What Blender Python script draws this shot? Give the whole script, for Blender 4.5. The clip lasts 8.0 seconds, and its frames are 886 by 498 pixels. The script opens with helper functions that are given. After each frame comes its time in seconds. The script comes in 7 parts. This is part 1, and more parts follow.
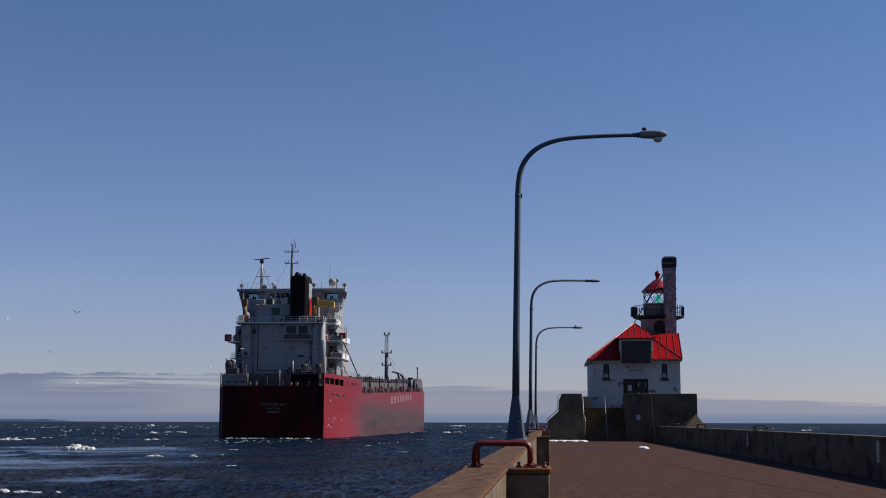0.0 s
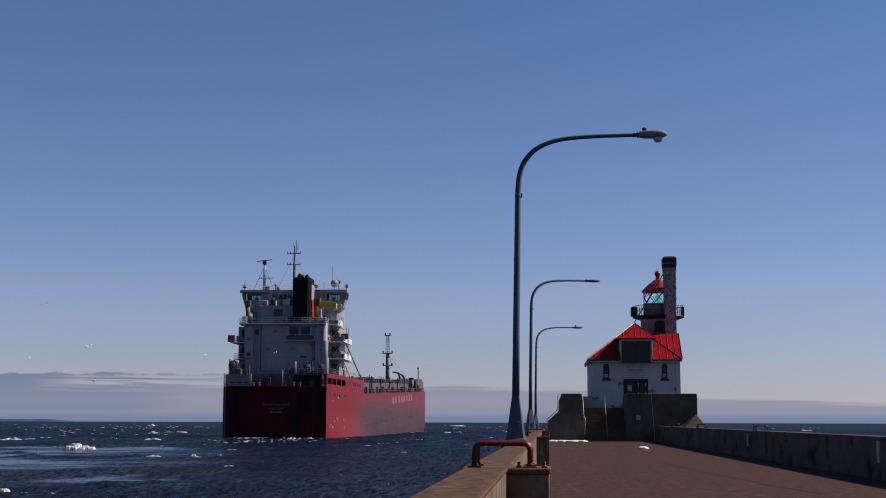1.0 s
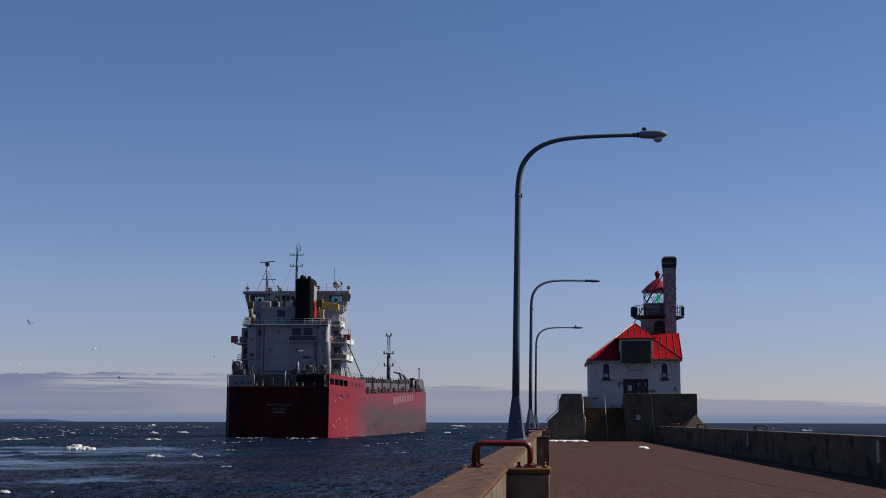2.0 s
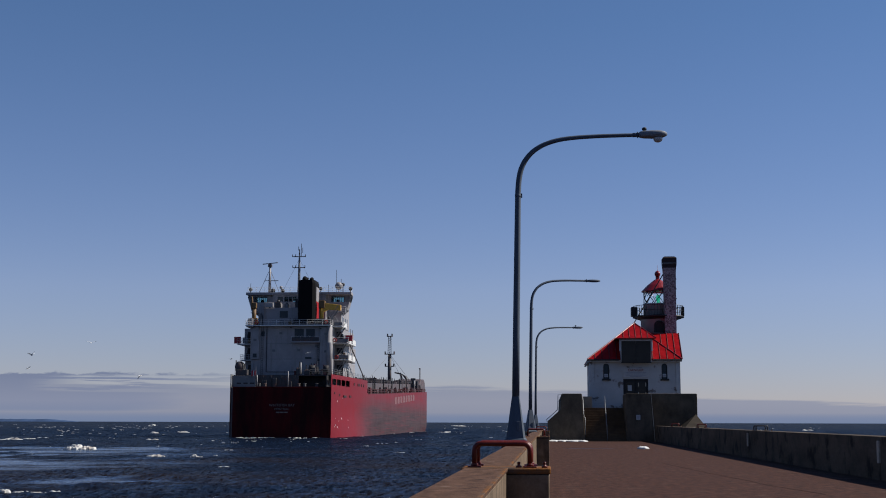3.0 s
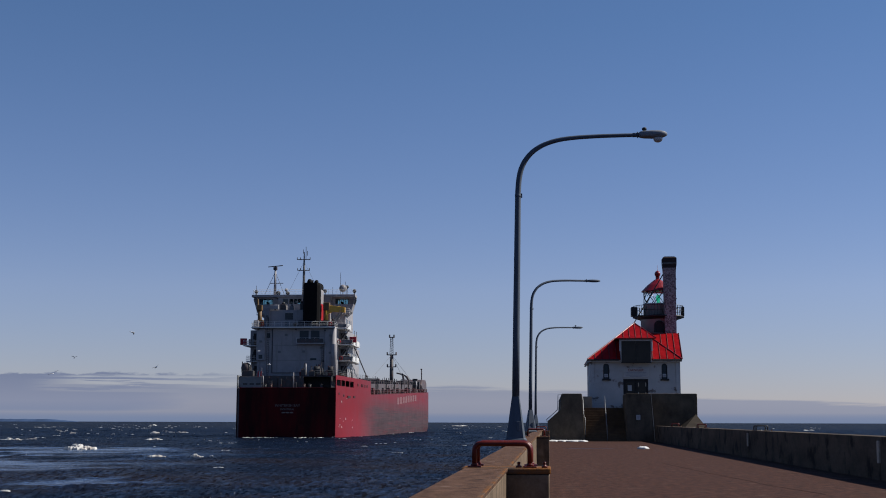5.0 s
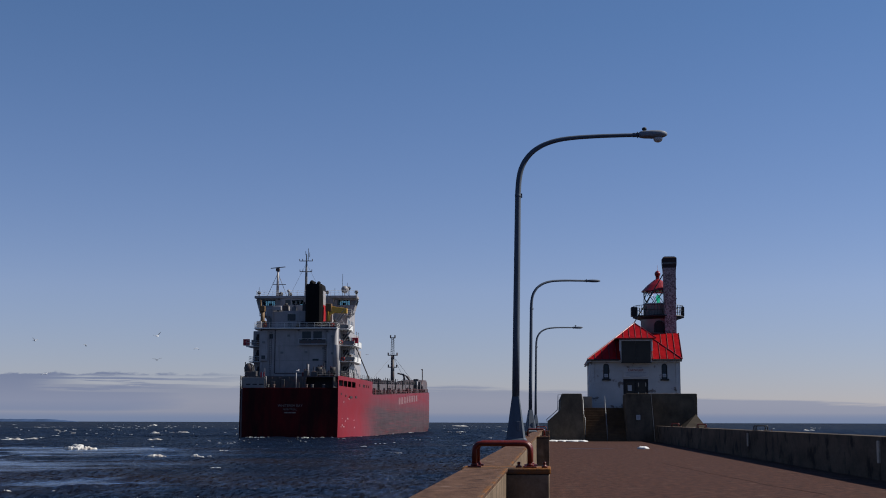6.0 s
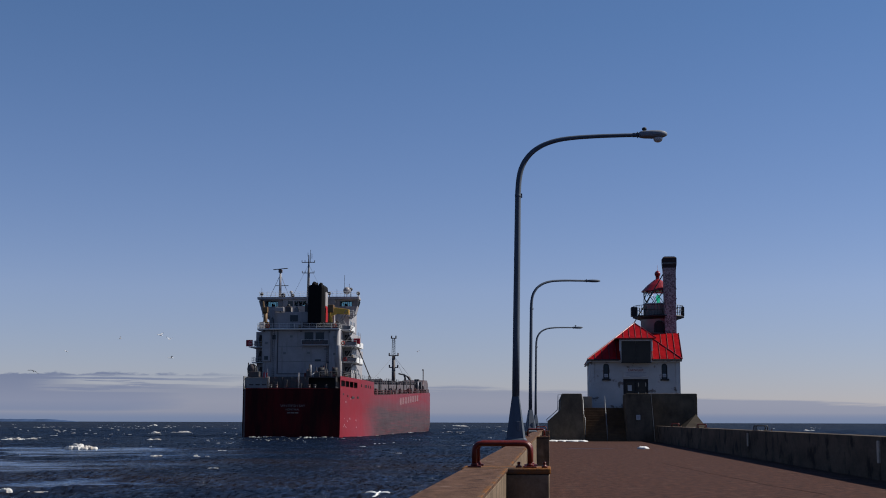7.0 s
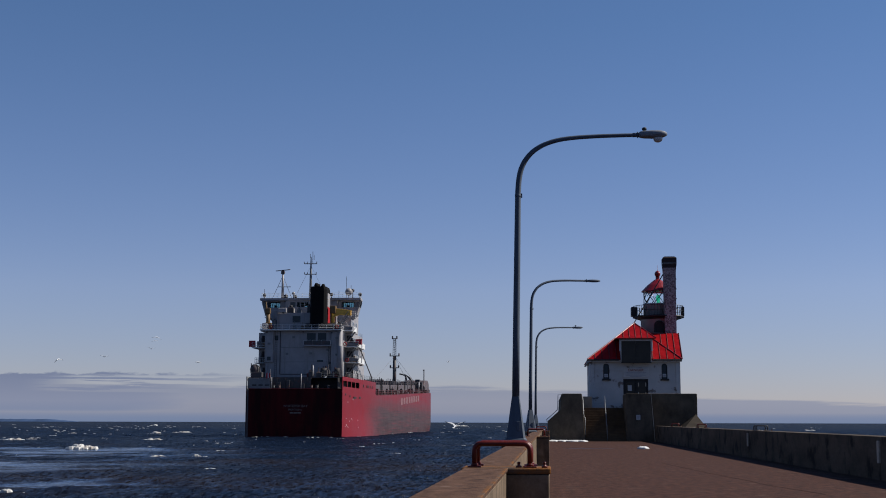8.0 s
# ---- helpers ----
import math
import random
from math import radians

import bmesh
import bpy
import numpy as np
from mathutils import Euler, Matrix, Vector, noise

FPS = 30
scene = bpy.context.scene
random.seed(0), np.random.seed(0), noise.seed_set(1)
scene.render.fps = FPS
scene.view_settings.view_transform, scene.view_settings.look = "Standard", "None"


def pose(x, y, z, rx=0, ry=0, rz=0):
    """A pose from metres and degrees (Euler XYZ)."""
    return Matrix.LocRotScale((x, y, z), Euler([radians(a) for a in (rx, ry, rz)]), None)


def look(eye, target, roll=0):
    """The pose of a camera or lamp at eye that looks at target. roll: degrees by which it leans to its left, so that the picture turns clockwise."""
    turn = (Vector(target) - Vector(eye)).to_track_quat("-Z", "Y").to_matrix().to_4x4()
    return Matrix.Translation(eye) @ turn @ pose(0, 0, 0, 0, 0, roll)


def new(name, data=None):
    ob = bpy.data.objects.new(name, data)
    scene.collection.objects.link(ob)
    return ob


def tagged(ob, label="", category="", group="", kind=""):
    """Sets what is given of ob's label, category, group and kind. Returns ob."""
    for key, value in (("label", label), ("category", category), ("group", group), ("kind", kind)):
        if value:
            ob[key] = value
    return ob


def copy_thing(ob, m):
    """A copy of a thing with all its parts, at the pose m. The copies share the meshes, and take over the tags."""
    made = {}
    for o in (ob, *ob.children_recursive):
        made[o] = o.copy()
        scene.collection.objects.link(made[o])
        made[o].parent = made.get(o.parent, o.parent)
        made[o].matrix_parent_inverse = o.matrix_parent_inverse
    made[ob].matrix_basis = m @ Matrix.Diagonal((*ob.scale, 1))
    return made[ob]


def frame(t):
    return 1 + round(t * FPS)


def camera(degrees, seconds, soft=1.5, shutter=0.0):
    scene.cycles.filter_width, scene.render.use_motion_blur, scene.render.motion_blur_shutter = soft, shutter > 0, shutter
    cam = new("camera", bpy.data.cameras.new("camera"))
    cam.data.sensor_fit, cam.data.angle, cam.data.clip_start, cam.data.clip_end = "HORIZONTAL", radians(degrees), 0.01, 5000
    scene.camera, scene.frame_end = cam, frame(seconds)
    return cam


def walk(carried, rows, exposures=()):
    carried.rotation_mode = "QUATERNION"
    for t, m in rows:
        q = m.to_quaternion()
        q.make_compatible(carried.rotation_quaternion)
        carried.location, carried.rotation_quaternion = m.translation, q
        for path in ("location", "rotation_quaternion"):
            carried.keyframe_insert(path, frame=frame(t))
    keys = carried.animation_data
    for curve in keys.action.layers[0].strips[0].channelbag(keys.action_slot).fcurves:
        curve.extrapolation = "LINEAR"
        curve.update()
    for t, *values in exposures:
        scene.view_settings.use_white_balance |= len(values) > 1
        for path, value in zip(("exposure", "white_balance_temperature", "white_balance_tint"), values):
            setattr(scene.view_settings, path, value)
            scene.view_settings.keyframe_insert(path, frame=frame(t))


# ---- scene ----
FOV = 37.65
cam = camera(FOV, 8.0, soft=1.0)
EYE = Vector((0.0, 0.0, 1.3))
VIEW = look(EYE, EYE + Vector((-0.08038, 0.9879, 0.13261)), 0.149)
walk(cam, [(0.0, VIEW), (8.0, VIEW)], [(0.0, 0.29), (8.0, 0.29)])

# ---- light ----
WATER_Z = -1.9
SUN_EL, SUN_AZ = 44.0, 77.0          # azimuth: degrees to the right of the pier's direction


def make_world():
    w = bpy.data.worlds.new("sky")
    scene.world = w
    w.use_nodes = True
    nt = w.node_tree
    n, l = nt.nodes, nt.links
    n.clear()
    out = n.new("ShaderNodeOutputWorld")
    bg = n.new("ShaderNodeBackground")
    sky = n.new("ShaderNodeTexSky")
    sky.sky_type = 'NISHITA'
    sky.sun_disc = False
    sky.sun_elevation = radians(SUN_EL)
    sky.sun_rotation = radians(SUN_AZ)
    sky.altitude = 200
    sky.air_density, sky.dust_density, sky.ozone_density = 1.0, 0.0, 4.0
    bg.inputs["Strength"].default_value = 0.058
    # low haze bank with layered stratus streaks on the horizon
    tc = n.new("ShaderNodeTexCoord")
    sep = n.new("ShaderNodeSeparateXYZ")
    l.new(tc.outputs["Generated"], sep.inputs[0])

    def clouds(sx, sz, sc, det, rg):
        mp = n.new("ShaderNodeMapping")
        mp.inputs["Scale"].default_value = (sx, sx, sz)
        l.new(tc.outputs["Generated"], mp.inputs[0])
        t = n.new("ShaderNodeTexNoise")
        t.inputs["Scale"].default_value = sc
        t.inputs["Detail"].default_value = det
        t.inputs["Roughness"].default_value = rg
        l.new(mp.outputs[0], t.inputs["Vector"])
        return t.outputs["Fac"]

    def math2(op, a, b2):
        q = n.new("ShaderNodeMath"); q.operation = op
        for k, v in enumerate((a, b2)):
            if isinstance(v, (int, float)):
                q.inputs[k].default_value = v
            else:
                l.new(v, q.inputs[k])
        return q.outputs[0]

    def rng(sock, a, b2, c, d, smooth=True):
        r = n.new("ShaderNodeMapRange")
        if smooth:
            r.interpolation_type = 'SMOOTHSTEP'
        r.inputs["From Min"].default_value, r.inputs["From Max"].default_value = a, b2
        r.inputs["To Min"].default_value, r.inputs["To Max"].default_value = c, d
        l.new(sock, r.inputs["Value"])
        return r.outputs[0]

    z = sep.outputs["Z"]
    # haze bank with a faintly ragged top
    rag = math2('MULTIPLY', clouds(5.0, 110.0, 1.3, 8.0, 0.62), -0.020)
    slope = math2('MULTIPLY', math2('MAXIMUM', sep.outputs["X"], -0.10), 0.036)
    haze = rng(math2('ADD', math2('ADD', z, rag), slope), 0.0108, 0.0142, 0.62, 0.0)
    # thicker layered cloud out over the open lake, broken by streaks of clear sky
    side = rng(math2('ADD', sep.outputs["X"], math2('MULTIPLY', clouds(3.0, 90.0, 1.0, 4.0, 0.5), 0.10)), -0.270, -0.140, 1.0, 0.0)
    top = math2('ADD', z, math2('MULTIPLY', clouds(26.0, 90.0, 1.2, 8.0, 0.66), -0.014))
    lid = math2('MULTIPLY', rng(top, 0.0278, 0.0296, 1.0, 0.0), side)
    open_x = rng(sep.outputs["X"], -0.385, -0.33, 0.0, 1.0)
    gap = math2('MULTIPLY', rng(z, 0.0215, 0.0245, 0.0, 1.0), rng(z, 0.0335, 0.0360, 1.0, 0.0))
    gap = math2('MULTIPLY', math2('MULTIPLY', gap, open_x), rng(clouds(9.0, 260.0, 1.0, 7.0, 0.62), 0.45, 0.53, 0.0, 0.86))
    lid = math2('MULTIPLY', math2('MULTIPLY', lid, math2('SUBTRACT', 0.86, gap)), rng(z, 0.002, 0.010, 0.0, 1.0))
    haze = math2('MAXIMUM', haze, rng(z, 0.003, 0.017, 0.85, 0.0))
    cover = math2('MAXIMUM', haze, lid)
    ramp = n.new("ShaderNodeValToRGB")
    e = ramp.color_ramp.elements
    e[0].position, e[0].color = 0.0, (1.75, 2.75, 4.9, 1)
    e[1].position, e[1].color = 0.042, (1.95, 2.45, 4.1, 1)
    m3 = ramp.color_ramp.elements.new(0.016)
    m3.color = (2.95, 3.45, 5.15, 1)
    l.new(z, ramp.inputs[0])
    mix = n.new("ShaderNodeMix"); mix.data_type = 'RGBA'
    l.new(cover, mix.inputs["Factor"])
    tint = n.new("ShaderNodeMix"); tint.data_type = 'RGBA'; tint.blend_type = 'MULTIPLY'
    tint.inputs["Factor"].default_value = 1.0
    tint.inputs[7].default_value = (1.02, 1.01, 1.16, 1)
    l.new(sky.outputs[0], tint.inputs[6])
    low = n.new("ShaderNodeValToRGB")
    le = low.color_ramp.elements
    le[0].position, le[0].color = 0.0, (0.82, 0.78, 0.92, 1)
    le[1].position, le[1].color = 0.30, (0.84, 0.96, 1.01, 1)
    lm = low.color_ramp.elements.new(0.10)
    lm.color = (1.05, 0.96, 1.03, 1)
    l.new(z, low.inputs[0])
    dim = n.new("ShaderNodeMix"); dim.data_type = 'RGBA'; dim.blend_type = 'MULTIPLY'
    dim.inputs["Factor"].default_value = 1.0
    l.new(tint.outputs[2], dim.inputs[6])
    l.new(low.outputs[0], dim.inputs[7])
    l.new(dim.outputs[2], mix.inputs[6])
    l.new(ramp.outputs[0], mix.inputs[7])
    l.new(mix.outputs[2], bg.inputs["Color"])
    l.new(bg.outputs[0], out.inputs[0])


make_world()
sun_data = bpy.data.lights.new("sun", 'SUN')
sun_data.energy = 5.2
sun_data.angle = radians(0.53)
sun_data.color = (1.0, 0.95, 0.87)
sun = new("sun", sun_data)
se, sa = radians(SUN_EL), radians(SUN_AZ)
SUN_DIR = Vector((math.sin(sa) * math.cos(se), math.cos(sa) * math.cos(se), math.sin(se)))
sun.matrix_world = look(SUN_DIR * 300, (0, 0, 0))


# ---- materials ----
def mat(name, col, rough=0.6, metal=0.0, var=0.25, scale=3.0, stretch=(1, 1, 1), bump=0.2, bump_scale=30.0,
        stain=None, stain_amt=0.0, stain_scale=0.6, stain_stretch=(1, 1, 1), stain_cut=(0.5, 0.7), island=0.0, bump_dist=0.01):
    """Painted, concrete or metal surface: two scales of colour variation, optional stains, fine relief."""
    m = bpy.data.materials.new(name)
    m.use_nodes = True
    nt = m.node_tree
    n, l = nt.nodes, nt.links
    b = n["Principled BSDF"]
    b.inputs["Metallic"].default_value = metal
    b.inputs["Specular IOR Level"].default_value = 0.08 if rough > 0.8 else 0.35
    tc = n.new("ShaderNodeTexCoord")

    def noise_at(sc, st, detail=6.0, rough_n=0.6):
        mp = n.new("ShaderNodeMapping")
        mp.inputs["Scale"].default_value = st
        l.new(tc.outputs["Object"], mp.inputs[0])
        t = n.new("ShaderNodeTexNoise")
        t.inputs["Scale"].default_value = sc
        t.inputs["Detail"].default_value = detail
        t.inputs["Roughness"].default_value = rough_n
        l.new(mp.outputs[0], t.inputs["Vector"])
        return t.outputs["Fac"]

    a = noise_at(scale, stretch)
    fine = noise_at(scale * 11, stretch, 3.0)
    add = n.new("ShaderNodeMath"); add.operation = 'MULTIPLY_ADD'
    l.new(fine, add.inputs[0]); add.inputs[1].default_value = 0.35
    l.new(a, add.inputs[2])
    ramp = n.new("ShaderNodeValToRGB")
    e = ramp.color_ramp.elements
    e[0].position, e[1].position = 0.40, 0.95
    lo = [c * (1 - var) for c in col]
    hi = [min(1.0, c * (1 + var)) for c in col]
    e[0].color, e[1].color = (*lo, 1), (*hi, 1)
    l.new(add.outputs[0], ramp.inputs[0])
    colour = ramp.outputs[0]
    if stain:
        s = noise_at(stain_scale, stain_stretch, 8.0, 0.65)
        mr = n.new("ShaderNodeMapRange")
        mr.inputs["From Min"].default_value, mr.inputs["From Max"].default_value = stain_cut
        mr.inputs["To Max"].default_value = stain_amt
        l.new(s, mr.inputs["Value"])
        mx = n.new("ShaderNodeMix"); mx.data_type = 'RGBA'
        l.new(mr.outputs[0], mx.inputs["Factor"])
        l.new(colour, mx.inputs[6])
        mx.inputs[7].default_value = (*stain, 1)
        colour = mx.outputs[2]
    if island:
        oi = n.new("ShaderNodeObjectInfo")
        mr2 = n.new("ShaderNodeMapRange")
        mr2.inputs["To Min"].default_value, mr2.inputs["To Max"].default_value = 1 - island, 1 + island
        l.new(oi.outputs["Random"], mr2.inputs["Value"])
        hs = n.new("ShaderNodeHueSaturation")
        l.new(mr2.outputs[0], hs.inputs["Value"])
        l.new(colour, hs.inputs["Color"])
        colour = hs.outputs[0]
    l.new(colour, b.inputs["Base Color"])
    rr = n.new("ShaderNodeMapRange")
    rr.inputs["To Min"].default_value = max(0.05, rough - 0.12)
    rr.inputs["To Max"].default_value = min(1.0, rough + 0.12)
    l.new(a, rr.inputs["Value"])
    l.new(rr.outputs[0], b.inputs["Roughness"])
    if bump:
        bp = n.new("ShaderNodeBump")
        bp.inputs["Strength"].default_value = bump
        bp.inputs["Distance"].default_value = bump_dist
        l.new(noise_at(bump_scale, (1, 1, 1), 5.0, 0.7), bp.inputs["Height"])
        l.new(bp.outputs[0], b.inputs["Normal"])
    return m


M_DECK = mat("deck_concrete", (0.0465, 0.0220, 0.0162), 0.9, var=0.8, scale=5.0, stretch=(1.2, 0.5, 1), bump=1.0, bump_scale=30,
             stain=(0.105, 0.066, 0.053), stain_amt=0.7, stain_scale=3.0, stain_stretch=(0.5, 0.55, 1), stain_cut=(0.58, 0.72))
M_CONC = mat("weathered_concrete", (0.0974, 0.0786, 0.0578), 0.9, var=0.35, scale=1.2, bump=0.5, bump_scale=25,
             stain=(0.030, 0.025, 0.020), stain_amt=0.75, stain_scale=1.3, stain_stretch=(1.2, 1.2, 0.55), stain_cut=(0.46, 0.74))
M_SEAWALL = mat("tarry_stained_concrete", (0.088, 0.068, 0.050), 0.92, var=0.55, scale=0.9, stretch=(1, 0.5, 1.3), bump=0.6, bump_scale=14,
                stain=(0.012, 0.0112, 0.0105), stain_amt=0.9, stain_scale=1.7, stain_stretch=(1, 0.5, 0.55), stain_cut=(0.52, 0.63))
M_CAP = mat("wall_cap_concrete", (0.084, 0.047, 0.032), 0.9, var=0.8, scale=9.0, stretch=(1.0, 0.6, 1), bump=1.0, bump_scale=45,
            stain=(0.24, 0.18, 0.145), stain_amt=0.8, stain_scale=5.0, stain_stretch=(0.7, 1.5, 1), stain_cut=(0.62, 0.69))
M_RUSTWASH = mat("rust_washed_concrete", (0.155, 0.114, 0.080), 0.92, var=0.5, scale=4.0, bump=0.6, bump_scale=30,
                 stain=(0.062, 0.045, 0.032), stain_amt=0.75, stain_scale=3.2, stain_stretch=(1.2, 1.2, 0.5), stain_cut=(0.46, 0.66))
M_RUSTEDGE = mat("rust_stained_edge", (0.150, 0.062, 0.020), 0.9, var=0.6, scale=9, bump=0.6, bump_scale=50,
                 stain=(0.078, 0.056, 0.043), stain_amt=0.9, stain_scale=5.0, stain_stretch=(1, 0.5, 1), stain_cut=(0.40, 0.58))
M_PIPE = mat("red_oxide_pipe", (0.092, 0.0075, 0.0032), 0.38, var=0.4, scale=14, bump=0.25, bump_scale=80,
             stain=(0.0936, 0.0234, 0.0117), stain_amt=0.8, stain_scale=9, stain_cut=(0.52, 0.68))
M_PIPE.node_tree.nodes["Principled BSDF"].inputs["Specular IOR Level"].default_value = 0.30
M_HOOPDARK = mat("dark_steel_pipe", (0.035, 0.034, 0.036), 0.5, var=0.3, scale=14, bump=0.1)
M_LAMP = mat("painted_lamp_steel", (0.062, 0.080, 0.108), 0.7, var=0.2, scale=2.2, stretch=(3, 3, 0.5), bump=0.12, bump_scale=70)
M_HEAD = mat("luminaire_aluminium", (0.15, 0.165, 0.19), 0.6, metal=0.0, var=0.2, scale=12, bump=0.05)
M_LENS = mat("lens_plastic", (0.40, 0.41, 0.42), 0.25, var=0.1, scale=9, bump=0.0)
M_RUBBER = mat("black_plastic", (0.0152, 0.0152, 0.0167), 0.6, var=0.3, scale=20, bump=0.05)
M_LHWHITE = mat("peeling_white_paint", (0.3804, 0.3856, 0.3907), 0.7, var=0.12, scale=1.6, bump=0.3, bump_scale=18,
                stain=(0.085, 0.062, 0.050), stain_amt=0.85, stain_scale=1.5, stain_stretch=(0.9, 1, 1.1), stain_cut=(0.585, 0.635))
M_TOWER = mat("white_steel_tower", (0.3437, 0.3333, 0.3437), 0.6, var=0.15, scale=2.0, bump=0.15,
              stain=(0.234, 0.1248, 0.0936), stain_amt=0.7, stain_scale=1.6, stain_stretch=(1, 1, 0.5), stain_cut=(0.6, 0.72))
M_ROOF = mat("red_metal_roof", (0.250, 0.0036, 0.0062), 0.45, var=0.32, scale=2.4, bump=0.1, bump_scale=12)
M_ROOF.node_tree.nodes["Principled BSDF"].inputs["Specular IOR Level"].default_value = 0.07
M_SEAM = mat("shadowed_seam_red", (0.075, 0.0035, 0.005), 0.6, var=0.3, scale=3, bump=0.0)
M_DARKRED = mat("lantern_red_paint", (0.185, 0.005, 0.012), 0.4, var=0.2, scale=2.5, bump=0.05)
M_SOOT = mat("sooty_brick", (0.040, 0.030, 0.030), 0.9, var=0.5, scale=7, bump=0.5)
M_SHUTTER = mat("dark_brown_shutter", (0.027, 0.025, 0.021), 0.6, var=0.3, scale=2.0, bump=0.1)
M_BLACK = mat("black_ironwork", (0.0122, 0.0122, 0.0137), 0.5, var=0.3, scale=6, bump=0.1)
M_STEP = mat("brown_stair_concrete", (0.0912, 0.0616, 0.0388), 0.9, var=0.3, scale=2.2, bump=0.4)
M_RAILPALE = mat("galvanised_rail", (0.2394, 0.2447, 0.25), 0.5, metal=0.5, var=0.2, scale=8, bump=0.05)
M_APRON = mat("pale_apron_concrete", (0.030, 0.024, 0.018), 0.9, var=0.45, scale=1.5, bump=0.4)
# concrete paled to look sunlit on a face the sun misses
M_SUNPALE = mat("sunlit_pale_concrete", (0.27, 0.23, 0.18), 0.9, var=0.3, scale=2.0, bump=0.4)
M_PALE = mat("pale_joint_sealant", (0.37, 0.33, 0.27), 0.85, var=0.25, scale=8, bump=0.2)
M_SIGN = mat("white_sign_plate", (0.3822, 0.3877, 0.3986), 0.5, var=0.08, scale=4, bump=0.02)
M_SIGNRED = mat("sign_red_letters", (0.23, 0.085, 0.08), 0.6, var=0.3, scale=12, bump=0.0)
M_SIGNGREY = mat("sign_grey_print", (0.228, 0.2508, 0.2888), 0.6, var=0.2, scale=9, bump=0.0)
M_GREEN = mat("green_lens_glass", (0.0152, 0.342, 0.228), 0.2, var=0.2, scale=6, bump=0.0)
M_GREEN.node_tree.nodes["Principled BSDF"].inputs["Emission Color"].default_value = (0.05, 1.0, 0.6, 1)
M_GREEN.node_tree.nodes["Principled BSDF"].inputs["Emission Strength"].default_value = 0.22
# hull red darkened: the stern's shade is put into this colour
M_TRANSOM = mat("shade_darkened_maroon", (0.060, 0.0036, 0.0062), 0.6, var=0.18, scale=0.25, bump=0.0,
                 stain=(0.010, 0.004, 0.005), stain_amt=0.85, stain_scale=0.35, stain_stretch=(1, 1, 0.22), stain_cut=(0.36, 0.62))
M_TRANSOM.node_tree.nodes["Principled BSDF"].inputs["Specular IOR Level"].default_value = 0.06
M_SHIPWHITE = mat("ship_white_paint", (0.258, 0.248, 0.256), 0.5, var=0.18, scale=0.5, bump=0.06, bump_scale=3,
                  stain=(0.120, 0.088, 0.075), stain_amt=0.6, stain_scale=0.8, stain_stretch=(1.6, 1.6, 0.22), stain_cut=(0.54, 0.76))
# lit copy of the ship white, brightened for rails and decks in sun
M_RAILWHITE = mat("sun_brightened_white", (0.58, 0.58, 0.57), 0.45, var=0.08, scale=0.6, bump=0.0)
M_SHIPPALE = mat("grimy_grey_white_paint", (0.145, 0.150, 0.158), 0.6, var=0.2, scale=0.7, bump=0.05,
                 stain=(0.078, 0.0624, 0.0546), stain_amt=0.6, stain_scale=0.9, stain_cut=(0.5, 0.7))
M_SHIPGREY = mat("ship_grey_gear", (0.046, 0.046, 0.0502), 0.6, var=0.3, scale=0.8, bump=0.1, bump_scale=4,
                 stain=(0.1248, 0.039, 0.0234), stain_amt=0.6, stain_scale=0.8, stain_cut=(0.5, 0.7))
M_DECKGEAR = mat("lilac_grey_deck_gear", (0.078, 0.068, 0.075), 0.6, var=0.45, scale=0.5, bump=0.1, bump_scale=4,
                 stain=(0.10, 0.035, 0.03), stain_amt=0.7, stain_scale=0.6, stain_cut=(0.48, 0.66))
M_FITRED = mat("dull_red_oxide_gear", (0.075, 0.016, 0.018), 0.7, var=0.35, scale=0.8, bump=0.1)
M_SHIPDARK = mat("shadowed_bulkhead_paint", (0.019, 0.0171, 0.019), 0.7, var=0.3, scale=0.8, bump=0.1)
M_FUNNEL = mat("black_funnel_paint", (0.007, 0.007, 0.008), 0.85, var=0.3, scale=0.7, bump=0.05)
M_FUNRED = mat("funnel_red_band", (0.3192, 0.0152, 0.019), 0.45, var=0.1, scale=1, bump=0.0)
M_YELLOW = mat("crane_yellow_paint", (0.6008, 0.3295, 0.0485), 0.5, var=0.2, scale=1.2, bump=0.05,
               stain=(0.2184, 0.117, 0.039), stain_amt=0.6, stain_scale=1.2, stain_cut=(0.55, 0.7))
M_BROWN = mat("brown_davit_paint", (0.1284, 0.0741, 0.0296), 0.6, var=0.3, scale=1.2, bump=0.1)
M_SHIPRED = mat("signal_red_paint", (0.304, 0.0114, 0.0228), 0.5, var=0.15, scale=2, bump=0.0)
M_LETTER = mat("faded_white_lettering", (0.130, 0.120, 0.116), 0.6, var=0.3, scale=2.0, bump=0.0)
M_SIDEMARK = mat("faded_side_mark", (0.165, 0.078, 0.084), 0.6, var=0.35, scale=0.8, bump=0.0)
M_ICE = mat("dirty_ice", (0.46, 0.45, 0.43), 0.55, var=0.2, scale=1.1, bump=0.4, bump_scale=6, bump_dist=0.05,
            stain=(0.22, 0.155, 0.105), stain_amt=0.75, stain_scale=1.4, stain_cut=(0.48, 0.66))
M_WET = mat("wet_dark_concrete", (0.016, 0.009, 0.007), 0.45, var=0.3, scale=3, bump=0.2)
M_SNOW = mat("old_snow", (0.5141, 0.5141, 0.5141), 0.6, var=0.1, scale=3, bump=0.3, bump_scale=20)
M_FOAM = mat("white_foam", (0.5242, 0.5242, 0.5107), 0.7, var=0.15, scale=2, bump=0.3)
M_WAKE = mat("churned_wake_foam", (0.40, 0.41, 0.37), 0.8, var=0.4, scale=1.2, bump=0.3)
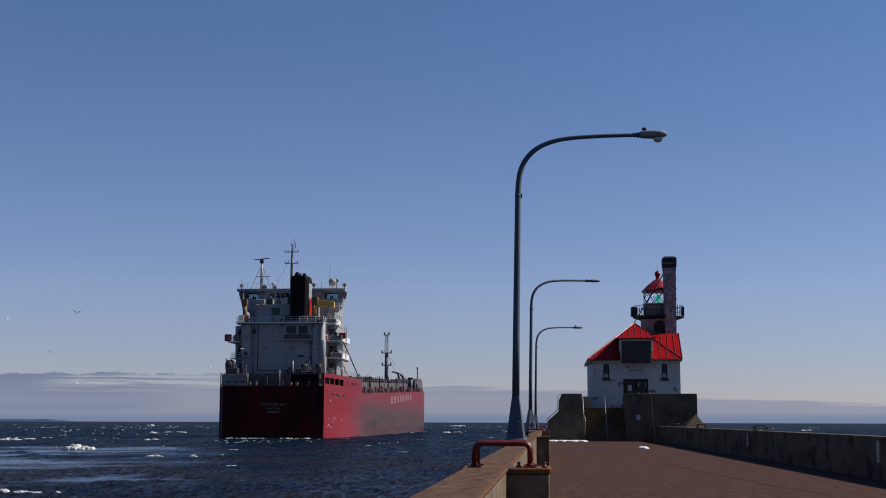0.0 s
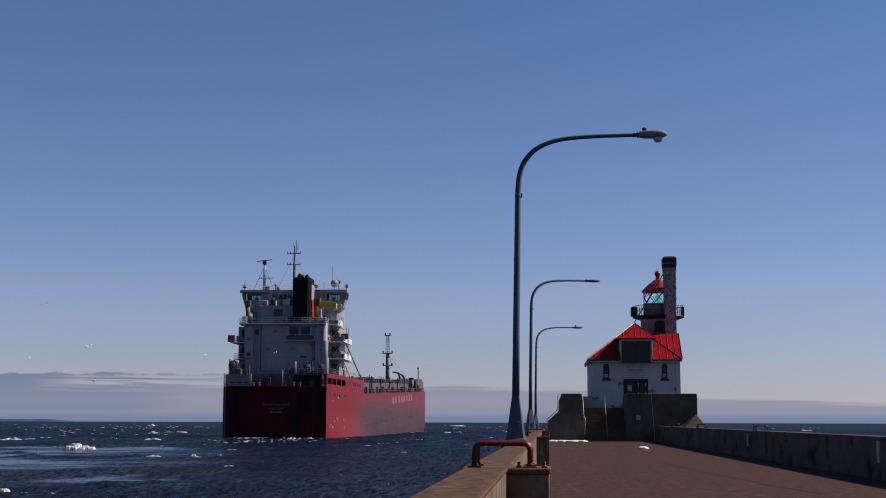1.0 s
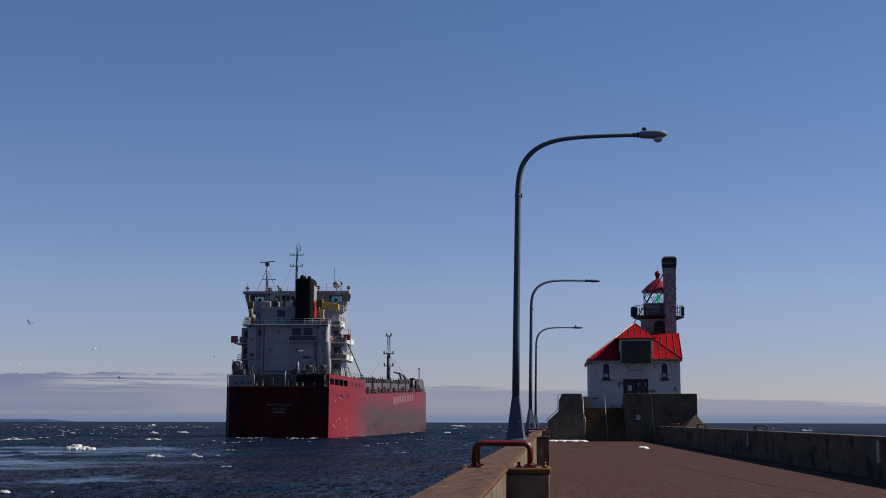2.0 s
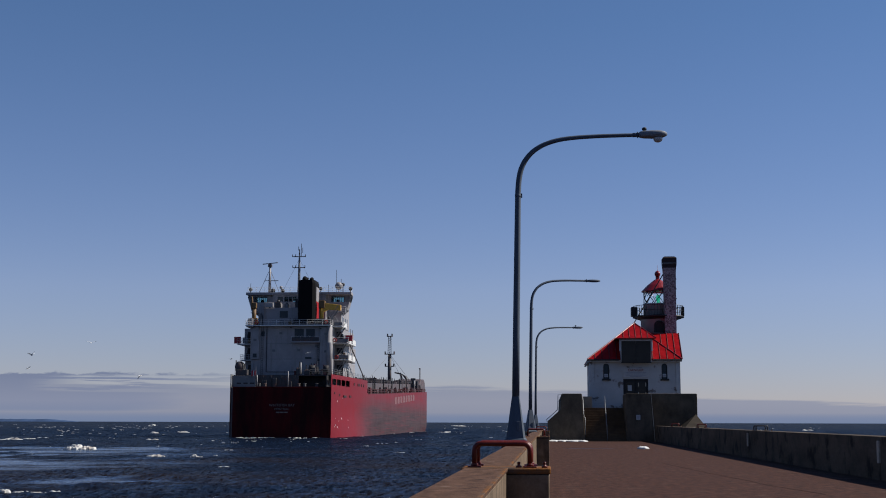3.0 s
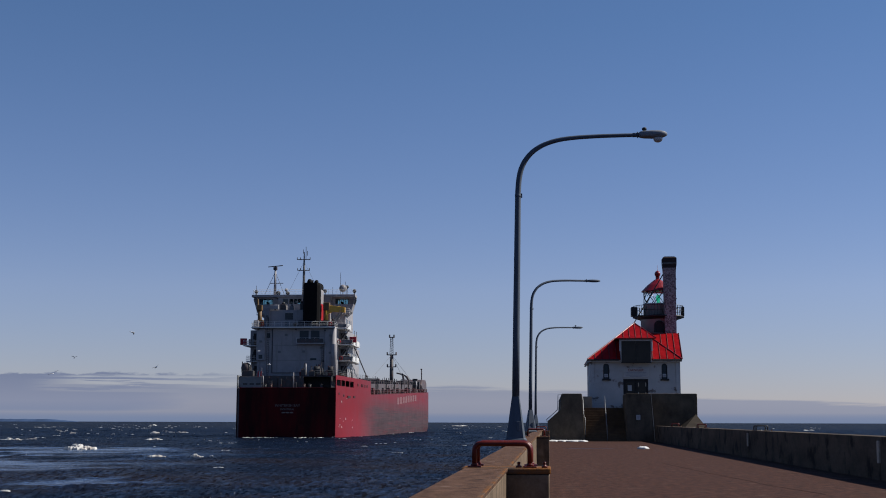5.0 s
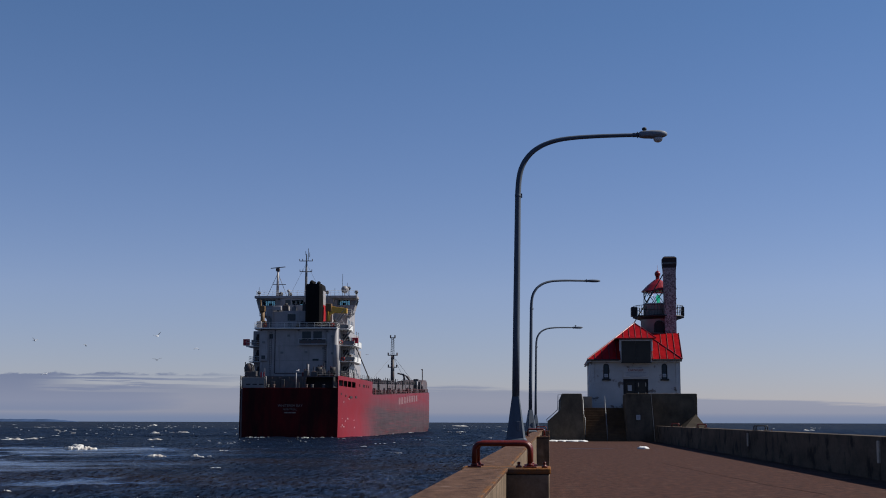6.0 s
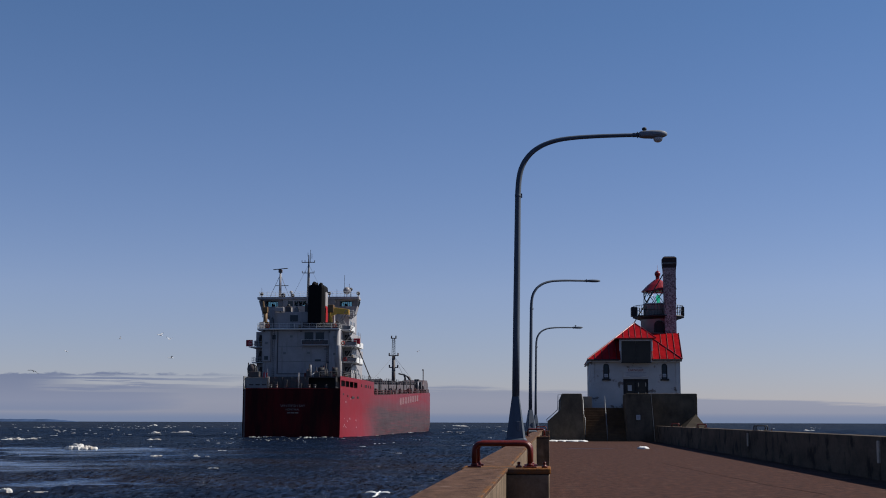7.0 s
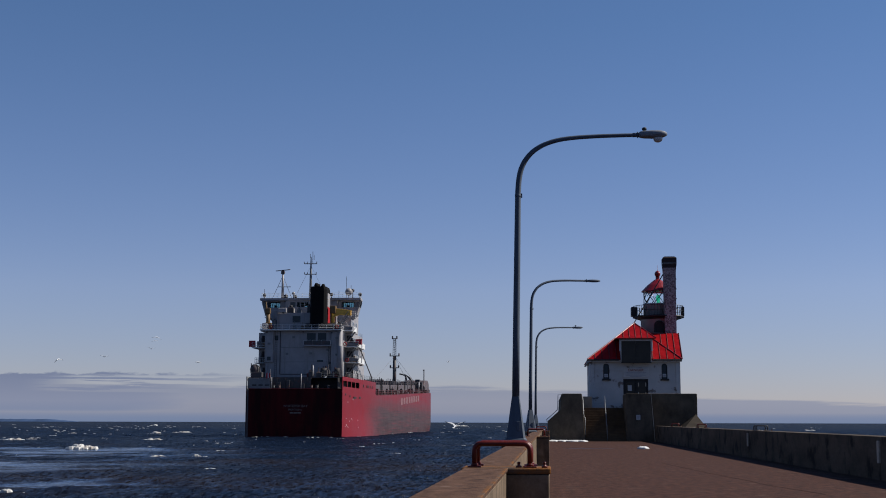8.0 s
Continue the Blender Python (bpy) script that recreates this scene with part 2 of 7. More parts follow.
M_GULL = mat("white_feathers", (0.80, 0.79, 0.77), 0.8, var=0.08, scale=20, bump=0.1)
M_GULLGREY = mat("grey_feathers", (0.42, 0.43, 0.45), 0.8, var=0.12, scale=20, bump=0.1)
M_GULLTIP = mat("black_wing_tip", (0.0152, 0.0152, 0.0167), 0.8, var=0.2, scale=20, bump=0.1)
M_BEAK = mat("yellow_beak", (0.418, 0.2508, 0.0304), 0.5, var=0.1, scale=20, bump=0.0)
# distance haze is put into the land's blue base colour
M_LAND = mat("haze_blue_land", (0.052, 0.088, 0.170), 0.95, var=0.25, scale=0.02, bump=0.0)


def glass(name, col, rough=0.05):
    m = bpy.data.materials.new(name)
    m.use_nodes = True
    b = m.node_tree.nodes["Principled BSDF"]
    b.inputs["Base Color"].default_value = (*col, 1)
    b.inputs["Roughness"].default_value = rough
    b.inputs["Transmission Weight"].default_value = 1.0
    b.inputs["IOR"].default_value = 1.2
    return m


M_GLASS = glass("clear_glass", (0.90, 0.95, 0.95))
M_TINT = glass("tinted_bridge_glass", (0.42, 0.60, 0.62))


def dark_glass():
    m = bpy.data.materials.new("dark_window_glass")
    m.use_nodes = True
    b = m.node_tree.nodes["Principled BSDF"]
    b.inputs["Base Color"].default_value = (0.02, 0.03, 0.035, 1)
    b.inputs["Roughness"].default_value = 0.06
    b.inputs["Specular IOR Level"].default_value = 0.4
    return m


M_WINDOW = dark_glass()


def hull_side():
    """Red hull plating; forward of the shoulder the sides are scraped to grey primer by lock walls."""
    m = mat("scraped_red_hull", (0.158, 0.0052, 0.0105), 0.5, var=0.14, scale=0.22, bump=0.10, bump_scale=1.0, bump_dist=0.05)
    nt = m.node_tree
    n, l = nt.nodes, nt.links
    b = n["Principled BSDF"]
    col = b.inputs["Base Color"].links[0].from_socket
    tc = n.new("ShaderNodeTexCoord")
    sep = n.new("ShaderNodeSeparateXYZ")
    l.new(tc.outputs["Object"], sep.inputs[0])

    def rng(sock, a, b2, c=0.0, d=1.0):
        r = n.new("ShaderNodeMapRange")
        r.inputs["From Min"].default_value, r.inputs["From Max"].default_value = a, b2
        r.inputs["To Min"].default_value, r.inputs["To Max"].default_value = c, d
        l.new(sock, r.inputs["Value"])
        return r.outputs[0]

    def mul(a, b2):
        q = n.new("ShaderNodeMath"); q.operation = 'MULTIPLY'
        l.new(a, q.inputs[0]); l.new(b2, q.inputs[1])
        return q.outputs[0]

    def streak(sx, sz, sc, lo, hi):
        mp = n.new("ShaderNodeMapping")
        mp.inputs["Scale"].default_value = (sx, sx, sz)
        l.new(tc.outputs["Object"], mp.inputs[0])
        t = n.new("ShaderNodeTexNoise")
        t.inputs["Scale"].default_value = sc
        t.inputs["Detail"].default_value = 9
        t.inputs["Roughness"].default_value = 0.72
        l.new(mp.outputs[0], t.inputs["Vector"])
        return rng(t.outputs["Fac"], lo, hi)

    # rubbed parallel sides: the scraping fades in over the shoulder, higher and denser further forward
    fwd = rng(sep.outputs["Y"], 20.0, 54.0)
    low = rng(sep.outputs["Z"], 9.6, 5.4)
    # streaky pinker tone that sets in forward of the quarter
    pink_tone = mul(rng(sep.outputs["Y"], 22.0, 48.0), streak(0.03, 0.8, 1.0, 0.30, 0.62))
    mx = n.new("ShaderNodeMix"); mx.data_type = 'RGBA'
    cm = n.new("ShaderNodeMath"); cm.operation = 'MULTIPLY'
    l.new(pink_tone, cm.inputs[0]); cm.inputs[1].default_value = 0.62
    l.new(cm.outputs[0], mx.inputs["Factor"])
    l.new(col, mx.inputs[6])
    mx.inputs[7].default_value = (0.098, 0.034, 0.046, 1)
    # grey primer showing through in long thin scrapes
    belt = mul(mul(fwd, low), streak(0.04, 4.2, 1.0, 0.33, 0.50))
    mx2 = n.new("ShaderNodeMix"); mx2.data_type = 'RGBA'
    bmul = n.new("ShaderNodeMath"); bmul.operation = 'MULTIPLY'
    l.new(belt, bmul.inputs[0]); bmul.inputs[1].default_value = 0.85
    l.new(bmul.outputs[0], mx2.inputs["Factor"])
    l.new(mx.outputs[2], mx2.inputs[6])
    mx2.inputs[7].default_value = (0.046, 0.037, 0.038, 1)
    # black rubber and rust lines over it
    lines = mul(mul(fwd, rng(sep.outputs["Z"], 8.6, 5.2)), streak(0.05, 5.5, 1.15, 0.49, 0.58))
    mx3 = n.new("ShaderNodeMix"); mx3.data_type = 'RGBA'
    lm = n.new("ShaderNodeMath"); lm.operation = 'MULTIPLY'
    l.new(lines, lm.inputs[0]); lm.inputs[1].default_value = 0.85
    l.new(lm.outputs[0], mx3.inputs["Factor"])
    l.new(mx2.outputs[2], mx3.inputs[6])
    mx3.inputs[7].default_value = (0.012, 0.011, 0.011, 1)
    l.new(mx3.outputs[2], b.inputs["Base Color"])
    return m


M_HULL = hull_side()
M_HULL.node_tree.nodes["Principled BSDF"].inputs["Specular IOR Level"].default_value = 0.2


def water_mat():
    """Dark lake water: its waves are real, ripples ride on them; silt browns it near the pier."""
    m = bpy.data.materials.new("lake_water")
    m.use_nodes = True
    nt = m.node_tree
    n, l = nt.nodes, nt.links
    b = n["Principled BSDF"]
    tc = n.new("ShaderNodeTexCoord")

    def nz(sx, sy, sc, det=4.0, rg=0.55):
        mp = n.new("ShaderNodeMapping")
        mp.inputs["Scale"].default_value = (sx, sy, 1)
        l.new(tc.outputs["Object"], mp.inputs[0])
        t = n.new("ShaderNodeTexNoise")
        t.inputs["Scale"].default_value = sc
        t.inputs["Detail"].default_value = det
        t.inputs["Roughness"].default_value = rg
        l.new(mp.outputs[0], t.inputs["Vector"])
        return t.outputs["Fac"]

    def rng(sock, a, b2, c, d):
        r = n.new("ShaderNodeMapRange")
        r.inputs["From Min"].default_value, r.inputs["From Max"].default_value = a, b2
        r.inputs["To Min"].default_value, r.inputs["To Max"].default_value = c, d
        l.new(sock, r.inputs["Value"])
        return r.outputs[0]

    sepw = n.new("ShaderNodeSeparateXYZ")
    l.new(tc.outputs["Object"], sepw.inputs[0])
    ramp = n.new("ShaderNodeValToRGB")
    e = ramp.color_ramp.elements
    e[0].position, e[0].color = 0.40, (0.0032, 0.0062, 0.0140, 1)
    e[1].position, e[1].color = 0.60, (0.0130, 0.0088, 0.0072, 1)
    plume = n.new("ShaderNodeMath"); plume.operation = 'SUBTRACT'      # brown silt thins out towards the open lake
    l.new(nz(0.5, 0.6, 0.06, 9.0, 0.72), plume.inputs[0])
    l.new(rng(sepw.outputs["Y"], 90.0, 280.0, 0.0, 0.26), plume.inputs[1])
    l.new(plume.outputs[0], ramp.inputs[0])
    n.remove(b)
    lane = n.new("ShaderNodeAttribute")
    lane.attribute_name = "smooth_lane"

    def mul(a, b2):
        q = n.new("ShaderNodeMath"); q.operation = 'MULTIPLY'
        l.new(a, q.inputs[0]); l.new(b2, q.inputs[1])
        return q.outputs[0]

    def plus(a, b2):
        q = n.new("ShaderNodeMath"); q.operation = 'ADD'
        l.new(a, q.inputs[0]); l.new(b2, q.inputs[1])
        return q.outputs[0]

    slick = mul(lane.outputs["Fac"], rng(nz(0.14, 0.26, 0.42, 7.0, 0.68), 0.41, 0.51, 0.0, 1.0))
    b1 = n.new("ShaderNodeBump")
    b1.inputs["Distance"].default_value = 0.22
    l.new(rng(slick, 0.0, 1.0, 1.0, 0.55), b1.inputs["Strength"])
    l.new(nz(0.8, 1.0, 2.2, 6.0, 0.68), b1.inputs["Height"])
    b2 = n.new("ShaderNodeBump")
    b2.inputs["Distance"].default_value = 0.04
    l.new(rng(slick, 0.0, 1.0, 1.0, 0.55), b2.inputs["Strength"])
    l.new(nz(0.7, 1.0, 7.0, 4.0, 0.65), b2.inputs["Height"])
    l.new(b1.outputs[0], b2.inputs["Normal"])
    dif = n.new("ShaderNodeBsdfDiffuse")
    l.new(ramp.outputs[0], dif.inputs["Color"])
    l.new(b2.outputs[0], dif.inputs["Normal"])
    glo = n.new("ShaderNodeBsdfGlossy")
    glo.inputs["Color"].default_value = (0.90, 0.95, 1.0, 1)
    glo.inputs["Roughness"].default_value = 0.12
    l.new(b2.outputs[0], glo.inputs["Normal"])
    fr = n.new("ShaderNodeFresnel")
    fr.inputs["IOR"].default_value = 1.33
    l.new(b2.outputs[0], fr.inputs["Normal"])
    # hand-set gloss stands in for wavelets' shading and glints: less offshore, more in slicks
    facet = rng(nz(1.3, 0.22, 2.6, 8.0, 0.78), 0.42, 0.64, 0.05, 3.1)
    gusts = rng(nz(0.5, 0.16, 0.30, 6.0, 0.7), 0.36, 0.66, 0.55, 1.5)
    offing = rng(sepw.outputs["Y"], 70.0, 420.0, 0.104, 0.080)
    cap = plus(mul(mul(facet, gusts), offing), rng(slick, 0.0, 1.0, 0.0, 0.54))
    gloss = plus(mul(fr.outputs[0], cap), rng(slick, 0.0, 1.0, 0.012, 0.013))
    mix = n.new("ShaderNodeMixShader")
    l.new(gloss, mix.inputs[0])
    l.new(dif.outputs[0], mix.inputs[1])
    l.new(glo.outputs[0], mix.inputs[2])
    l.new(mix.outputs[0], n["Material Output"].inputs[0])
    return m


M_WATER = water_mat()


# ---- mesh helpers ----
def box(bm, x0, x1, y0, y1, z0, z1, bevel=0.0):
    t = bmesh.new()
    vs = [t.verts.new((x, y, z)) for x in (x0, x1) for y in (y0, y1) for z in (z0, z1)]
    for f in ((0, 1, 3, 2), (4, 6, 7, 5), (0, 4, 5, 1), (2, 3, 7, 6), (0, 2, 6, 4), (1, 5, 7, 3)):
        t.faces.new([vs[i] for i in f])
    if bevel:
        bmesh.ops.bevel(t, geom=list(t.edges), offset=bevel, segments=2, affect='EDGES', profile=0.5)
    merge(bm, t)
    return bm


def merge(bm, t):
    me = bpy.data.meshes.new("t")
    t.to_mesh(me)
    t.free()
    bm.from_mesh(me)
    bpy.data.meshes.remove(me)


def prism(bm, pts, a, b, axis="y", bevel=0.0):
    """Extrudes an outline from a to b along an axis; the outline is in the two others (x,z) for y, (y,z) for x, (x,y) for z."""
    def at(p, c):
        return {"y": (p[0], c, p[1]), "x": (c, p[0], p[1]), "z": (p[0], p[1], c)}[axis]
    t = bmesh.new()
    lo = [t.verts.new(at(p, a)) for p in pts]
    hi = [t.verts.new(at(p, b)) for p in pts]
    t.faces.new(lo)
    t.faces.new(hi[::-1])
    k = len(pts)
    for i in range(k):
        t.faces.new((lo[i], hi[i], hi[(i + 1) % k], lo[(i + 1) % k]))
    bmesh.ops.recalc_face_normals(t, faces=list(t.faces))
    if bevel:
        bmesh.ops.bevel(t, geom=list(t.edges), offset=bevel, segments=2, affect='EDGES', profile=0.5)
    merge(bm, t)
    return bm


def tube(bm, pts, radii, n=8, cap=True):
    """A round bar along a path of points; radii a number or one for each point."""
    pts = [Vector(p) for p in pts]
    if not hasattr(radii, "__len__"):
        radii = [radii] * len(pts)
    rings = []
    side = None
    for i, p in enumerate(pts):
        d = (pts[min(i + 1, len(pts) - 1)] - pts[max(i - 1, 0)]).normalized()
        if side is None:
            ref = Vector((0, 0, 1)) if abs(d.z) < 0.9 else Vector((0, 1, 0))
            side = d.cross(ref).normalized()
        else:
            side = (side - d * side.dot(d)).normalized()
        up = d.cross(side)
        rings.append([bm.verts.new(p + (side * math.cos(a) + up * math.sin(a)) * radii[i])
                      for a in (2 * math.pi * k / n for k in range(n))])
    for r, s in zip(rings, rings[1:]):
        for k in range(n):
            f = bm.faces.new((r[k], r[(k + 1) % n], s[(k + 1) % n], s[k]))
            f.smooth = n > 6
    if cap:
        bm.faces.new(rings[0][::-1])
        bm.faces.new(rings[-1])
    return bm


def lathe(bm, prof, cx=0.0, cy=0.0, n=24, smooth=True):
    """A turned shape from (radius, z) pairs."""
    rings = [[bm.verts.new((cx + r * math.cos(2 * math.pi * k / n), cy + r * math.sin(2 * math.pi * k / n), z)) for k in range(n)]
             for r, z in prof]
    for r, s in zip(rings, rings[1:]):
        for k in range(n):
            f = bm.faces.new((r[k], r[(k + 1) % n], s[(k + 1) % n], s[k]))
            f.smooth = smooth
    bm.faces.new(rings[0][::-1])
    bm.faces.new(rings[-1])
    return bm


def loft(bm, rings, close=True, smooth=False):
    vs = [[bm.verts.new(p) for p in r] for r in rings]
    k = len(vs[0])
    for r, s in zip(vs, vs[1:]):
        for i in range(k if close else k - 1):
            f = bm.faces.new((r[i], r[(i + 1) % k], s[(i + 1) % k], s[i]))
            f.smooth = smooth
    return vs


def part(name, bm, material, parent=None, label=""):
    bmesh.ops.recalc_face_normals(bm, faces=list(bm.faces))
    me = bpy.data.meshes.new(name)
    bm.to_mesh(me)
    bm.free()
    me.materials.append(material)
    ob = new(name, me)
    if parent:
        ob.parent = parent
    if label:
        ob["label"] = label
    return ob


def empty(name, m=None):
    ob = new(name)
    ob.empty_display_size = 0.3
    if m:
        ob.matrix_basis = m
    return ob


def lettering(name, text, size, m, material, parent, label=""):
    cu = bpy.data.curves.new(name, 'FONT')
    cu.body, cu.size, cu.align_x, cu.extrude = text, size, 'CENTER', 0.01
    tmp = new(name + "_outline", cu)
    bpy.context.view_layer.update()
    me = bpy.data.meshes.new_from_object(tmp.evaluated_get(bpy.context.evaluated_depsgraph_get()))
    bpy.data.objects.remove(tmp)
    me.materials.clear()
    me.materials.append(material)
    ob = new(name, me)
    ob.parent = parent
    ob.matrix_basis = m
    if label:
        ob["label"] = label
    return ob


B = bmesh.new


# ---- water and distance ----
FAR = 30000.0      # the sheet's rim, beyond the horizon's haze
FAR_RISE = 0.0012


LANES = ((122.0, 160.0, -50.0, -31.0), (86.0, 120.0, -41.0, -28.5), (58.0, 70.0, -25.5, -21.0))


def lane_mask(X, Y):
    """Where the water lies smooth, in ragged lanes to the west."""
    ragged = Y + 7 * np.sin(X * 0.16 + 1.0) + 5 * np.sin(X * 0.39 + Y * 0.11) + 3 * np.sin(X * 0.9 - Y * 0.3)
    slick = np.zeros_like(X)
    for y0, y1, x0, x1 in LANES:
        inside = np.clip((ragged - y0) / 5.0, 0, 1) * np.clip((y1 - ragged) / 5.0, 0, 1)
        west = np.clip((x1 + 4 * np.sin(Y * 0.21 + 0.7 * np.sin(X * 0.3)) - X) / (x1 - x0), 0, 1)
        slick = np.maximum(slick, inside * west)
    return slick


def wave_height(X, Y):
    """Chop inside the harbour mouth, longer and steeper seas out on the open lake, smooth lanes to the west."""
    rng = np.random.RandomState(4)
    R = np.hypot(X, Y)
    Z = np.zeros_like(X)
    step = R * 0.0026 + 0.02
    offing = np.clip((R - 110.0) / 260.0, 0, 1)
    slick = lane_mask(X, Y)
    gust = 0.82 + 0.16 * (np.sin(X * 0.021 + Y * 0.052 + 0.6) + np.sin(X * -0.043 + Y * 0.083 + 2.1) * np.sin(X * 0.047 + Y * 0.031))
    wind = radians(194)
    for i in range(96):
        lam = 0.36 * (9.0 / 0.36) ** rng.rand()
        th = wind + rng.normal(0, 0.75)
        k = 2 * math.pi / lam
        ph = k * (X * math.sin(th) + Y * math.cos(th)) + rng.rand() * 6.28
        amp = 0.0100 * lam ** 0.75
        # waves shorter than the mesh can carry fade out with distance; long ones belong to the open lake
        fade = np.clip((lam / step - 2.2) / 2.6, 0, 1)
        if lam > 1.6:
            fade = fade * (0.16 + 0.60 * offing)
        s = np.sin(ph)
        Z += amp * fade * (s + 0.5 * s * s)
    return Z * gust * (1 - 0.80 * slick)


SHEET_R = 1000.0


def water_sheet():
    """One sheet to the horizon: a fan of real waves before the pier, flat sheet beyond and around."""
    na, nr = 620, 1240
    ang = np.radians(np.linspace(-25.5, 16.5, na))
    rad = 46 * (SHEET_R / 46.0) ** np.linspace(0, 1, nr)
    rad = np.concatenate([rad, SHEET_R * (FAR / SHEET_R) ** np.linspace(0, 1, 61)[1:]])
    nr = len(rad)
    A, R = np.meshgrid(ang, rad)
    X, Y = R * np.sin(A), R * np.cos(A)
    edge = np.clip((SHEET_R - 10 - R) / 300, 0, 1) * np.clip((R - 46) / 3, 0, 1)
    edge *= np.clip((A - ang[0]) / 0.02, 0, 1) * np.clip((ang[-1] - A) / 0.02, 0, 1)
    Z = wave_height(X, Y) * edge
    # the pier runs a hair downhill against the lake's far horizon
    Z += np.clip(R - 1200.0, 0, None) * FAR_RISE
    verts = np.stack([X, Y, Z], -1).reshape(-1, 3)
    i0 = (np.arange(nr - 1)[:, None] * na + np.arange(na - 1)[None, :]).reshape(-1)
    quads = np.stack([i0, i0 + 1, i0 + na + 1, i0 + na], -1)[:, ::-1]
    # flat remainder: the sector behind and the inside
    v = [tuple(q) for q in verts]
    f = [tuple(int(q) for q in row) for row in quads]
    curved = len(f)
    far = FAR
    base = (nr - 1) * na
    rim = [base + na - 1]
    for a in np.linspace(ang[-1], ang[0] + 2 * math.pi, 40)[1:-1]:
        v.append((far * math.sin(a), far * math.cos(a), (far - 1200.0) * FAR_RISE))
        rim.append(len(v) - 1)
    rim.append(base)
    v.append((0, 0, 0))
    c = len(v) - 1
    for j in range(len(rim) - 1):
        if j == 0:
            f.append(tuple([rim[1]] + [r * na + na - 1 for r in range(nr - 1, -1, -1)] + [c]))
        elif j == len(rim) - 2:
            f.append(tuple([rim[-2], c] + [r * na for r in range(nr)]))
        else:
            f.append((rim[j + 1], rim[j], c))
    f.append(tuple([c] + list(range(0, na))[::-1]))
    me = bpy.data.meshes.new("water")
    me.from_pydata(v, [], f)
    me.polygons.foreach_set("use_smooth", [k < curved for k in range(len(me.polygons))])
    at = me.attributes.new("smooth_lane", 'FLOAT', 'POINT')
    lanes = np.zeros(len(me.vertices), dtype=np.float32)
    lanes[:X.size] = lane_mask(X, Y).ravel()
    at.data.foreach_set("value", lanes)
    me.materials.append(M_WATER)
    ob = new("water", me)
    ob.location = (0, 0, WATER_Z)
    return tagged(ob, "dark choppy lake water with smooth slicks", "water", kind="structure")


water = water_sheet()


def headland():
    rng = random.Random(3)
    bm = B()
    x0, x1, y = -2600.0, -1590.0, 4300.0
    k = 90
    front, top, back = [], [], []
    for i in range(k + 1):
        u = i / k
        x = x0 + (x1 - x0) * u
        h = 9.0 * min(1.0, (1 - u) * 9) ** 0.6 + rng.uniform(-0.7, 0.7) + 3.5 * max(0, 0.35 - u)
        h = max(0.3, h if u < 1 else 0.3)
        front.append(bm.verts.new((x, y, WATER_Z - 1)))
        top.append(bm.verts.new((x, y + 20, WATER_Z + 3.6 + h)))
        back.append(bm.verts.new((x, y + 200, WATER_Z - 1)))
    for i in range(k):
        bm.faces.new((front[i], front[i + 1], top[i + 1], top[i]))
        bm.faces.new((top[i], top[i + 1], back[i + 1], back[i]))
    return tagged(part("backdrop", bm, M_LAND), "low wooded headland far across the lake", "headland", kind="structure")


headland()


def shore():
    """Wooded city hillside behind the camera, unseen, added to block low sky light."""
    rng = random.Random(6)
    bm = B()
    rows = []
    for d, h in ((420.0, -1.0), (520.0, 18.0), (900.0, 120.0), (1500.0, 190.0), (2400.0, 200.0)):
        rows.append([(d * math.sin(a) * 1.15, d * math.cos(a), WATER_Z + h * (1 + rng.uniform(-0.12, 0.12)) * min(1.0, 0.25 + 1.3 * max(0.0, -math.cos(a)))) for a in (radians(100 + 160 * k / 40) for k in range(41))])
    loft(bm, rows, close=False, smooth=True)
    return tagged(part("backdrop_shore", bm, M_LAND), "unseen wooded hillside, added to block low sky light", "hillside", kind="structure")


shore()


# ---- the pier ----
WALL_X = 7.7


def pier():
    bm = B()
    box(bm, -0.75, 8.25, -40, 125, -4.0, -0.25)
    tagged(part("pier", bm, M_CONC), "concrete harbour pier standing in the lake", "pier", kind="structure")
    bm = B()
    box(bm, -0.40, WALL_X, -40, 96.2, -0.246, 0.0)
    crack = B()
    tube(crack, [(3.7, 44.0, 0.002), (4.05, 37.5, 0.002), (4.2, 35.0, 0.002), (4.55, 30.5, 0.002), (4.62, 28.6, 0.002), (5.1, 25.0, 0.002)], 0.0028, 4)
    deck = tagged(part("pavement", bm, M_DECK), "worn reddish-brown concrete pier walkway", "pavement", kind="structure")
    part("crack", crack, M_APRON, deck, "long dark crack")
    return deck


pier()


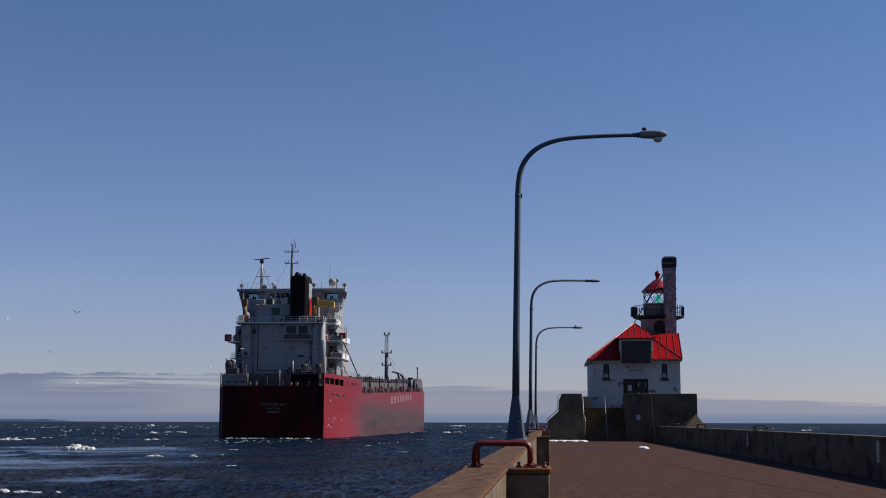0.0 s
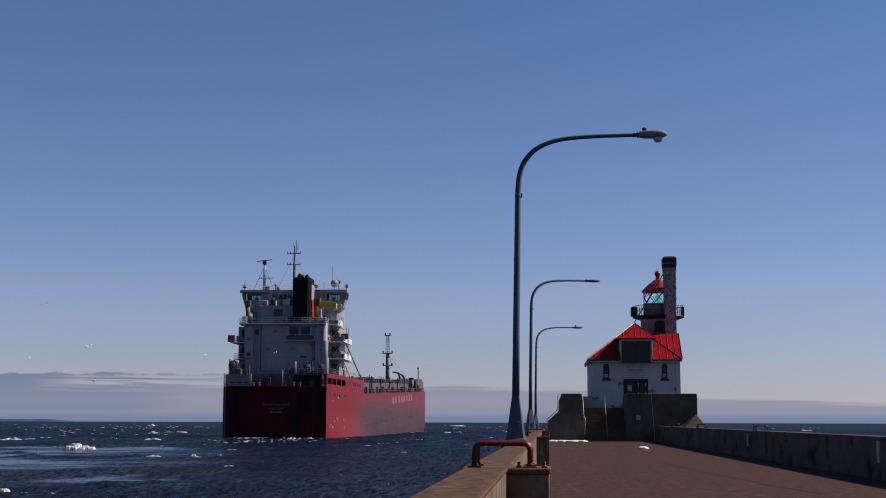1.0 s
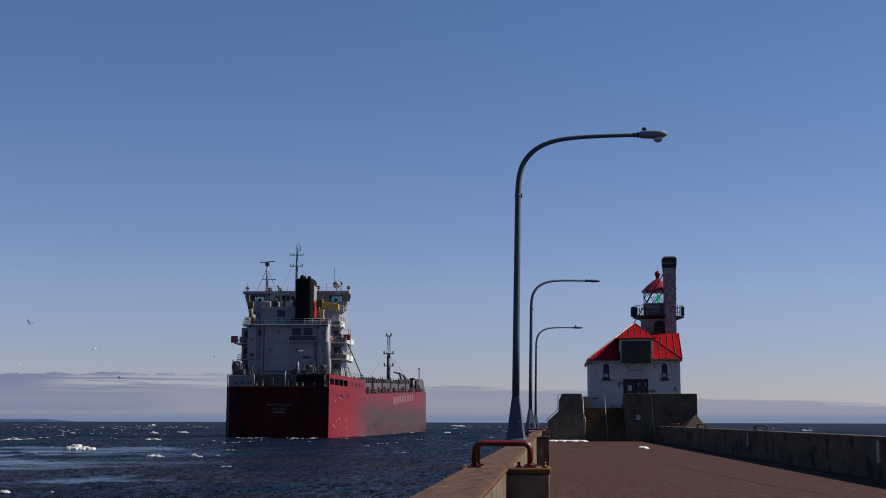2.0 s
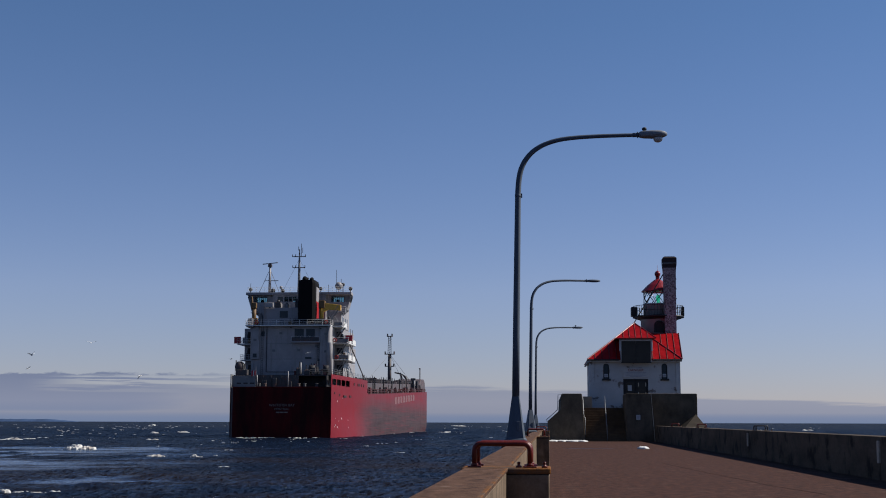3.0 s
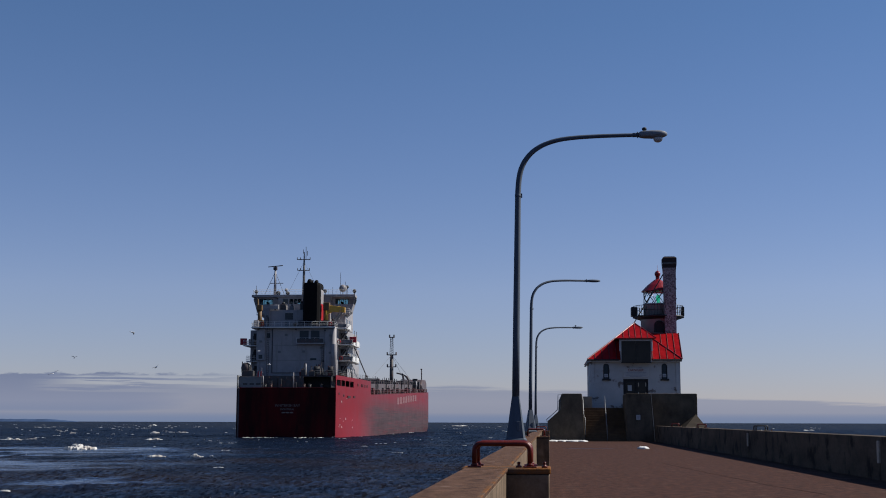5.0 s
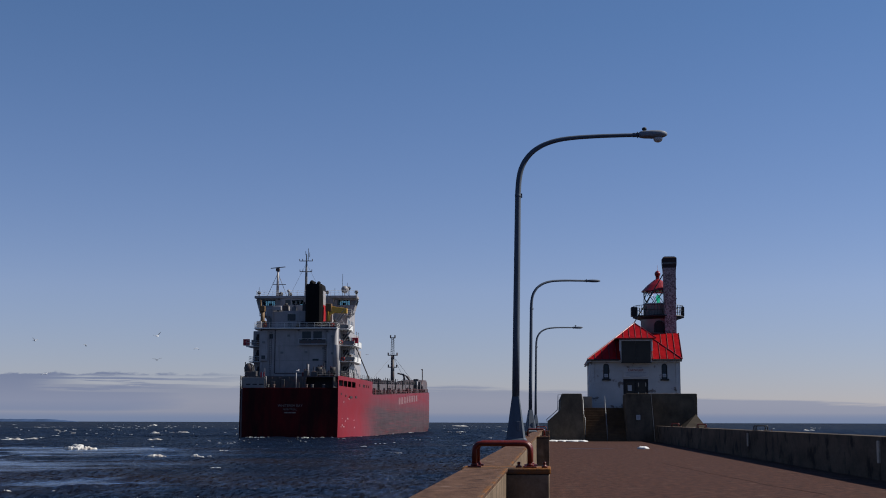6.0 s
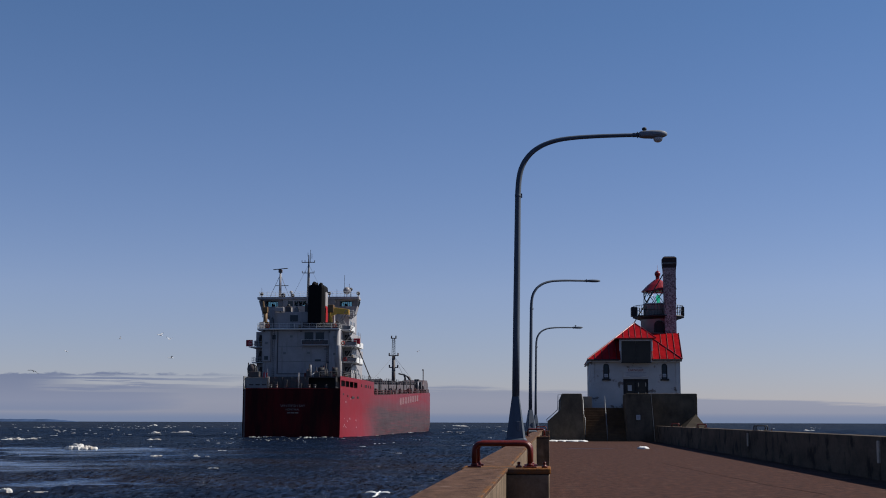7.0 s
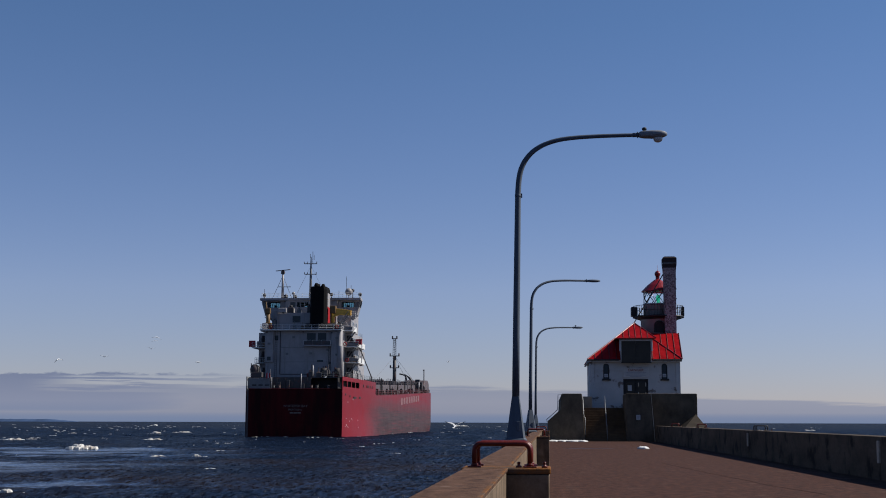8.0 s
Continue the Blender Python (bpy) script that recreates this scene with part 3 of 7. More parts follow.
def left_wall():
    """Low parapet on the canal side: thin runs between thicker blocks."""
    w = tagged(empty("wall_canal", pose(0, 0, 0)), "low concrete parapet with rust-stained cap", "wall", kind="structure")
    blocks = (11.75, 39.4, 67.1)
    ends = [-16.0] + [b for b in blocks] + [95.0]
    for a, b in zip(ends, ends[1:]):
        a2 = a + (0.62 if a > 0 else 0.0)
        bm = B()
        box(bm, -0.75, -0.385, a2 + 0.003, b - 0.003, -0.246, 0.865, 0.012)
        part("wall_run", bm, M_RUSTWASH, w)
        bm = B()
        box(bm, -0.765, -0.372, a2 + 0.004, b - 0.004, 0.868, 0.90, 0.010)
        part("cap", bm, M_CAP, w, "brown weathered coping with rust stains")
        bm = B()
        box(bm, -0.395, -0.368, a2 + 0.005, b - 0.005, 0.893, 0.904, 0.004)
        part("edge_strip", bm, M_RUSTEDGE, w, "rust-stained arris")
    for b in blocks:
        bm = B()
        box(bm, -0.775, 0.0, b, b + 0.62, -0.246, 0.847, 0.015)
        part("block", bm, M_RUSTWASH, w, "rust-washed square concrete block")
        bm = B()
        box(bm, -0.79, 0.012, b - 0.012, b + 0.632, 0.850, 0.903, 0.014)
        part("block_cap", bm, M_RUSTEDGE, w, "rust-streaked coping")
    # plinths that carry the lamps, on the water side
    for y, x, zt in ((30.0, -0.76, 0.895), (60.5, -0.86, 0.901), (90.5, -0.93, 0.866)):
        bm = B()
        box(bm, x - 0.32, -0.78, y - 0.35, y + 0.35, -0.246, zt, 0.015)
        part("lamp_plinth", bm, M_CONC, w)
    return w


left_wall()


def right_wall():
    w = tagged(empty("wall_lake", pose(0, 0, 0)), "dark stained concrete sea wall with pale joints", "wall", kind="structure")
    cuts = [-30, 11.2, 31.5, 51.8, 72.0, 96.0]
    for a, b in zip(cuts, cuts[1:]):
        za, zb = 1.01 + (a - 31) * 0.0017, 1.01 + (b - 31) * 0.0017
        bm = B()
        prism(bm, [(a + 0.012, -0.246), (b - 0.012, -0.246), (b - 0.012, zb), (a + 0.012, za)], WALL_X, 8.2, "x", 0.02)
        part("wall_segment", bm, M_SEAWALL, w)
        if 20 < a < 60:
            bm = B()
            box(bm, WALL_X - 0.045, WALL_X + 0.05, a - 0.10, a + 0.10, za - 0.62, za - 0.10, 0.01)
            part("joint_strip", bm, M_PALE, w, "pale patch of joint sealant")
    return w


right_wall()


def grab_rail(x, y, z, across=True, size=1.0, paint=None, label="red-painted bent pipe grab rail on the parapet"):
    """Two bent pipe hoops side by side, on foot plates: a hand hold above a ladder."""
    g = tagged(empty("grab_rail", pose(x, y, z, 0, 0, 0 if across else 90)), label, "grab rail", group="grab rails on the pier walls")
    w, h, r = 0.25 * size, 0.212 * size, 0.024
    for dy in (0.0, 0.52):
        pts = [(-w, dy, 0.0), (-w, dy, h - 0.06)]
        for k in range(1, 6):
            a = math.pi / 2 * k / 6
            pts.append((-w + 0.06 - 0.06 * math.cos(a), dy, h - 0.06 + 0.06 * math.sin(a)))
        pts.append((-w + 0.06, dy, h))
        pts.append((w - 0.06, dy, h))
        for k in range(1, 6):
            a = math.pi / 2 * k / 6
            pts.append((w - 0.06 + 0.06 * math.sin(a), dy, h - 0.06 + 0.06 * math.cos(a)))
        pts += [(w, dy, h - 0.06), (w, dy, 0.0)]
        bm = B()
        tube(bm, pts, r, 10)
        part("hoop", bm, paint or M_PIPE, g)
        for sx in (-w, w):
            bm = B()
            box(bm, sx - 0.06, sx + 0.06, dy - 0.06, dy + 0.06, 0.0, 0.014, 0.003)
            lathe(bm, [(0.034, 0.012), (0.034, 0.03), (0.026, 0.036)], sx, dy, 10)
            part("foot_plate", bm, paint or M_PIPE, g, "rusty foot plate")
    # rusty anchor bolts beside the inner foot
    for dx, dy in ((-0.10, -0.02), (0.13, -0.03)):
        bm = B()
        lathe(bm, [(0.026, 0.0), (0.027, 0.016), (0.014, 0.019), (0.014, 0.040), (0.018, 0.042), (0.010, 0.052)], w + dx, dy, 8)
        part("anchor_bolt", bm, M_PIPE, g, "rusty anchor bolt")
    return g


rail1 = grab_rail(-0.425, 11.86, 0.904)
copy_thing(rail1, pose(-0.40, 39.5, 0.904))
copy_thing(rail1, pose(-0.40, 67.2, 0.904))
rail2 = grab_rail(7.95, 29.8, 1.008, size=0.86, paint=M_HOOPDARK, label="dark steel bent pipe grab rail on the sea wall")
copy_thing(rail2, pose(7.98, 50.2, 1.043))
rail3 = grab_rail(7.98, 69.5, 1.077, size=0.86, paint=M_PIPE, label="rusty brown bent pipe grab rail on the sea wall")
copy_thing(rail3, pose(7.98, 84.0, 1.102))


def street_lamp(bowl=True, cell=True, slim=1.0, label="blue-grey steel street lamp with curved arm and bowl lens"):
    g = tagged(empty("street_lamp", pose(-0.76, 30.0, 0.9)), label, "street lamp", group="street lamps along the pier")
    bm = B()
    rings = []
    for r, z in ((0.245, 0.0), (0.245, 0.03), (0.215, 0.06), (0.10, 0.90), (0.085, 1.0)):
        rings.append([(r * sx, r * sy, z) for sx, sy in ((-1, -0.82), (-0.82, -1), (0.82, -1), (1, -0.82), (1, 0.82), (0.82, 1), (-0.82, 1), (-1, 0.82))])
    vs = loft(bm, rings)
    bm.faces.new(vs[0][::-1])
    bm.faces.new(vs[-1])
    part("base", bm, M_LAMP, g, "flared square steel base")
    bm = B()
    box(bm, 0.02, 0.10, -0.205, -0.175, 0.22, 0.44, 0.006)
    part("access_cover", bm, M_LAMP, g)
    pts = [(0, 0, 0.96), (0.02, 0, 2.4), (0.05, 0, 4.2), (0.075, 0, 5.70)]
    curve = [(0.10, 6.05), (0.16, 6.32), (0.28, 6.55), (0.46, 6.74), (0.72, 6.89), (1.06, 6.99), (1.5, 7.04), (2.1, 7.065), (2.83, 7.075)]
    knots = [(0.075, 5.70)] + curve
    for a, b in zip(range(len(knots) - 1), range(1, len(knots))):
        p0, p1, p2, p3 = (Vector(knots[max(a - 1, 0)]), Vector(knots[a]), Vector(knots[b]), Vector(knots[min(b + 1, len(knots) - 1)]))
        for k in range(1, 6):
            u = k / 5
            q = 0.5 * (2 * p1 + (p2 - p0) * u + (2 * p0 - 5 * p1 + 4 * p2 - p3) * u * u + (3 * p1 - p0 - 3 * p2 + p3) * u ** 3)
            pts.append((q.x, 0, q.y))
    rad = [0.086, 0.080, 0.074, 0.068] + [0.068 - 0.022 * (k + 1) / (len(pts) - 4) for k in range(len(pts) - 4)]
    bm = B()
    tube(bm, pts, rad, 14)
    part("pole", bm, M_LAMP, g)
    bm = B()
    lathe(bm, [(0.0705, 5.64), (0.072, 5.65), (0.072, 5.69), (0.0705, 5.70)], 0.075, 0.0, 14)
    box(bm, 0.13, 0.175, -0.02, 0.02, 5.62, 5.72, 0.004)
    part("collar", bm, M_LAMP, g)
    # cobra-head luminaire: slip-fitter neck, flat-topped housing, bowl under its outer end
    bm = B()
    tube(bm, [(2.76, 0, 7.075), (2.90, 0, 7.078)], 0.052, 10)
    tube(bm, [(2.86, 0, 7.077), (2.885, 0, 7.078)], 0.075, 10)
    part("slip_fitter", bm, M_LAMP, g, "dark slip-fitter collar")
    bm = B()
    rings = []
    for x, hw, zt, zb in ((2.885, 0.05, 7.12, 7.04), (2.93, 0.10, 7.150, 7.012), (3.02, 0.125, 7.165, 7.000), (3.2, 0.15, 7.172, 6.995), (3.40, 0.15, 7.168, 7.002), (3.50, 0.12, 7.145, 7.03), (3.555, 0.05, 7.11, 7.06)):
        zm, hh = (zt + zb) / 2, (zt - zb) / 2 * slim
        ring = []
        for a in (2 * math.pi * k / 16 for k in range(16)):
            c, sn = math.cos(a), math.sin(a)
            ring.append((x, hw * math.copysign(abs(c) ** 0.6, c), zm + hh * math.copysign(abs(sn) ** 0.6, sn)))
        rings.append(ring)
    vs = loft(bm, rings, smooth=True)
    bm.faces.new(vs[0][::-1])
    bm.faces.new(vs[-1])
    head = part("luminaire", bm, M_HEAD if bowl else M_LAMP, g, "grey cobra-head luminaire" if bowl else "dark flat luminaire")
    if bowl:
        bm = B()
        rings = []
        for s, z in ((1.0, 7.01), (0.96, 6.97), (0.8, 6.925), (0.45, 6.90)):
            rings.append([(3.34 + 0.115 * s * math.cos(a), 0.11 * s * math.sin(a), z) for a in (2 * math.pi * k / 14 for k in range(14))])
        vs = loft(bm, rings, smooth=True)
        bm.faces.new(vs[0][::-1])
        bm.faces.new(vs[-1])
        part("lens", bm, M_LENS, head, "translucent lens bowl")
    if cell:
        bm = B()
        lathe(bm, [(0.03, 7.16), (0.035, 7.185), (0.055, 7.19), (0.055, 7.235), (0.04, 7.25)], 3.03, 0.0, 12)
        part("photocell", bm, M_RUBBER, head, "black photocell cap")
    return g


lamp = street_lamp()
flat_lamp = street_lamp(False, False, 0.72, "dark blue-grey street lamp with a slim flat luminaire")
flat_lamp.matrix_basis = pose(-0.86, 60.5, 0.905, 0, 0, 21)
far_lamp = street_lamp(False, True, 0.85, "dark blue-grey street lamp with photocell on its luminaire")
far_lamp.matrix_basis = pose(-0.93, 90.5, 0.87, 0, 0, 21)

# ---- lighthouse platform ----
PZ = 2.46


def platform():
    bm = B()
    box(bm, 2.5, 10.85, 99.75, 122, -3, PZ, 0.02)
    plat = tagged(part("foundation", bm, M_CONC), "raised concrete platform under the lighthouse", "platform", kind="structure")
    bm = B()
    prism(bm, [(-0.12, -0.2), (-0.12, 1.45), (0.84, 2.30), (0.90, 3.40), (0.98, 3.45), (2.34, 3.45), (2.40, 3.40), (2.62, -0.2)], 96.0, 121, "y", 0.03)
    wave_wall = tagged(part("wall_left", bm, M_CONC), "stepped concrete wave wall beside the stairs", "wall", kind="structure")
    bm = B()
    tube(bm, [(2.44, 95.95, 3.25), (2.52, 95.95, 1.75), (2.60, 95.95, 1.72), (2.63, 95.95, 0.45)], 0.028, 8)
    part("conduit", bm, M_RAILPALE, wave_wall, "pale conduit down the wall's edge")
    bm = B()
    prism(bm, [(5.58, -0.2), (5.58, 3.40), (5.64, 3.45), (7.30, 3.45), (7.36, 3.41), (7.60, -0.2)], 96.0, 100.2, "y", 0.03)
    buttress = tagged(part("wall_buttress", bm, M_CONC), "concrete buttress wall beside the stairs", "wall", kind="structure")
    bm = B()
    prism(bm, [(7.38, 3.45), (7.41, 3.45), (7.655, -0.0), (7.61, -0.0)], 95.98, 96.05, "y")
    part("joint_strip", bm, M_PALE, buttress, "pale construction joint")
    bm = B()
    prism(bm, [(7.42, -3.0), (7.42, 3.47), (7.48, 3.50), (10.86, 3.50), (10.93, 3.45), (10.93, -3.0)], 98.0, 99.4, "y", 0.03)
    tagged(part("wall_parapet", bm, M_CONC), "tall concrete parapet before the lighthouse", "wall", kind="structure")
    # sloping apron where the sea wall runs into the parapet
    bm = B()
    c = [bm.verts.new(q) for q in ((8.26, 92.4, -3), (11.5, 92.4, -3), (12.2, 97.9, -3), (8.26, 97.9, -3),
                                   (9.3, 92.4, 0.86), (11.1, 92.4, 0.80), (11.75, 97.9, 0.70), (9.45, 97.9, 0.96), (10.80, 97.9, 1.98))]
    for q in ((0, 1, 5, 4), (1, 2, 6, 5), (0, 4, 7, 3), (3, 7, 8, 6, 2), (4, 5, 8), (5, 6, 8), (4, 8, 7), (0, 3, 2, 1)):
        bm.faces.new([c[k] for k in q])
    tagged(part("apron", bm, M_APRON), "pale sloping concrete apron", "wall", kind="structure")
    # low far parapet seen between wave wall and house
    bm = B()
    box(bm, 2.42, 3.3, 101.5, 101.9, PZ, 3.35, 0.02)
    tagged(part("wall_low", bm, M_SUNPALE), "low concrete wall on the platform, paled as sunlit", "wall", kind="structure")
    # stairs
    st = tagged(empty("stairs", pose(0, 0, 0)), "flight of brown concrete steps up to the lighthouse", "stairs", kind="structure")
    k = 13
    for i in range(k):
        bm = B()
        y0 = 96.15 + i * 0.275
        box(bm, 2.60, 5.575, y0, 99.75, i * PZ / k - (0.2 if i == 0 else 0), (i + 1) * PZ / k - 0.004, 0.012)
        part("step", bm, M_STEP, st)
    h = tagged(empty("handrail", pose(4.20, 96.1, 0)), "thin galvanised handrail in the middle of the stairs", "handrail")
    for y, z in ((0.0, 0.0), (1.7, 1.0), (3.45, PZ - 0.18)):
        bm = B()
        tube(bm, [(0, y, z), (0, y, z + 1.05)], 0.018, 8)
        part("post", bm, M_RAILPALE, h)
    for dz in (1.05, 0.55):
        bm = B()
        tube(bm, [(0, -0.2, dz - 0.02), (0, 0, dz), (0, 3.45, dz + PZ - 0.18), (0, 3.8, dz + PZ - 0.18)], 0.014, 8)
        part("rail", bm, M_RAILPALE, h)
    # pipe rail up the outer slope of the wave wall
    h2 = tagged(empty("pipe_rail", pose(0, 96.4, 0)), "bent galvanised pipe rail on the wave wall", "handrail")
    bm = B()
    tube(bm, [(-0.20, 0, 1.55), (0.62, 0, 2.28), (0.66, 0, 3.36), (0.98, 0, 3.40)], 0.025, 8)
    part("rail", bm, M_RAILPALE, h2)
    bm = B()
    tube(bm, [(0.64, 0, 2.9), (0.92, 0, 2.9)], 0.02, 8)
    part("bracket", bm, M_RAILPALE, h2)
    bm = B()
    tube(bm, [(-0.18, 0, 1.56), (-0.16, 0, 1.40), (-0.05, 0, 1.38)], 0.02, 8)
    part("bracket", bm, M_RAILPALE, h2)
    # notice on the buttress
    s = tagged(empty("notice_sign", pose(6.45, 95.96, 1.55)), "small white notice plate on the concrete buttress", "sign")
    bm = B()
    box(bm, -0.15, 0.15, 0.0, 0.025, 0.0, 0.36, 0.008)
    part("plate", bm, M_SIGN, s)
    for k2 in range(3):
        bm = B()
        box(bm, -0.11, 0.11 - 0.04 * k2, -0.006, 0.001, 0.25 - 0.08 * k2, 0.29 - 0.08 * k2)
        part("bar", bm, M_SIGNGREY, s)


platform()


def snow_patch(x, y, w, d, h, seed):
    rng = random.Random(seed)
    bm = B()
    k = 18
    rings = []
    out = [1 + rng.uniform(-0.25, 0.25) for _ in range(k)]
    for s, z in ((1.0, 0.0), (0.93, 0.45), (0.7, 0.85), (0.35, 1.0)):
        rings.append([(w * s * out[i] * math.cos(2 * math.pi * i / k), d * s * out[i] * math.sin(2 * math.pi * i / k), h * z * (1 + rng.uniform(-0.2, 0.2) * (z > 0))) for i in range(k)])
    vs = loft(bm, rings, smooth=True)
    bm.faces.new(vs[-1])
    bm.faces.new(vs[0][::-1])
    ob = part("snow_patch", bm, M_SNOW)
    ob.location = (x, y, 0.0)
    return tagged(ob, "leftover patch of old snow on the walkway", "snow", group="snow on the pier")


snow_patch(4.77, 67.9, 0.28, 0.35, 0.13, 1)
for i, (x, y, w) in enumerate(((0.3, 95.0, 0.45), (1.0, 94.6, 0.5), (1.7, 94.3, 0.6), (2.35, 94.0, 0.42))):
    snow_patch(x, y, w, 0.9, 0.10, 10 + i)


def puddle():
    """A thin film of meltwater trailing from the snow."""
    bm = B()
    k = 28
    rings = []
    for sc, z in ((1.0, 0.001), (0.94, 0.004)):
        r2 = random.Random(5)
        rings.append([((1.25 * sc * (1 + r2.uniform(-0.2, 0.2))) * math.cos(2 * math.pi * q / k), (0.5 * sc * (1 + r2.uniform(-0.3, 0.3))) * math.sin(2 * math.pi * q / k), z) for q in range(k)])
    vs = loft(bm, rings)
    bm.faces.new(vs[-1])
    ob = part("puddle", bm, M_WET)
    ob.location = (2.05, 68.2, 0.0)
    return tagged(ob, "dark wet patch of meltwater on the walkway", "puddle")


puddle()


# ---- the lighthouse ----
def lighthouse():
    g = tagged(empty("lighthouse", pose(0, 0, PZ)), "white lighthouse with red metal roof and round tower", "lighthouse")
    LX0, LX1, Y0, Y1 = 3.27, 10.18, 103.0, 112.0
    EZ = 6.30 - PZ
    # front wall with openings: door, two arched windows, loft shutter
    def col(x0, x1, z0, z1):
        bm = B()
        box(bm, x0, x1, Y0, Y0 + 0.35, z0, z1)
        part("wall", bm, M_LHWHITE, g, "front wall of peeling white paint")
    D0, D1, DT = 5.80, 7.73, 4.74 - PZ
    W = ((4.26, 4.72), (8.79, 9.24))
    WB, WT = 4.76 - PZ, 5.95 - PZ
    col(LX0, W[0][0], 0, EZ); col(W[0][1], D0, 0, EZ)
    col(D1, W[1][0], 0, EZ); col(W[1][1], LX1, 0, EZ)
    for a, b in W:
        col(a, b, 0, WB)
        # arch head
        r = (b - a) / 2
        c = (a + b) / 2
        pts = [(b, EZ), (a, EZ), (a, WT - r)]
        pts += [(c - r * math.cos(math.pi * k / 8), WT - r + r * math.sin(math.pi * k / 8)) for k in range(1, 8)]
        pts += [(b, WT - r)]
        bm = B()
        prism(bm, pts, Y0, Y0 + 0.35, "y")
        part("wall", bm, M_LHWHITE, g)
    col(D0, D1, DT, EZ)
    for x0, x1 in ((LX0, LX0 + 0.35), (LX1 - 0.35, LX1)):
        bm = B()
        box(bm, x0, x1, Y0 + 0.353, Y1 - 0.35, 0, EZ)
        part("wall", bm, M_LHWHITE, g)
    bm = B()
    box(bm, LX0, LX1, Y1 - 0.347, Y1, 0, EZ)
    part("wall", bm, M_LHWHITE, g)
    bm = B()
    box(bm, LX0 + 0.36, LX1 - 0.36, Y0 + 0.5, Y0 + 0.55, 0.0, EZ)
    part("inner_wall", bm, M_SHIPDARK, g, "dark interior behind the openings")
    # corner pilasters and base course, slightly proud
    for x0, x1 in ((LX0 - 0.06, LX0 + 0.30), (LX1 - 0.30, LX1 + 0.06)):
        bm = B()
        box(bm, x0, x1, Y0 - 0.05, Y0 + 0.25, 0.0, EZ - 0.002, 0.02)
        part("pilaster", bm, M_LHWHITE, g)
    bm = B()
    box(bm, LX0 - 0.02, D0 - 0.05, Y0 - 0.08, Y0 - 0.003, 0.0, 0.28, 0.02)
    part("base_course", bm, M_LHWHITE, g)
    bm = B()
    box(bm, D1 + 0.05, LX1 + 0.02, Y0 - 0.08, Y0 - 0.003, 0.0, 0.28, 0.02)
    part("base_course", bm, M_LHWHITE, g)
    # string course under the loft
    bm = B()
    box(bm, LX0 + 0.31, W[0][0] - 0.12, Y0 - 0.03, Y0 - 0.002, EZ - 0.95, EZ - 0.82, 0.01)
    part("string_course", bm, M_LHWHITE, g)
    bm = B()
    box(bm, W[0][1] + 0.12, D0 - 0.12, Y0 - 0.03, Y0 - 0.002, EZ - 0.95, EZ - 0.82, 0.01)
    part("string_course", bm, M_LHWHITE, g)
    # arched windows
    for a, b in W:
        w = empty("window")
        w.parent = g
        bm = B()
        box(bm, a, b, Y0 + 0.16, Y0 + 0.19, WB, WT)
        part("pane", bm, M_WINDOW, w)
        bm = B()
        box(bm, a - 0.10, b + 0.12, Y0 - 0.12, Y0 - 0.005, WB - 0.14, WB, 0.015)
        part("sill", bm, M_BLACK, w, "dark stone sill")
        bm = B()
        c, r = (a + b) / 2, (b - a) / 2
        path = [(a + 0.03, Y0 + 0.12, WB), (a + 0.03, Y0 + 0.12, WT - r)] + [(c - (r - 0.03) * math.cos(math.pi * k / 8), Y0 + 0.12, WT - r + (r - 0.03) * math.sin(math.pi * k / 8)) for k in range(1, 8)] + [(b - 0.03, Y0 + 0.12, WT - r), (b - 0.03, Y0 + 0.12, WB)]
        tube(bm, path, 0.03, 6)
        box(bm, a, b, Y0 + 0.10, Y0 + 0.14, WB + 0.50, WB + 0.54)
        part("frame", bm, M_BLACK, w, "dark window frame")
        bm = B()
        box(bm, c - 0.14, c + 0.14, Y0 + 0.06, Y0 + 0.095, WB + 0.12, WB + 0.38, 0.006)
        part("notice", bm, M_SIGN, w, "small pale notice behind the window")
        bm = B()
        box(bm, c - 0.09, c + 0.09, Y0 + 0.05, Y0 + 0.061, WB + 0.18, WB + 0.32)
        part("notice_print", bm, M_SIGNGREY, w)
    # double door
    d = empty("door")
    d.parent = g
    mid = (D0 + D1) / 2
    for a, b in ((D0 + 0.05, mid - 0.01), (mid + 0.01, D1 - 0.05)):
        bm = B()
        box(bm, a, b, Y0 + 0.15, Y0 + 0.20, 0.0, DT - 0.05, 0.008)
        part("leaf", bm, M_BLACK, d, "black door leaf")
        for z0, z1 in ((0.15, 0.95), (1.1, 2.0)):
            bm = B()
            box(bm, a + 0.14, b - 0.14, Y0 + 0.135, Y0 + 0.152, z0, z1, 0.006)
            part("panel", bm, M_SHUTTER, d)
    bm = B()
    box(bm, D0, D0 + 0.05, Y0 + 0.02, Y0 + 0.25, 0, DT)
    box(bm, D1 - 0.05, D1, Y0 + 0.02, Y0 + 0.25, 0, DT)
    box(bm, D0 + 0.05, D1 - 0.05, Y0 + 0.02, Y0 + 0.25, DT - 0.05, DT)
    part("frame", bm, M_BLACK, d)
    bm = B()
    box(bm, D0 + 0.35, D0 + 0.66, Y0 + 0.10, Y0 + 0.132, 1.35, 1.80, 0.006)
    part("notice", bm, M_SIGN, d, "pale notice on the door")
    for x, z in ((mid + 0.22, 1.85), (D1 - 0.18, 1.85), (mid + 0.22, 1.12), (D1 - 0.18, 1.12)):
        bm = B()
        box(bm, x - 0.035, x + 0.035, Y0 + 0.115, Y0 + 0.134, z - 0.15, z + 0.15, 0.005)
        part("hinge", bm, M_PALE, d, "pale strap hinge")
    # warning board over the door
    s = empty("warning_board")
    s.parent = g
    bm = B()
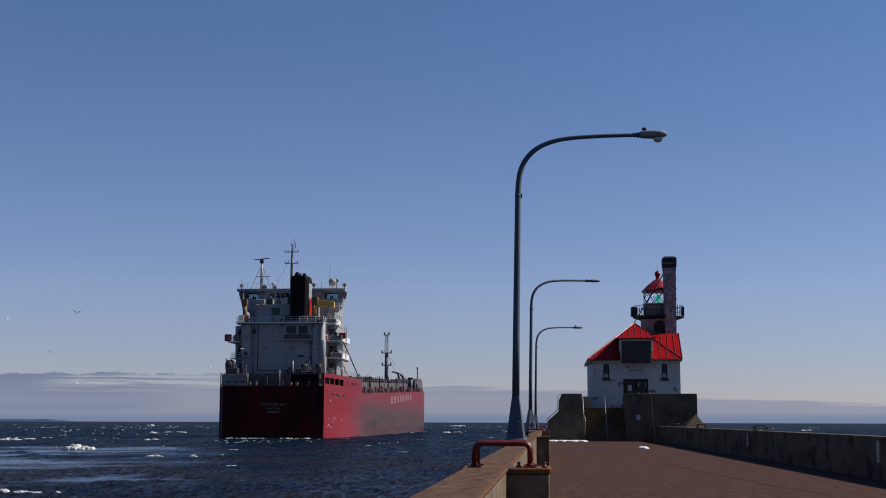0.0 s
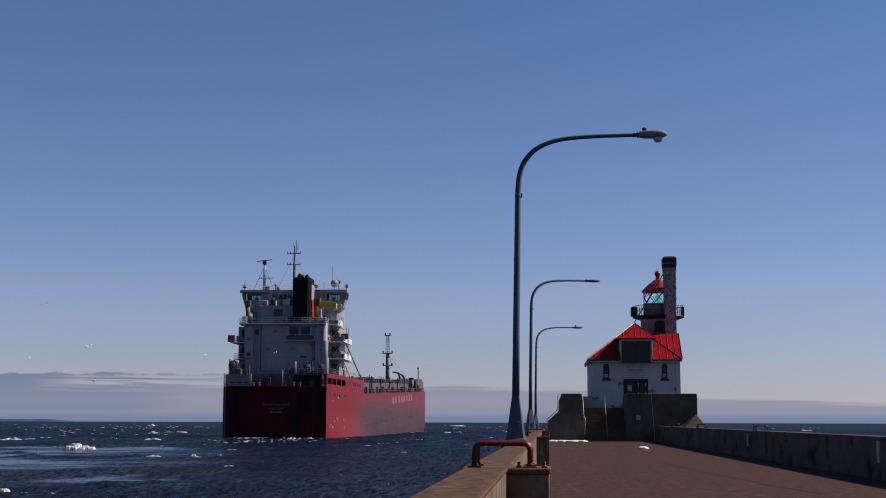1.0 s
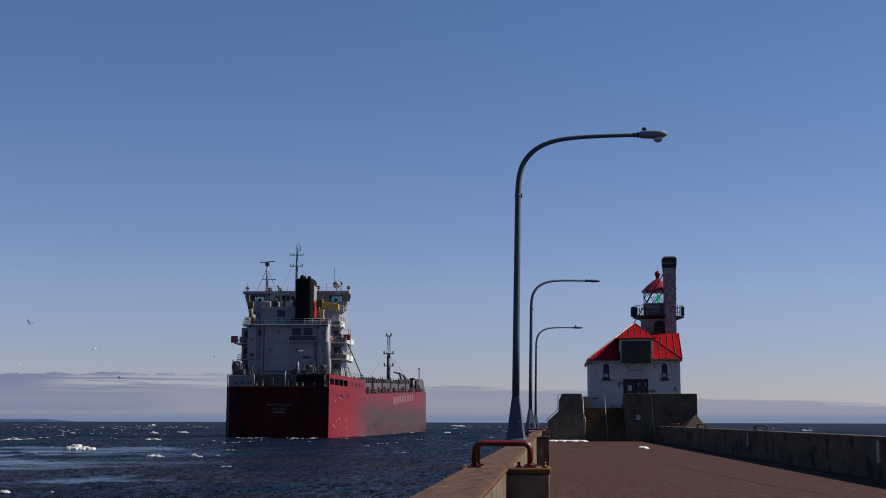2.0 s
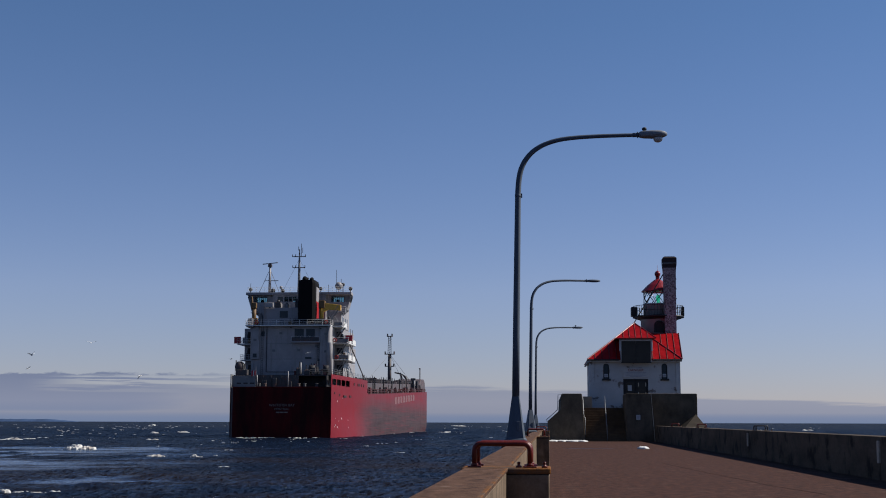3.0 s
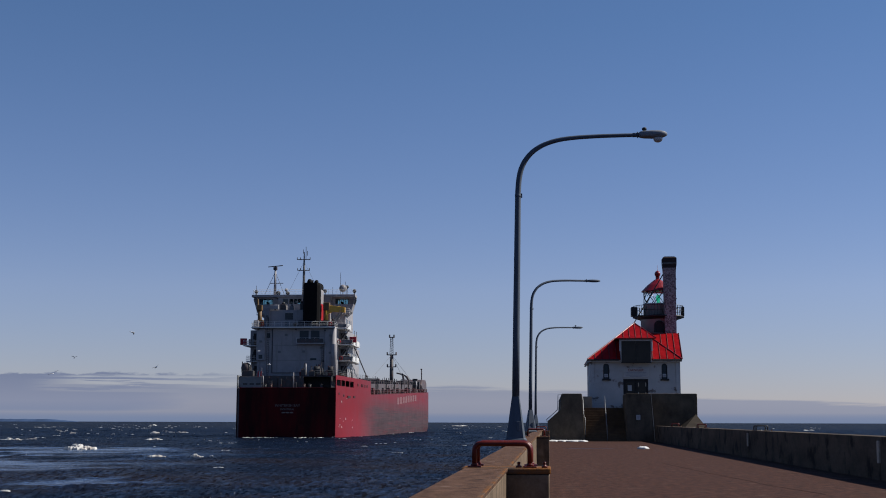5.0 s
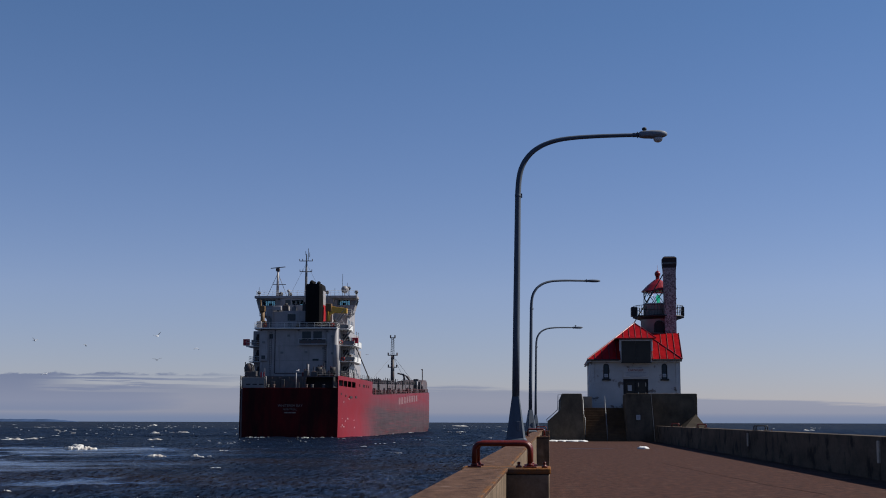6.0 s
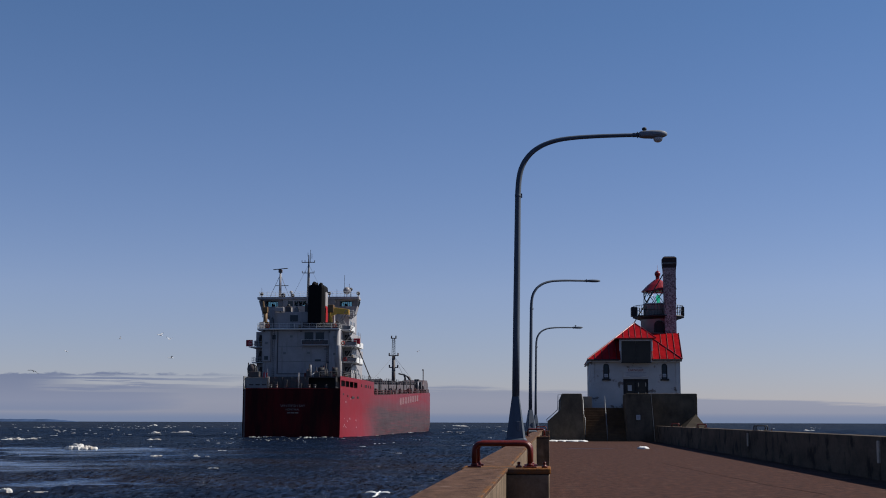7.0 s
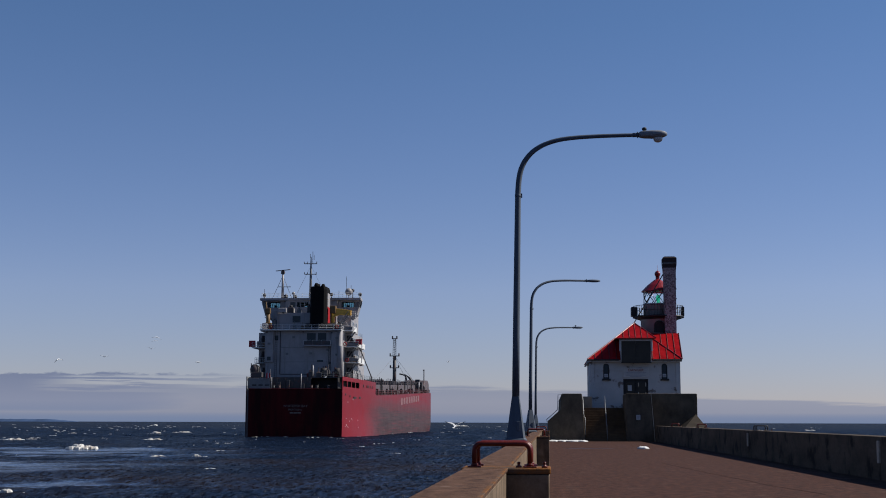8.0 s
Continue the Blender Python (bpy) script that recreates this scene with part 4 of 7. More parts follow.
    box(bm, 5.80, 7.78, Y0 - 0.07, Y0 - 0.01, 4.85 - PZ, 5.62 - PZ, 0.012)
    part("board", bm, M_SIGN, s, "faded white warning board")
    lettering("letters", "DANGER", 0.30, pose(6.79, Y0 - 0.085, 5.33 - PZ, 90), M_SIGNRED, s, "faded red letters reading DANGER")
    for k in range(4):
        bm = B()
        ww = (0.80, 0.72, 0.78, 0.45)[k]
        box(bm, 6.79 - ww, 6.79 + ww, Y0 - 0.078, Y0 - 0.069, 5.21 - 0.10 * k - PZ, 5.25 - 0.10 * k - PZ)
        part("print_line", bm, M_SIGNGREY, s)
    # loft shutter in a white frame, under the dormer roof
    dm = empty("dormer")
    dm.parent = g
    ZS0, ZS1 = 6.02 - PZ, 7.66 - PZ
    DY = 102.45
    bm = B()
    box(bm, 5.60, 7.99, DY, Y0 + 2.6, 6.0 - PZ, 7.88 - PZ)
    part("dormer_wall", bm, M_LHWHITE, dm)
    bm = B()
    box(bm, 5.50, 5.66, DY - 0.16, DY - 0.003, ZS0 + 0.85, 7.80 - PZ, 0.02)
    box(bm, 7.93, 8.08, DY - 0.16, DY - 0.003, ZS0 + 0.85, 7.80 - PZ, 0.02)
    box(bm, 5.661, 7.929, DY - 0.16, DY - 0.003, 7.67 - PZ, 7.80 - PZ, 0.02)
    part("frame", bm, M_SIGN, dm, "white frame round the shutter")
    for a, b in ((5.67, 6.775), (6.795, 7.92)):
        bm = B()
        box(bm, a, b, DY - 0.12, DY - 0.04, ZS0, ZS1, 0.012)
        part("shutter", bm, M_SHUTTER, dm, "dark closed shutter leaf")
    bm = B()
    box(bm, 5.62, 7.97, DY - 0.13, DY - 0.004, ZS0 - 0.07, ZS0 - 0.004, 0.01)
    part("sill", bm, M_BLACK, dm)

    # roofs: pyramid-hipped front wing, ridge behind it running to a verge, small hipped dormer roof
    def slab(bm, quad, th=0.09):
        q = [Vector(p) for p in quad]
        nrm = (q[1] - q[0]).cross(q[-1] - q[0]).normalized()
        if nrm.z < 0:
            nrm = -nrm
        t = bmesh.new()
        a = [t.verts.new(p) for p in q]
        b = [t.verts.new(p - nrm * th) for p in q]
        t.faces.new(a)
        t.faces.new(b[::-1])
        k = len(q)
        for i in range(k):
            t.faces.new((a[i], b[i], b[(i + 1) % k], a[(i + 1) % k]))
        merge(bm, t)

    def seams(quad_fn, us, parent, r=0.03):
        for u in us:
            a, b = quad_fn(u)
            bm = B()
            tube(bm, [a, b], r, 5)
            part("seam", bm, M_SEAM, parent)

    ez = 6.28 - PZ
    az = 9.22 - PZ
    ax, ay = 6.82, 106.2
    ex0, ex1, ey0, ey1 = 3.02, 10.36, 102.55, 112.4
    rf = empty("roof")
    rf.parent = g
    bm = B()
    slab(bm, [(ex0, ey0, ez), (ex1, ey0, ez), (ax, ay, az)])
    slab(bm, [(ex0, ey0, ez), (ax, ay, az), (ax, ey1, az), (ex0, ey1, ez)])
    part("roof_panel", bm, M_ROOF, rf, "red standing-seam metal roof")
    bm = B()
    # front slope of the cross roof, to a verge on the lake side
    slab(bm, [(ax, ey0 + 0.02, ez - 0.03), (ex1, ey0 + 0.02, ez - 0.03), (ex1 + 0.16, ay + 0.6, 8.56 - PZ), (ax, ay + 0.6, 8.56 - PZ)])
    slab(bm, [(ax, ay + 0.6, 8.56 - PZ), (ex1 + 0.16, ay + 0.6, 8.56 - PZ), (ex1 + 0.16, ey1, ez), (ax, ey1, ez)])
    part("roof_panel", bm, M_ROOF, rf)
    # seams on the front triangle
    def tri_line(u):
        x = ex0 + (ex1 - ex0) * u
        t = (x - ex0) / (ax - ex0) if x < ax else (ex1 - x) / (ex1 - ax)
        return (x, ey0, ez + 0.01), (x, ey0 + (ay - ey0) * t, ez + (az - ez) * t + 0.01)
    seams(tri_line, [0.08 + 0.0765 * k for k in range(12)], rf)
    def right_line(u):
        x = 8.4 + (ex1 + 0.02 - 8.4) * u
        t0 = max(0.0, (ex1 - x) / (ex1 - ax))
        zz = lambda t: ez - 0.02 + (8.56 - PZ - ez + 0.02) * t
        yy = lambda t: ey0 + (ay + 0.6 - ey0) * t
        return (x + 0.1 * t0, yy(t0), zz(t0) + 0.02), (x + 0.16, yy(1.0), zz(1.0) + 0.02)
    seams(right_line, [0.25, 0.5, 0.75, 1.0], rf)
    for a, b in (((ex0, ey0, ez), (ax, ay, az)), ((ex1, ey0, ez), (ax, ay, az)), ((ax, ay, az), (ax, ey1, az))):
        bm = B()
        tube(bm, [a, b], 0.055, 6)
        part("ridge_cap", bm, M_DARKRED, rf, "dark red ridge cap")
    bm = B()
    box(bm, ex0 + 0.02, ex1 - 0.02, ey0 + 0.02, Y0 - 0.066, ez - 0.20, ez - 0.10, 0.01)
    box(bm, ex0 + 0.02, LX0 - 0.075, Y0 - 0.06, ey1 - 0.02, ez - 0.20, ez - 0.10, 0.01)
    part("soffit", bm, M_LHWHITE, g)
    bm = B()
    tube(bm, [(ex1 - 0.02, ey0 - 0.03, ez - 0.07), (8.08, ey0 - 0.03, ez - 0.07)], 0.06, 6)
    part("gutter", bm, M_BLACK, g, "dark eaves gutter")
    bm = B()
    tube(bm, [(5.49, ey0 - 0.03, ez - 0.07), (ex0 - 0.02, ey0 - 0.03, ez - 0.07)], 0.06, 6)
    part("gutter", bm, M_BLACK, g, "dark eaves gutter")
    # dormer roof
    dx0, dx1, dz, dy0 = 5.18, 8.32, 7.90 - PZ, DY - 0.45
    tx, tz, ty = 6.80, 9.20 - PZ, DY + 1.45
    bm = B()
    slab(bm, [(dx0, dy0, dz), (dx1, dy0, dz), (tx, ty, tz)], 0.07)
    slab(bm, [(dx0, dy0, dz), (tx, ty, tz), (tx, ty + 2.2, tz), (dx0, ty + 1.2, dz)], 0.07)
    slab(bm, [(dx1, dy0, dz), (dx1, ty + 1.2, dz), (tx, ty + 2.2, tz), (tx, ty, tz)], 0.07)
    part("dormer_roof", bm, M_ROOF, dm, "red hipped metal dormer roof")
    def dorm_line(u):
        x = dx0 + (dx1 - dx0) * u
        t = (x - dx0) / (tx - dx0) if x < tx else (dx1 - x) / (dx1 - tx)
        return (x, dy0, dz + 0.012), (x, dy0 + (ty - dy0) * t, dz + (tz - dz) * t + 0.012)
    for u in (0.2, 0.35, 0.5, 0.65, 0.8):
        a, b = dorm_line(u)
        bm = B()
        tube(bm, [a, b], 0.028, 5)
        part("seam", bm, M_SEAM, dm)
    for a, b in (((dx0, dy0, dz), (tx, ty, tz)), ((dx1, dy0, dz), (tx, ty, tz)), ((dx0, dy0, dz - 0.03), (dx1, dy0, dz - 0.03))):
        bm = B()
        tube(bm, [a, b], 0.045, 6)
        part("dormer_trim", bm, M_DARKRED, dm)

    # round tower and lantern
    cx, cy = 9.12, 109.0
    z = lambda v: v - PZ
    bm = B()
    lathe(bm, [(1.46, z(6.0)), (1.46, z(9.75)), (1.54, z(9.78)), (1.54, z(9.9))], cx, cy, 28)
    tw = part("tower", bm, M_TOWER, g, "round white steel tower")
    bm = B()
    w0 = cy - 1.47
    pts = [(8.72, z(8.7)), (9.38, z(8.7)), (9.38, z(9.25))] + [(9.05 + 0.33 * math.cos(math.pi * k / 8), z(9.25) + 0.33 * math.sin(math.pi * k / 8)) for k in range(1, 8)] + [(8.72, z(9.25))]
    prism(bm, pts, w0 - 0.05, w0 + 0.12, "y")
    part("tower_window", bm, M_SHIPDARK, tw, "arched tower window")
    bm = B()
    tube(bm, [(8.69, w0 - 0.05, z(8.68)), (8.69, w0 - 0.05, z(9.25))] + [(9.05 - 0.36 * math.cos(math.pi * k / 8), w0 - 0.05, z(9.25) + 0.36 * math.sin(math.pi * k / 8)) for k in range(1, 8)] + [(9.41, w0 - 0.05, z(9.25)), (9.41, w0 - 0.05, z(8.68))], 0.06, 6)
    part("window_surround", bm, M_BLACK, tw)
    gl = empty("gallery")
    gl.parent = g
    bm = B()
    lathe(bm, [(1.50, z(9.80)), (2.05, z(9.98)), (2.12, z(10.0)), (2.12, z(10.10)), (2.0, z(10.13))], cx, cy, 28)
    part("gallery_floor", bm, M_BLACK, gl, "black iron gallery floor")
    for k in range(56):
        a = 2 * math.pi * k / 56
        x, y = cx + 2.05 * math.cos(a), cy + 2.05 * math.sin(a)
        bm = B()
        tube(bm, [(x, y, z(10.1)), (x, y, z(10.95))], 0.026 if k % 7 == 0 else 0.013, 5)
        part("baluster", bm, M_BLACK, gl)
    for zz in (10.95, 10.55):
        bm = B()
        tube(bm, [(cx + 2.05 * math.cos(2 * math.pi * k / 28), cy + 2.05 * math.sin(2 * math.pi * k / 28), z(zz)) for k in range(29)], 0.022, 6)
        part("gallery_rail", bm, M_BLACK, gl)
    for a in (math.pi, 0.0):
        bm = B()
        x = cx + 2.0 * math.cos(a)
        hw = 0.25 if a > 1 else 0.10
        box(bm, x - hw, x + hw, cy - 0.5, cy + 0.5, z(10.13), z(10.88), 0.03)
        part("gallery_box", bm, M_BLACK, gl, "dark equipment box on the gallery")
    ln = empty("lantern")
    ln.parent = g
    bm = B()
    lathe(bm, [(1.20, z(10.11)), (1.20, z(11.05)), (1.27, z(11.07)), (1.27, z(11.14)), (1.2, z(11.16))], cx, cy, 24)
    part("lantern_base", bm, M_TOWER, ln, "white lantern drum")
    bm = B()
    rings = [[(cx + 1.16 * math.cos(2 * math.pi * k / 20), cy + 1.16 * math.sin(2 * math.pi * k / 20), zz) for k in range(20)] for zz in (z(11.16), z(12.16))]
    loft(bm, rings)
    part("lantern_glass", bm, M_GLASS, ln, "clear lantern glazing").visible_shadow = False
    k = 10
    for i in range(k):
        a0 = 2 * math.pi * i / k
        for da in (2 * math.pi / k, -2 * math.pi / k):
            a1 = a0 + da
            am = (a0 + a1) / 2
            p0 = (cx + 1.18 * math.cos(a0), cy + 1.18 * math.sin(a0), z(11.16))
            pm = (cx + 1.20 * math.cos(am), cy + 1.20 * math.sin(am), z(11.66))
            p1 = (cx + 1.18 * math.cos(a1), cy + 1.18 * math.sin(a1), z(12.16))
            bm = B()
            tube(bm, [p0, pm, p1], 0.026, 5)
            part("astragal", bm, M_BLACK, ln, "diagonal black glazing bar")
    bm = B()
    lathe(bm, [(0.10, z(11.17)), (0.10, z(11.38)), (0.12, z(11.42)), (0.15, z(11.62)), (0.12, z(11.82)), (0.06, z(11.9))], cx, cy, 16)
    part("lens", bm, M_GREEN, ln, "green lighthouse lens")
    bm = B()
    lathe(bm, [(1.20, z(12.12)), (1.36, z(12.16)), (1.36, z(12.22)), (0.86, z(12.72)), (0.36, z(13.12)), (0.16, z(13.24)), (0.16, z(13.42)), (0.21, z(13.45))], cx, cy, 24, False)
    part("lantern_roof", bm, M_DARKRED, ln, "dark red conical lantern roof")
    bm = B()
    lathe(bm, [(0.10, z(13.42))] + [(0.25 * math.sin(a), z(13.68) - 0.25 * math.cos(a)) for a in (math.pi * q / 8 for q in range(1, 8))] + [(0.04, z(13.95)), (0.012, z(14.0)), (0.010, z(14.42))], cx, cy, 14)
    part("finial", bm, M_DARKRED, ln, "ventilator ball with lightning rod")
    # chimney
    bm = B()
    c0x, c0y = 9.945, 107.42
    rings = []
    for hw, zz in ((0.46, 7.2), (0.46, 9.2), (0.49, 13.5), (0.52, 13.95)):
        rings.append([(c0x + sx * hw, c0y + sy * hw, z(zz)) for sx, sy in ((-1, -1), (1, -1), (1, 1), (-1, 1))])
    vs = loft(bm, rings)
    bm.faces.new(vs[0][::-1])
    bm.faces.new(vs[-1])
    ch = part("chimney", bm, M_CHIM, g, "tall weathered brick chimney with flaking white paint")
    bm = B()
    rings = []
    for hw, zz in ((0.52, 13.952), (0.545, 14.1), (0.565, 14.3), (0.565, 14.76), (0.505, 14.84)):
        rings.append([(c0x + sx * hw, c0y + sy * hw, z(zz)) for sx, sy in ((-1, -1), (1, -1), (1, 1), (-1, 1))])
    vs = loft(bm, rings)
    bm.faces.new(vs[0][::-1])
    bm.faces.new(vs[-1])
    part("chimney_head", bm, M_SOOT, ch, "soot-blackened chimney head")
    bm = B()
    for zz in (14.30,):
        box(bm, c0x - 0.57, c0x + 0.57, c0y - 0.57, c0y + 0.57, z(zz), z(zz) + 0.06, 0.01)
    part("band", bm, M_RAILPALE, ch, "metal band")
    bm = B()
    box(bm, c0x - 0.42, c0x + 0.42, c0y - 0.42, c0y + 0.42, z(14.842), z(14.90), 0.01)
    part("flue", bm, M_BLACK, ch)
    for zz in (13.0, 12.2, 11.4, 10.6, 9.8):
        bm = B()
        box(bm, c0x + 0.47, c0x + 0.56, c0y - 0.06, c0y + 0.06, z(zz), z(zz) + 0.12, 0.01)
        part("iron_step", bm, M_BLACK, ch)
    # brace rod from chimney to roof
    bm = B()
    tube(bm, [(9.35, 106.3, z(13.35)), (6.75, 105.6, z(9.1))], 0.045, 6)
    part("brace_rod", bm, M_BLACK, g, "dark diagonal brace rod")
    return g


def chimney_mat():
    m = bpy.data.materials.new("painted_brick")
    m.use_nodes = True
    nt = m.node_tree
    n, l = nt.nodes, nt.links
    b = n["Principled BSDF"]
    tc = n.new("ShaderNodeTexCoord")
    mp = n.new("ShaderNodeMapping")
    mp.inputs["Rotation"].default_value = (radians(90), 0, 0)
    l.new(tc.outputs["Object"], mp.inputs[0])
    br = n.new("ShaderNodeTexBrick")
    br.inputs["Color1"].default_value = (0.085, 0.038, 0.038, 1)
    br.inputs["Color2"].default_value = (0.1014, 0.0507, 0.0507, 1)
    br.inputs["Mortar"].default_value = (0.156, 0.1326, 0.1326, 1)
    br.inputs["Scale"].default_value = 1.0
    br.inputs["Brick Width"].default_value = 0.22
    br.inputs["Row Height"].default_value = 0.075
    br.inputs["Mortar Size"].default_value = 0.008
    l.new(mp.outputs[0], br.inputs["Vector"])
    nz = n.new("ShaderNodeTexNoise")
    nz.inputs["Scale"].default_value = 9.0
    nz.inputs["Detail"].default_value = 8
    nz.inputs["Roughness"].default_value = 0.7
    l.new(tc.outputs["Object"], nz.inputs["Vector"])
    mr = n.new("ShaderNodeMapRange")
    mr.inputs["From Min"].default_value, mr.inputs["From Max"].default_value = 0.44, 0.55
    mr.inputs["To Max"].default_value = 0.85
    l.new(nz.outputs["Fac"], mr.inputs["Value"])
    mx = n.new("ShaderNodeMix"); mx.data_type = 'RGBA'
    l.new(mr.outputs[0], mx.inputs["Factor"])
    l.new(br.outputs["Color"], mx.inputs[6])
    mx.inputs[7].default_value = (0.40, 0.32, 0.33, 1)
    l.new(mx.outputs[2], b.inputs["Base Color"])
    b.inputs["Roughness"].default_value = 0.9
    bp = n.new("ShaderNodeBump")
    bp.inputs["Strength"].default_value = 0.6
    bp.inputs["Distance"].default_value = 0.02
    l.new(nz.outputs["Fac"], bp.inputs["Height"])
    l.new(bp.outputs[0], b.inputs["Normal"])
    return m


M_CHIM = chimney_mat()
lighthouse()

# ---- the ship ----
def half_beam(y):
    """Half breadth of the sides: narrower at the transom, tapering at the bow."""
    if y < 40:
        u = 1 - y / 40.0
        return 11.88 - 1.73 * u ** 1.6
    if y < 190:
        return 11.88
    u = (y - 190) / 34.0
    return max(0.4, 11.88 * (1 - u ** 2.4))


def quarter_bulge(y, z):
    """The quarters swell out towards the waterline."""
    if not 0 < y < 44 or z > 5.0:
        return 0.0
    return 0.85 * math.sin(math.pi * y / 44.0) ** 0.8 * ((5.0 - z) / 6.6) ** 1.5


def sheer(y):
    return 9.35 + (13.5 - 9.35) * max(0.0, (y - 42)) / 155.0


def railing(name, path, parent, material, h=1.05, gap=2.0, rails=3, r=0.026):
    """Open guard rail along a path of deck points, one mesh for its bars and posts."""
    bm = B()
    for k in range(rails):
        dz = h * (k + 1) / rails
        tube(bm, [(x, y, z + dz) for x, y, z in path], r, 4)
    for a, b in zip(path, path[1:]):
        a, b = Vector(a), Vector(b)
        n = max(1, int((b - a).length / gap))
        for i in range(n + 1):
            p = a.lerp(b, i / n)
            tube(bm, [p, p + Vector((0, 0, h))], r * 1.2, 4)
    return part(name, bm, material, parent, "white pipe guard rail")


def ship():
    g = tagged(empty("cargo_ship"), "red-hulled lake freighter with white deckhouse, seen from astern", "ship")
    # hull: loft of stations from transom to stem
    ys = [0, 1, 2, 3.5, 5, 7, 9, 11.5, 14, 17, 20, 23.5, 27, 30.5, 34, 37, 40, 42, 44, 60, 90, 120, 150, 175, 190, 197, 204, 210, 215, 219, 222, 224]
    for s in (1, -1):
        bm = B()
        rings = []
        for y in ys:
            hb = half_beam(y)
            top = 9.8 if y <= 40 else sheer(y)
            low = hb * (0.985 if y < 190 else 0.9)
            rake = 1.5 if y > 210 else 0.0
            ring = []
            for q in range(15):
                t = q / 14.0
                z = -1.6 + (top + 1.6) * t
                # bilge tucks in under the counter
                f = 1 - (1 - low / hb) * max(0.0, 1 - (z + 1.6) / 4.5) ** 2
                ring.append((s * (hb * f + quarter_bulge(y, z)), y - rake * (1 - t), z))
            rings.append(ring)
        loft(bm, rings, close=False, smooth=True)
        part("hull_side", bm, M_HULL, g, "red hull side, scraped grey along the lower plating")
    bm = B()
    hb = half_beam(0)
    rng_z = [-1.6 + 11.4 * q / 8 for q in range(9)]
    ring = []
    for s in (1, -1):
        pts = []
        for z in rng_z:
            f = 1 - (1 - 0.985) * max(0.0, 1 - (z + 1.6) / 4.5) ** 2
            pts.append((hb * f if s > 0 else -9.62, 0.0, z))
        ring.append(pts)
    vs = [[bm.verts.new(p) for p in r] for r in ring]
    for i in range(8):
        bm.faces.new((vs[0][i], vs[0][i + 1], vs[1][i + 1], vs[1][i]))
    part("transom", bm, M_TRANSOM, g, "flat maroon transom stern, darkened for shade")
    bm = B()
    for k in range(len(ys) - 1):
        a, b = ys[k], ys[k + 1]
        za = 9.78 if a <= 40 else sheer(a) - 0.9
        zb = 9.78 if b <= 40 else sheer(b) - 0.9
        q = [bm.verts.new(p) for p in ((-half_beam(a) + 0.02, a, za), (half_beam(a) - 0.02, a, za), (half_beam(b) - 0.02, b, zb), (-half_beam(b) + 0.02, b, zb))]
        bm.faces.new(q)
    part("main_deck", bm, M_SHIPGREY, g, "grey steel weather deck")
    # rounded plating at the port quarter, coloured grey for the sky it reflects
    bm = B()
    arc = [(-9.62, -0.03)] + [(-9.62 - 0.50 * math.sin(a), 0.47 - 0.50 * math.cos(a)) for a in (math.pi / 2 * k / 6 for k in range(1, 7))] + [(-10.12, 3.0), (-9.62, 3.0)]
    prism(bm, arc, -1.6, 9.78, "z")
    part("quarter_plating", bm, M_DECKGEAR, g, "rounded port quarter plating, grey for reflected sky")
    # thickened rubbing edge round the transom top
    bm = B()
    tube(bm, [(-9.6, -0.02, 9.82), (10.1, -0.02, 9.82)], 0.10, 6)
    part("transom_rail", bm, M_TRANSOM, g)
    # poop sides: plating between the mooring ports, starboard and port
    for s in (1, -1):
        def wall(a, b, z0, z1, n=5, th=0.12):
            bm = B()
            outer, inner = [], []
            for k in range(n + 1):
                y = a + (b - a) * k / n
                h = half_beam(y)
                outer.append((h, y))
                inner.append((h - th, y))
            pts = outer + inner[::-1]
            prism(bm, [(s * x, y) for x, y in pts], z0, z1, "z")
            return part("poop_plating", bm, M_HULL if s > 0 else M_SHIPPALE, g, "red plating round the mooring ports" if s > 0 else "grey-white plating round the mooring ports")
        wall(0.0, 40.5, 9.80, 10.35, 10)
        wall(0.0, 40.5, 11.55, 12.40, 10)
        wall(0.0, 0.7, 10.352, 11.548, 1)
        for a, b in ((4.4, 4.9), (8.6, 9.2), (13.0, 13.6)):
            wall(a, b, 10.352, 11.548, 1)
        wall(17.5, 40.5, 10.352, 11.548, 6)
        for y in (22.5, 27.0, 28.6, 31.5, 34.5):
            bm = B()
            h = half_beam(y)
            box(bm, s * (h + 0.03) - 0.05, s * (h + 0.03) + 0.05, y - 0.45, y + 0.45, 10.75, 11.35, 0.02)
            part("port", bm, M_SHIPDARK, g, "small dark port in the plating")
    # fairlead openings and the anchor scrape marks low on the starboard quarter
    for y, z, w in ((3.0, 8.75, 0.5), (7.5, 8.45, 0.6), (13.5, 8.25, 2.6), (18.5, 8.35, 1.2)):
        bm = B()
        h = half_beam(y)
        box(bm, h - 0.10, h + 0.05, y - w, y + w, z - 0.22, z + 0.22, 0.03)
        part("fairlead", bm, M_SHIPDARK, g, "dark fairlead opening")
    rs = random.Random(5)
    for k in range(13):
        bm = B()
        y = rs.choice((3.0, 6.0, 10.0, 16.0)) + rs.uniform(-1.0, 1.0)
        z = rs.choice((2.2, 3.4, 7.4)) + rs.uniform(-0.5, 0.5)
        h = half_beam(y) + quarter_bulge(y, z) + 0.012
        box(bm, h - 0.03, h + 0.03, y - 0.14, y + 0.14, z - 0.10, z + rs.uniform(0.05, 0.25), 0.01)
        part("draught_mark", bm, M_RAILWHITE, g, "chipped white mark on the hull")
    # mooring deck bulkheads under the raised deck
    bm = B()
    box(bm, -9.4, 9.4, 6.0, 6.2, 9.79, 12.2)
    part("bulkhead", bm, M_SHIPDARK, g, "dark bulkhead behind the mooring deck")
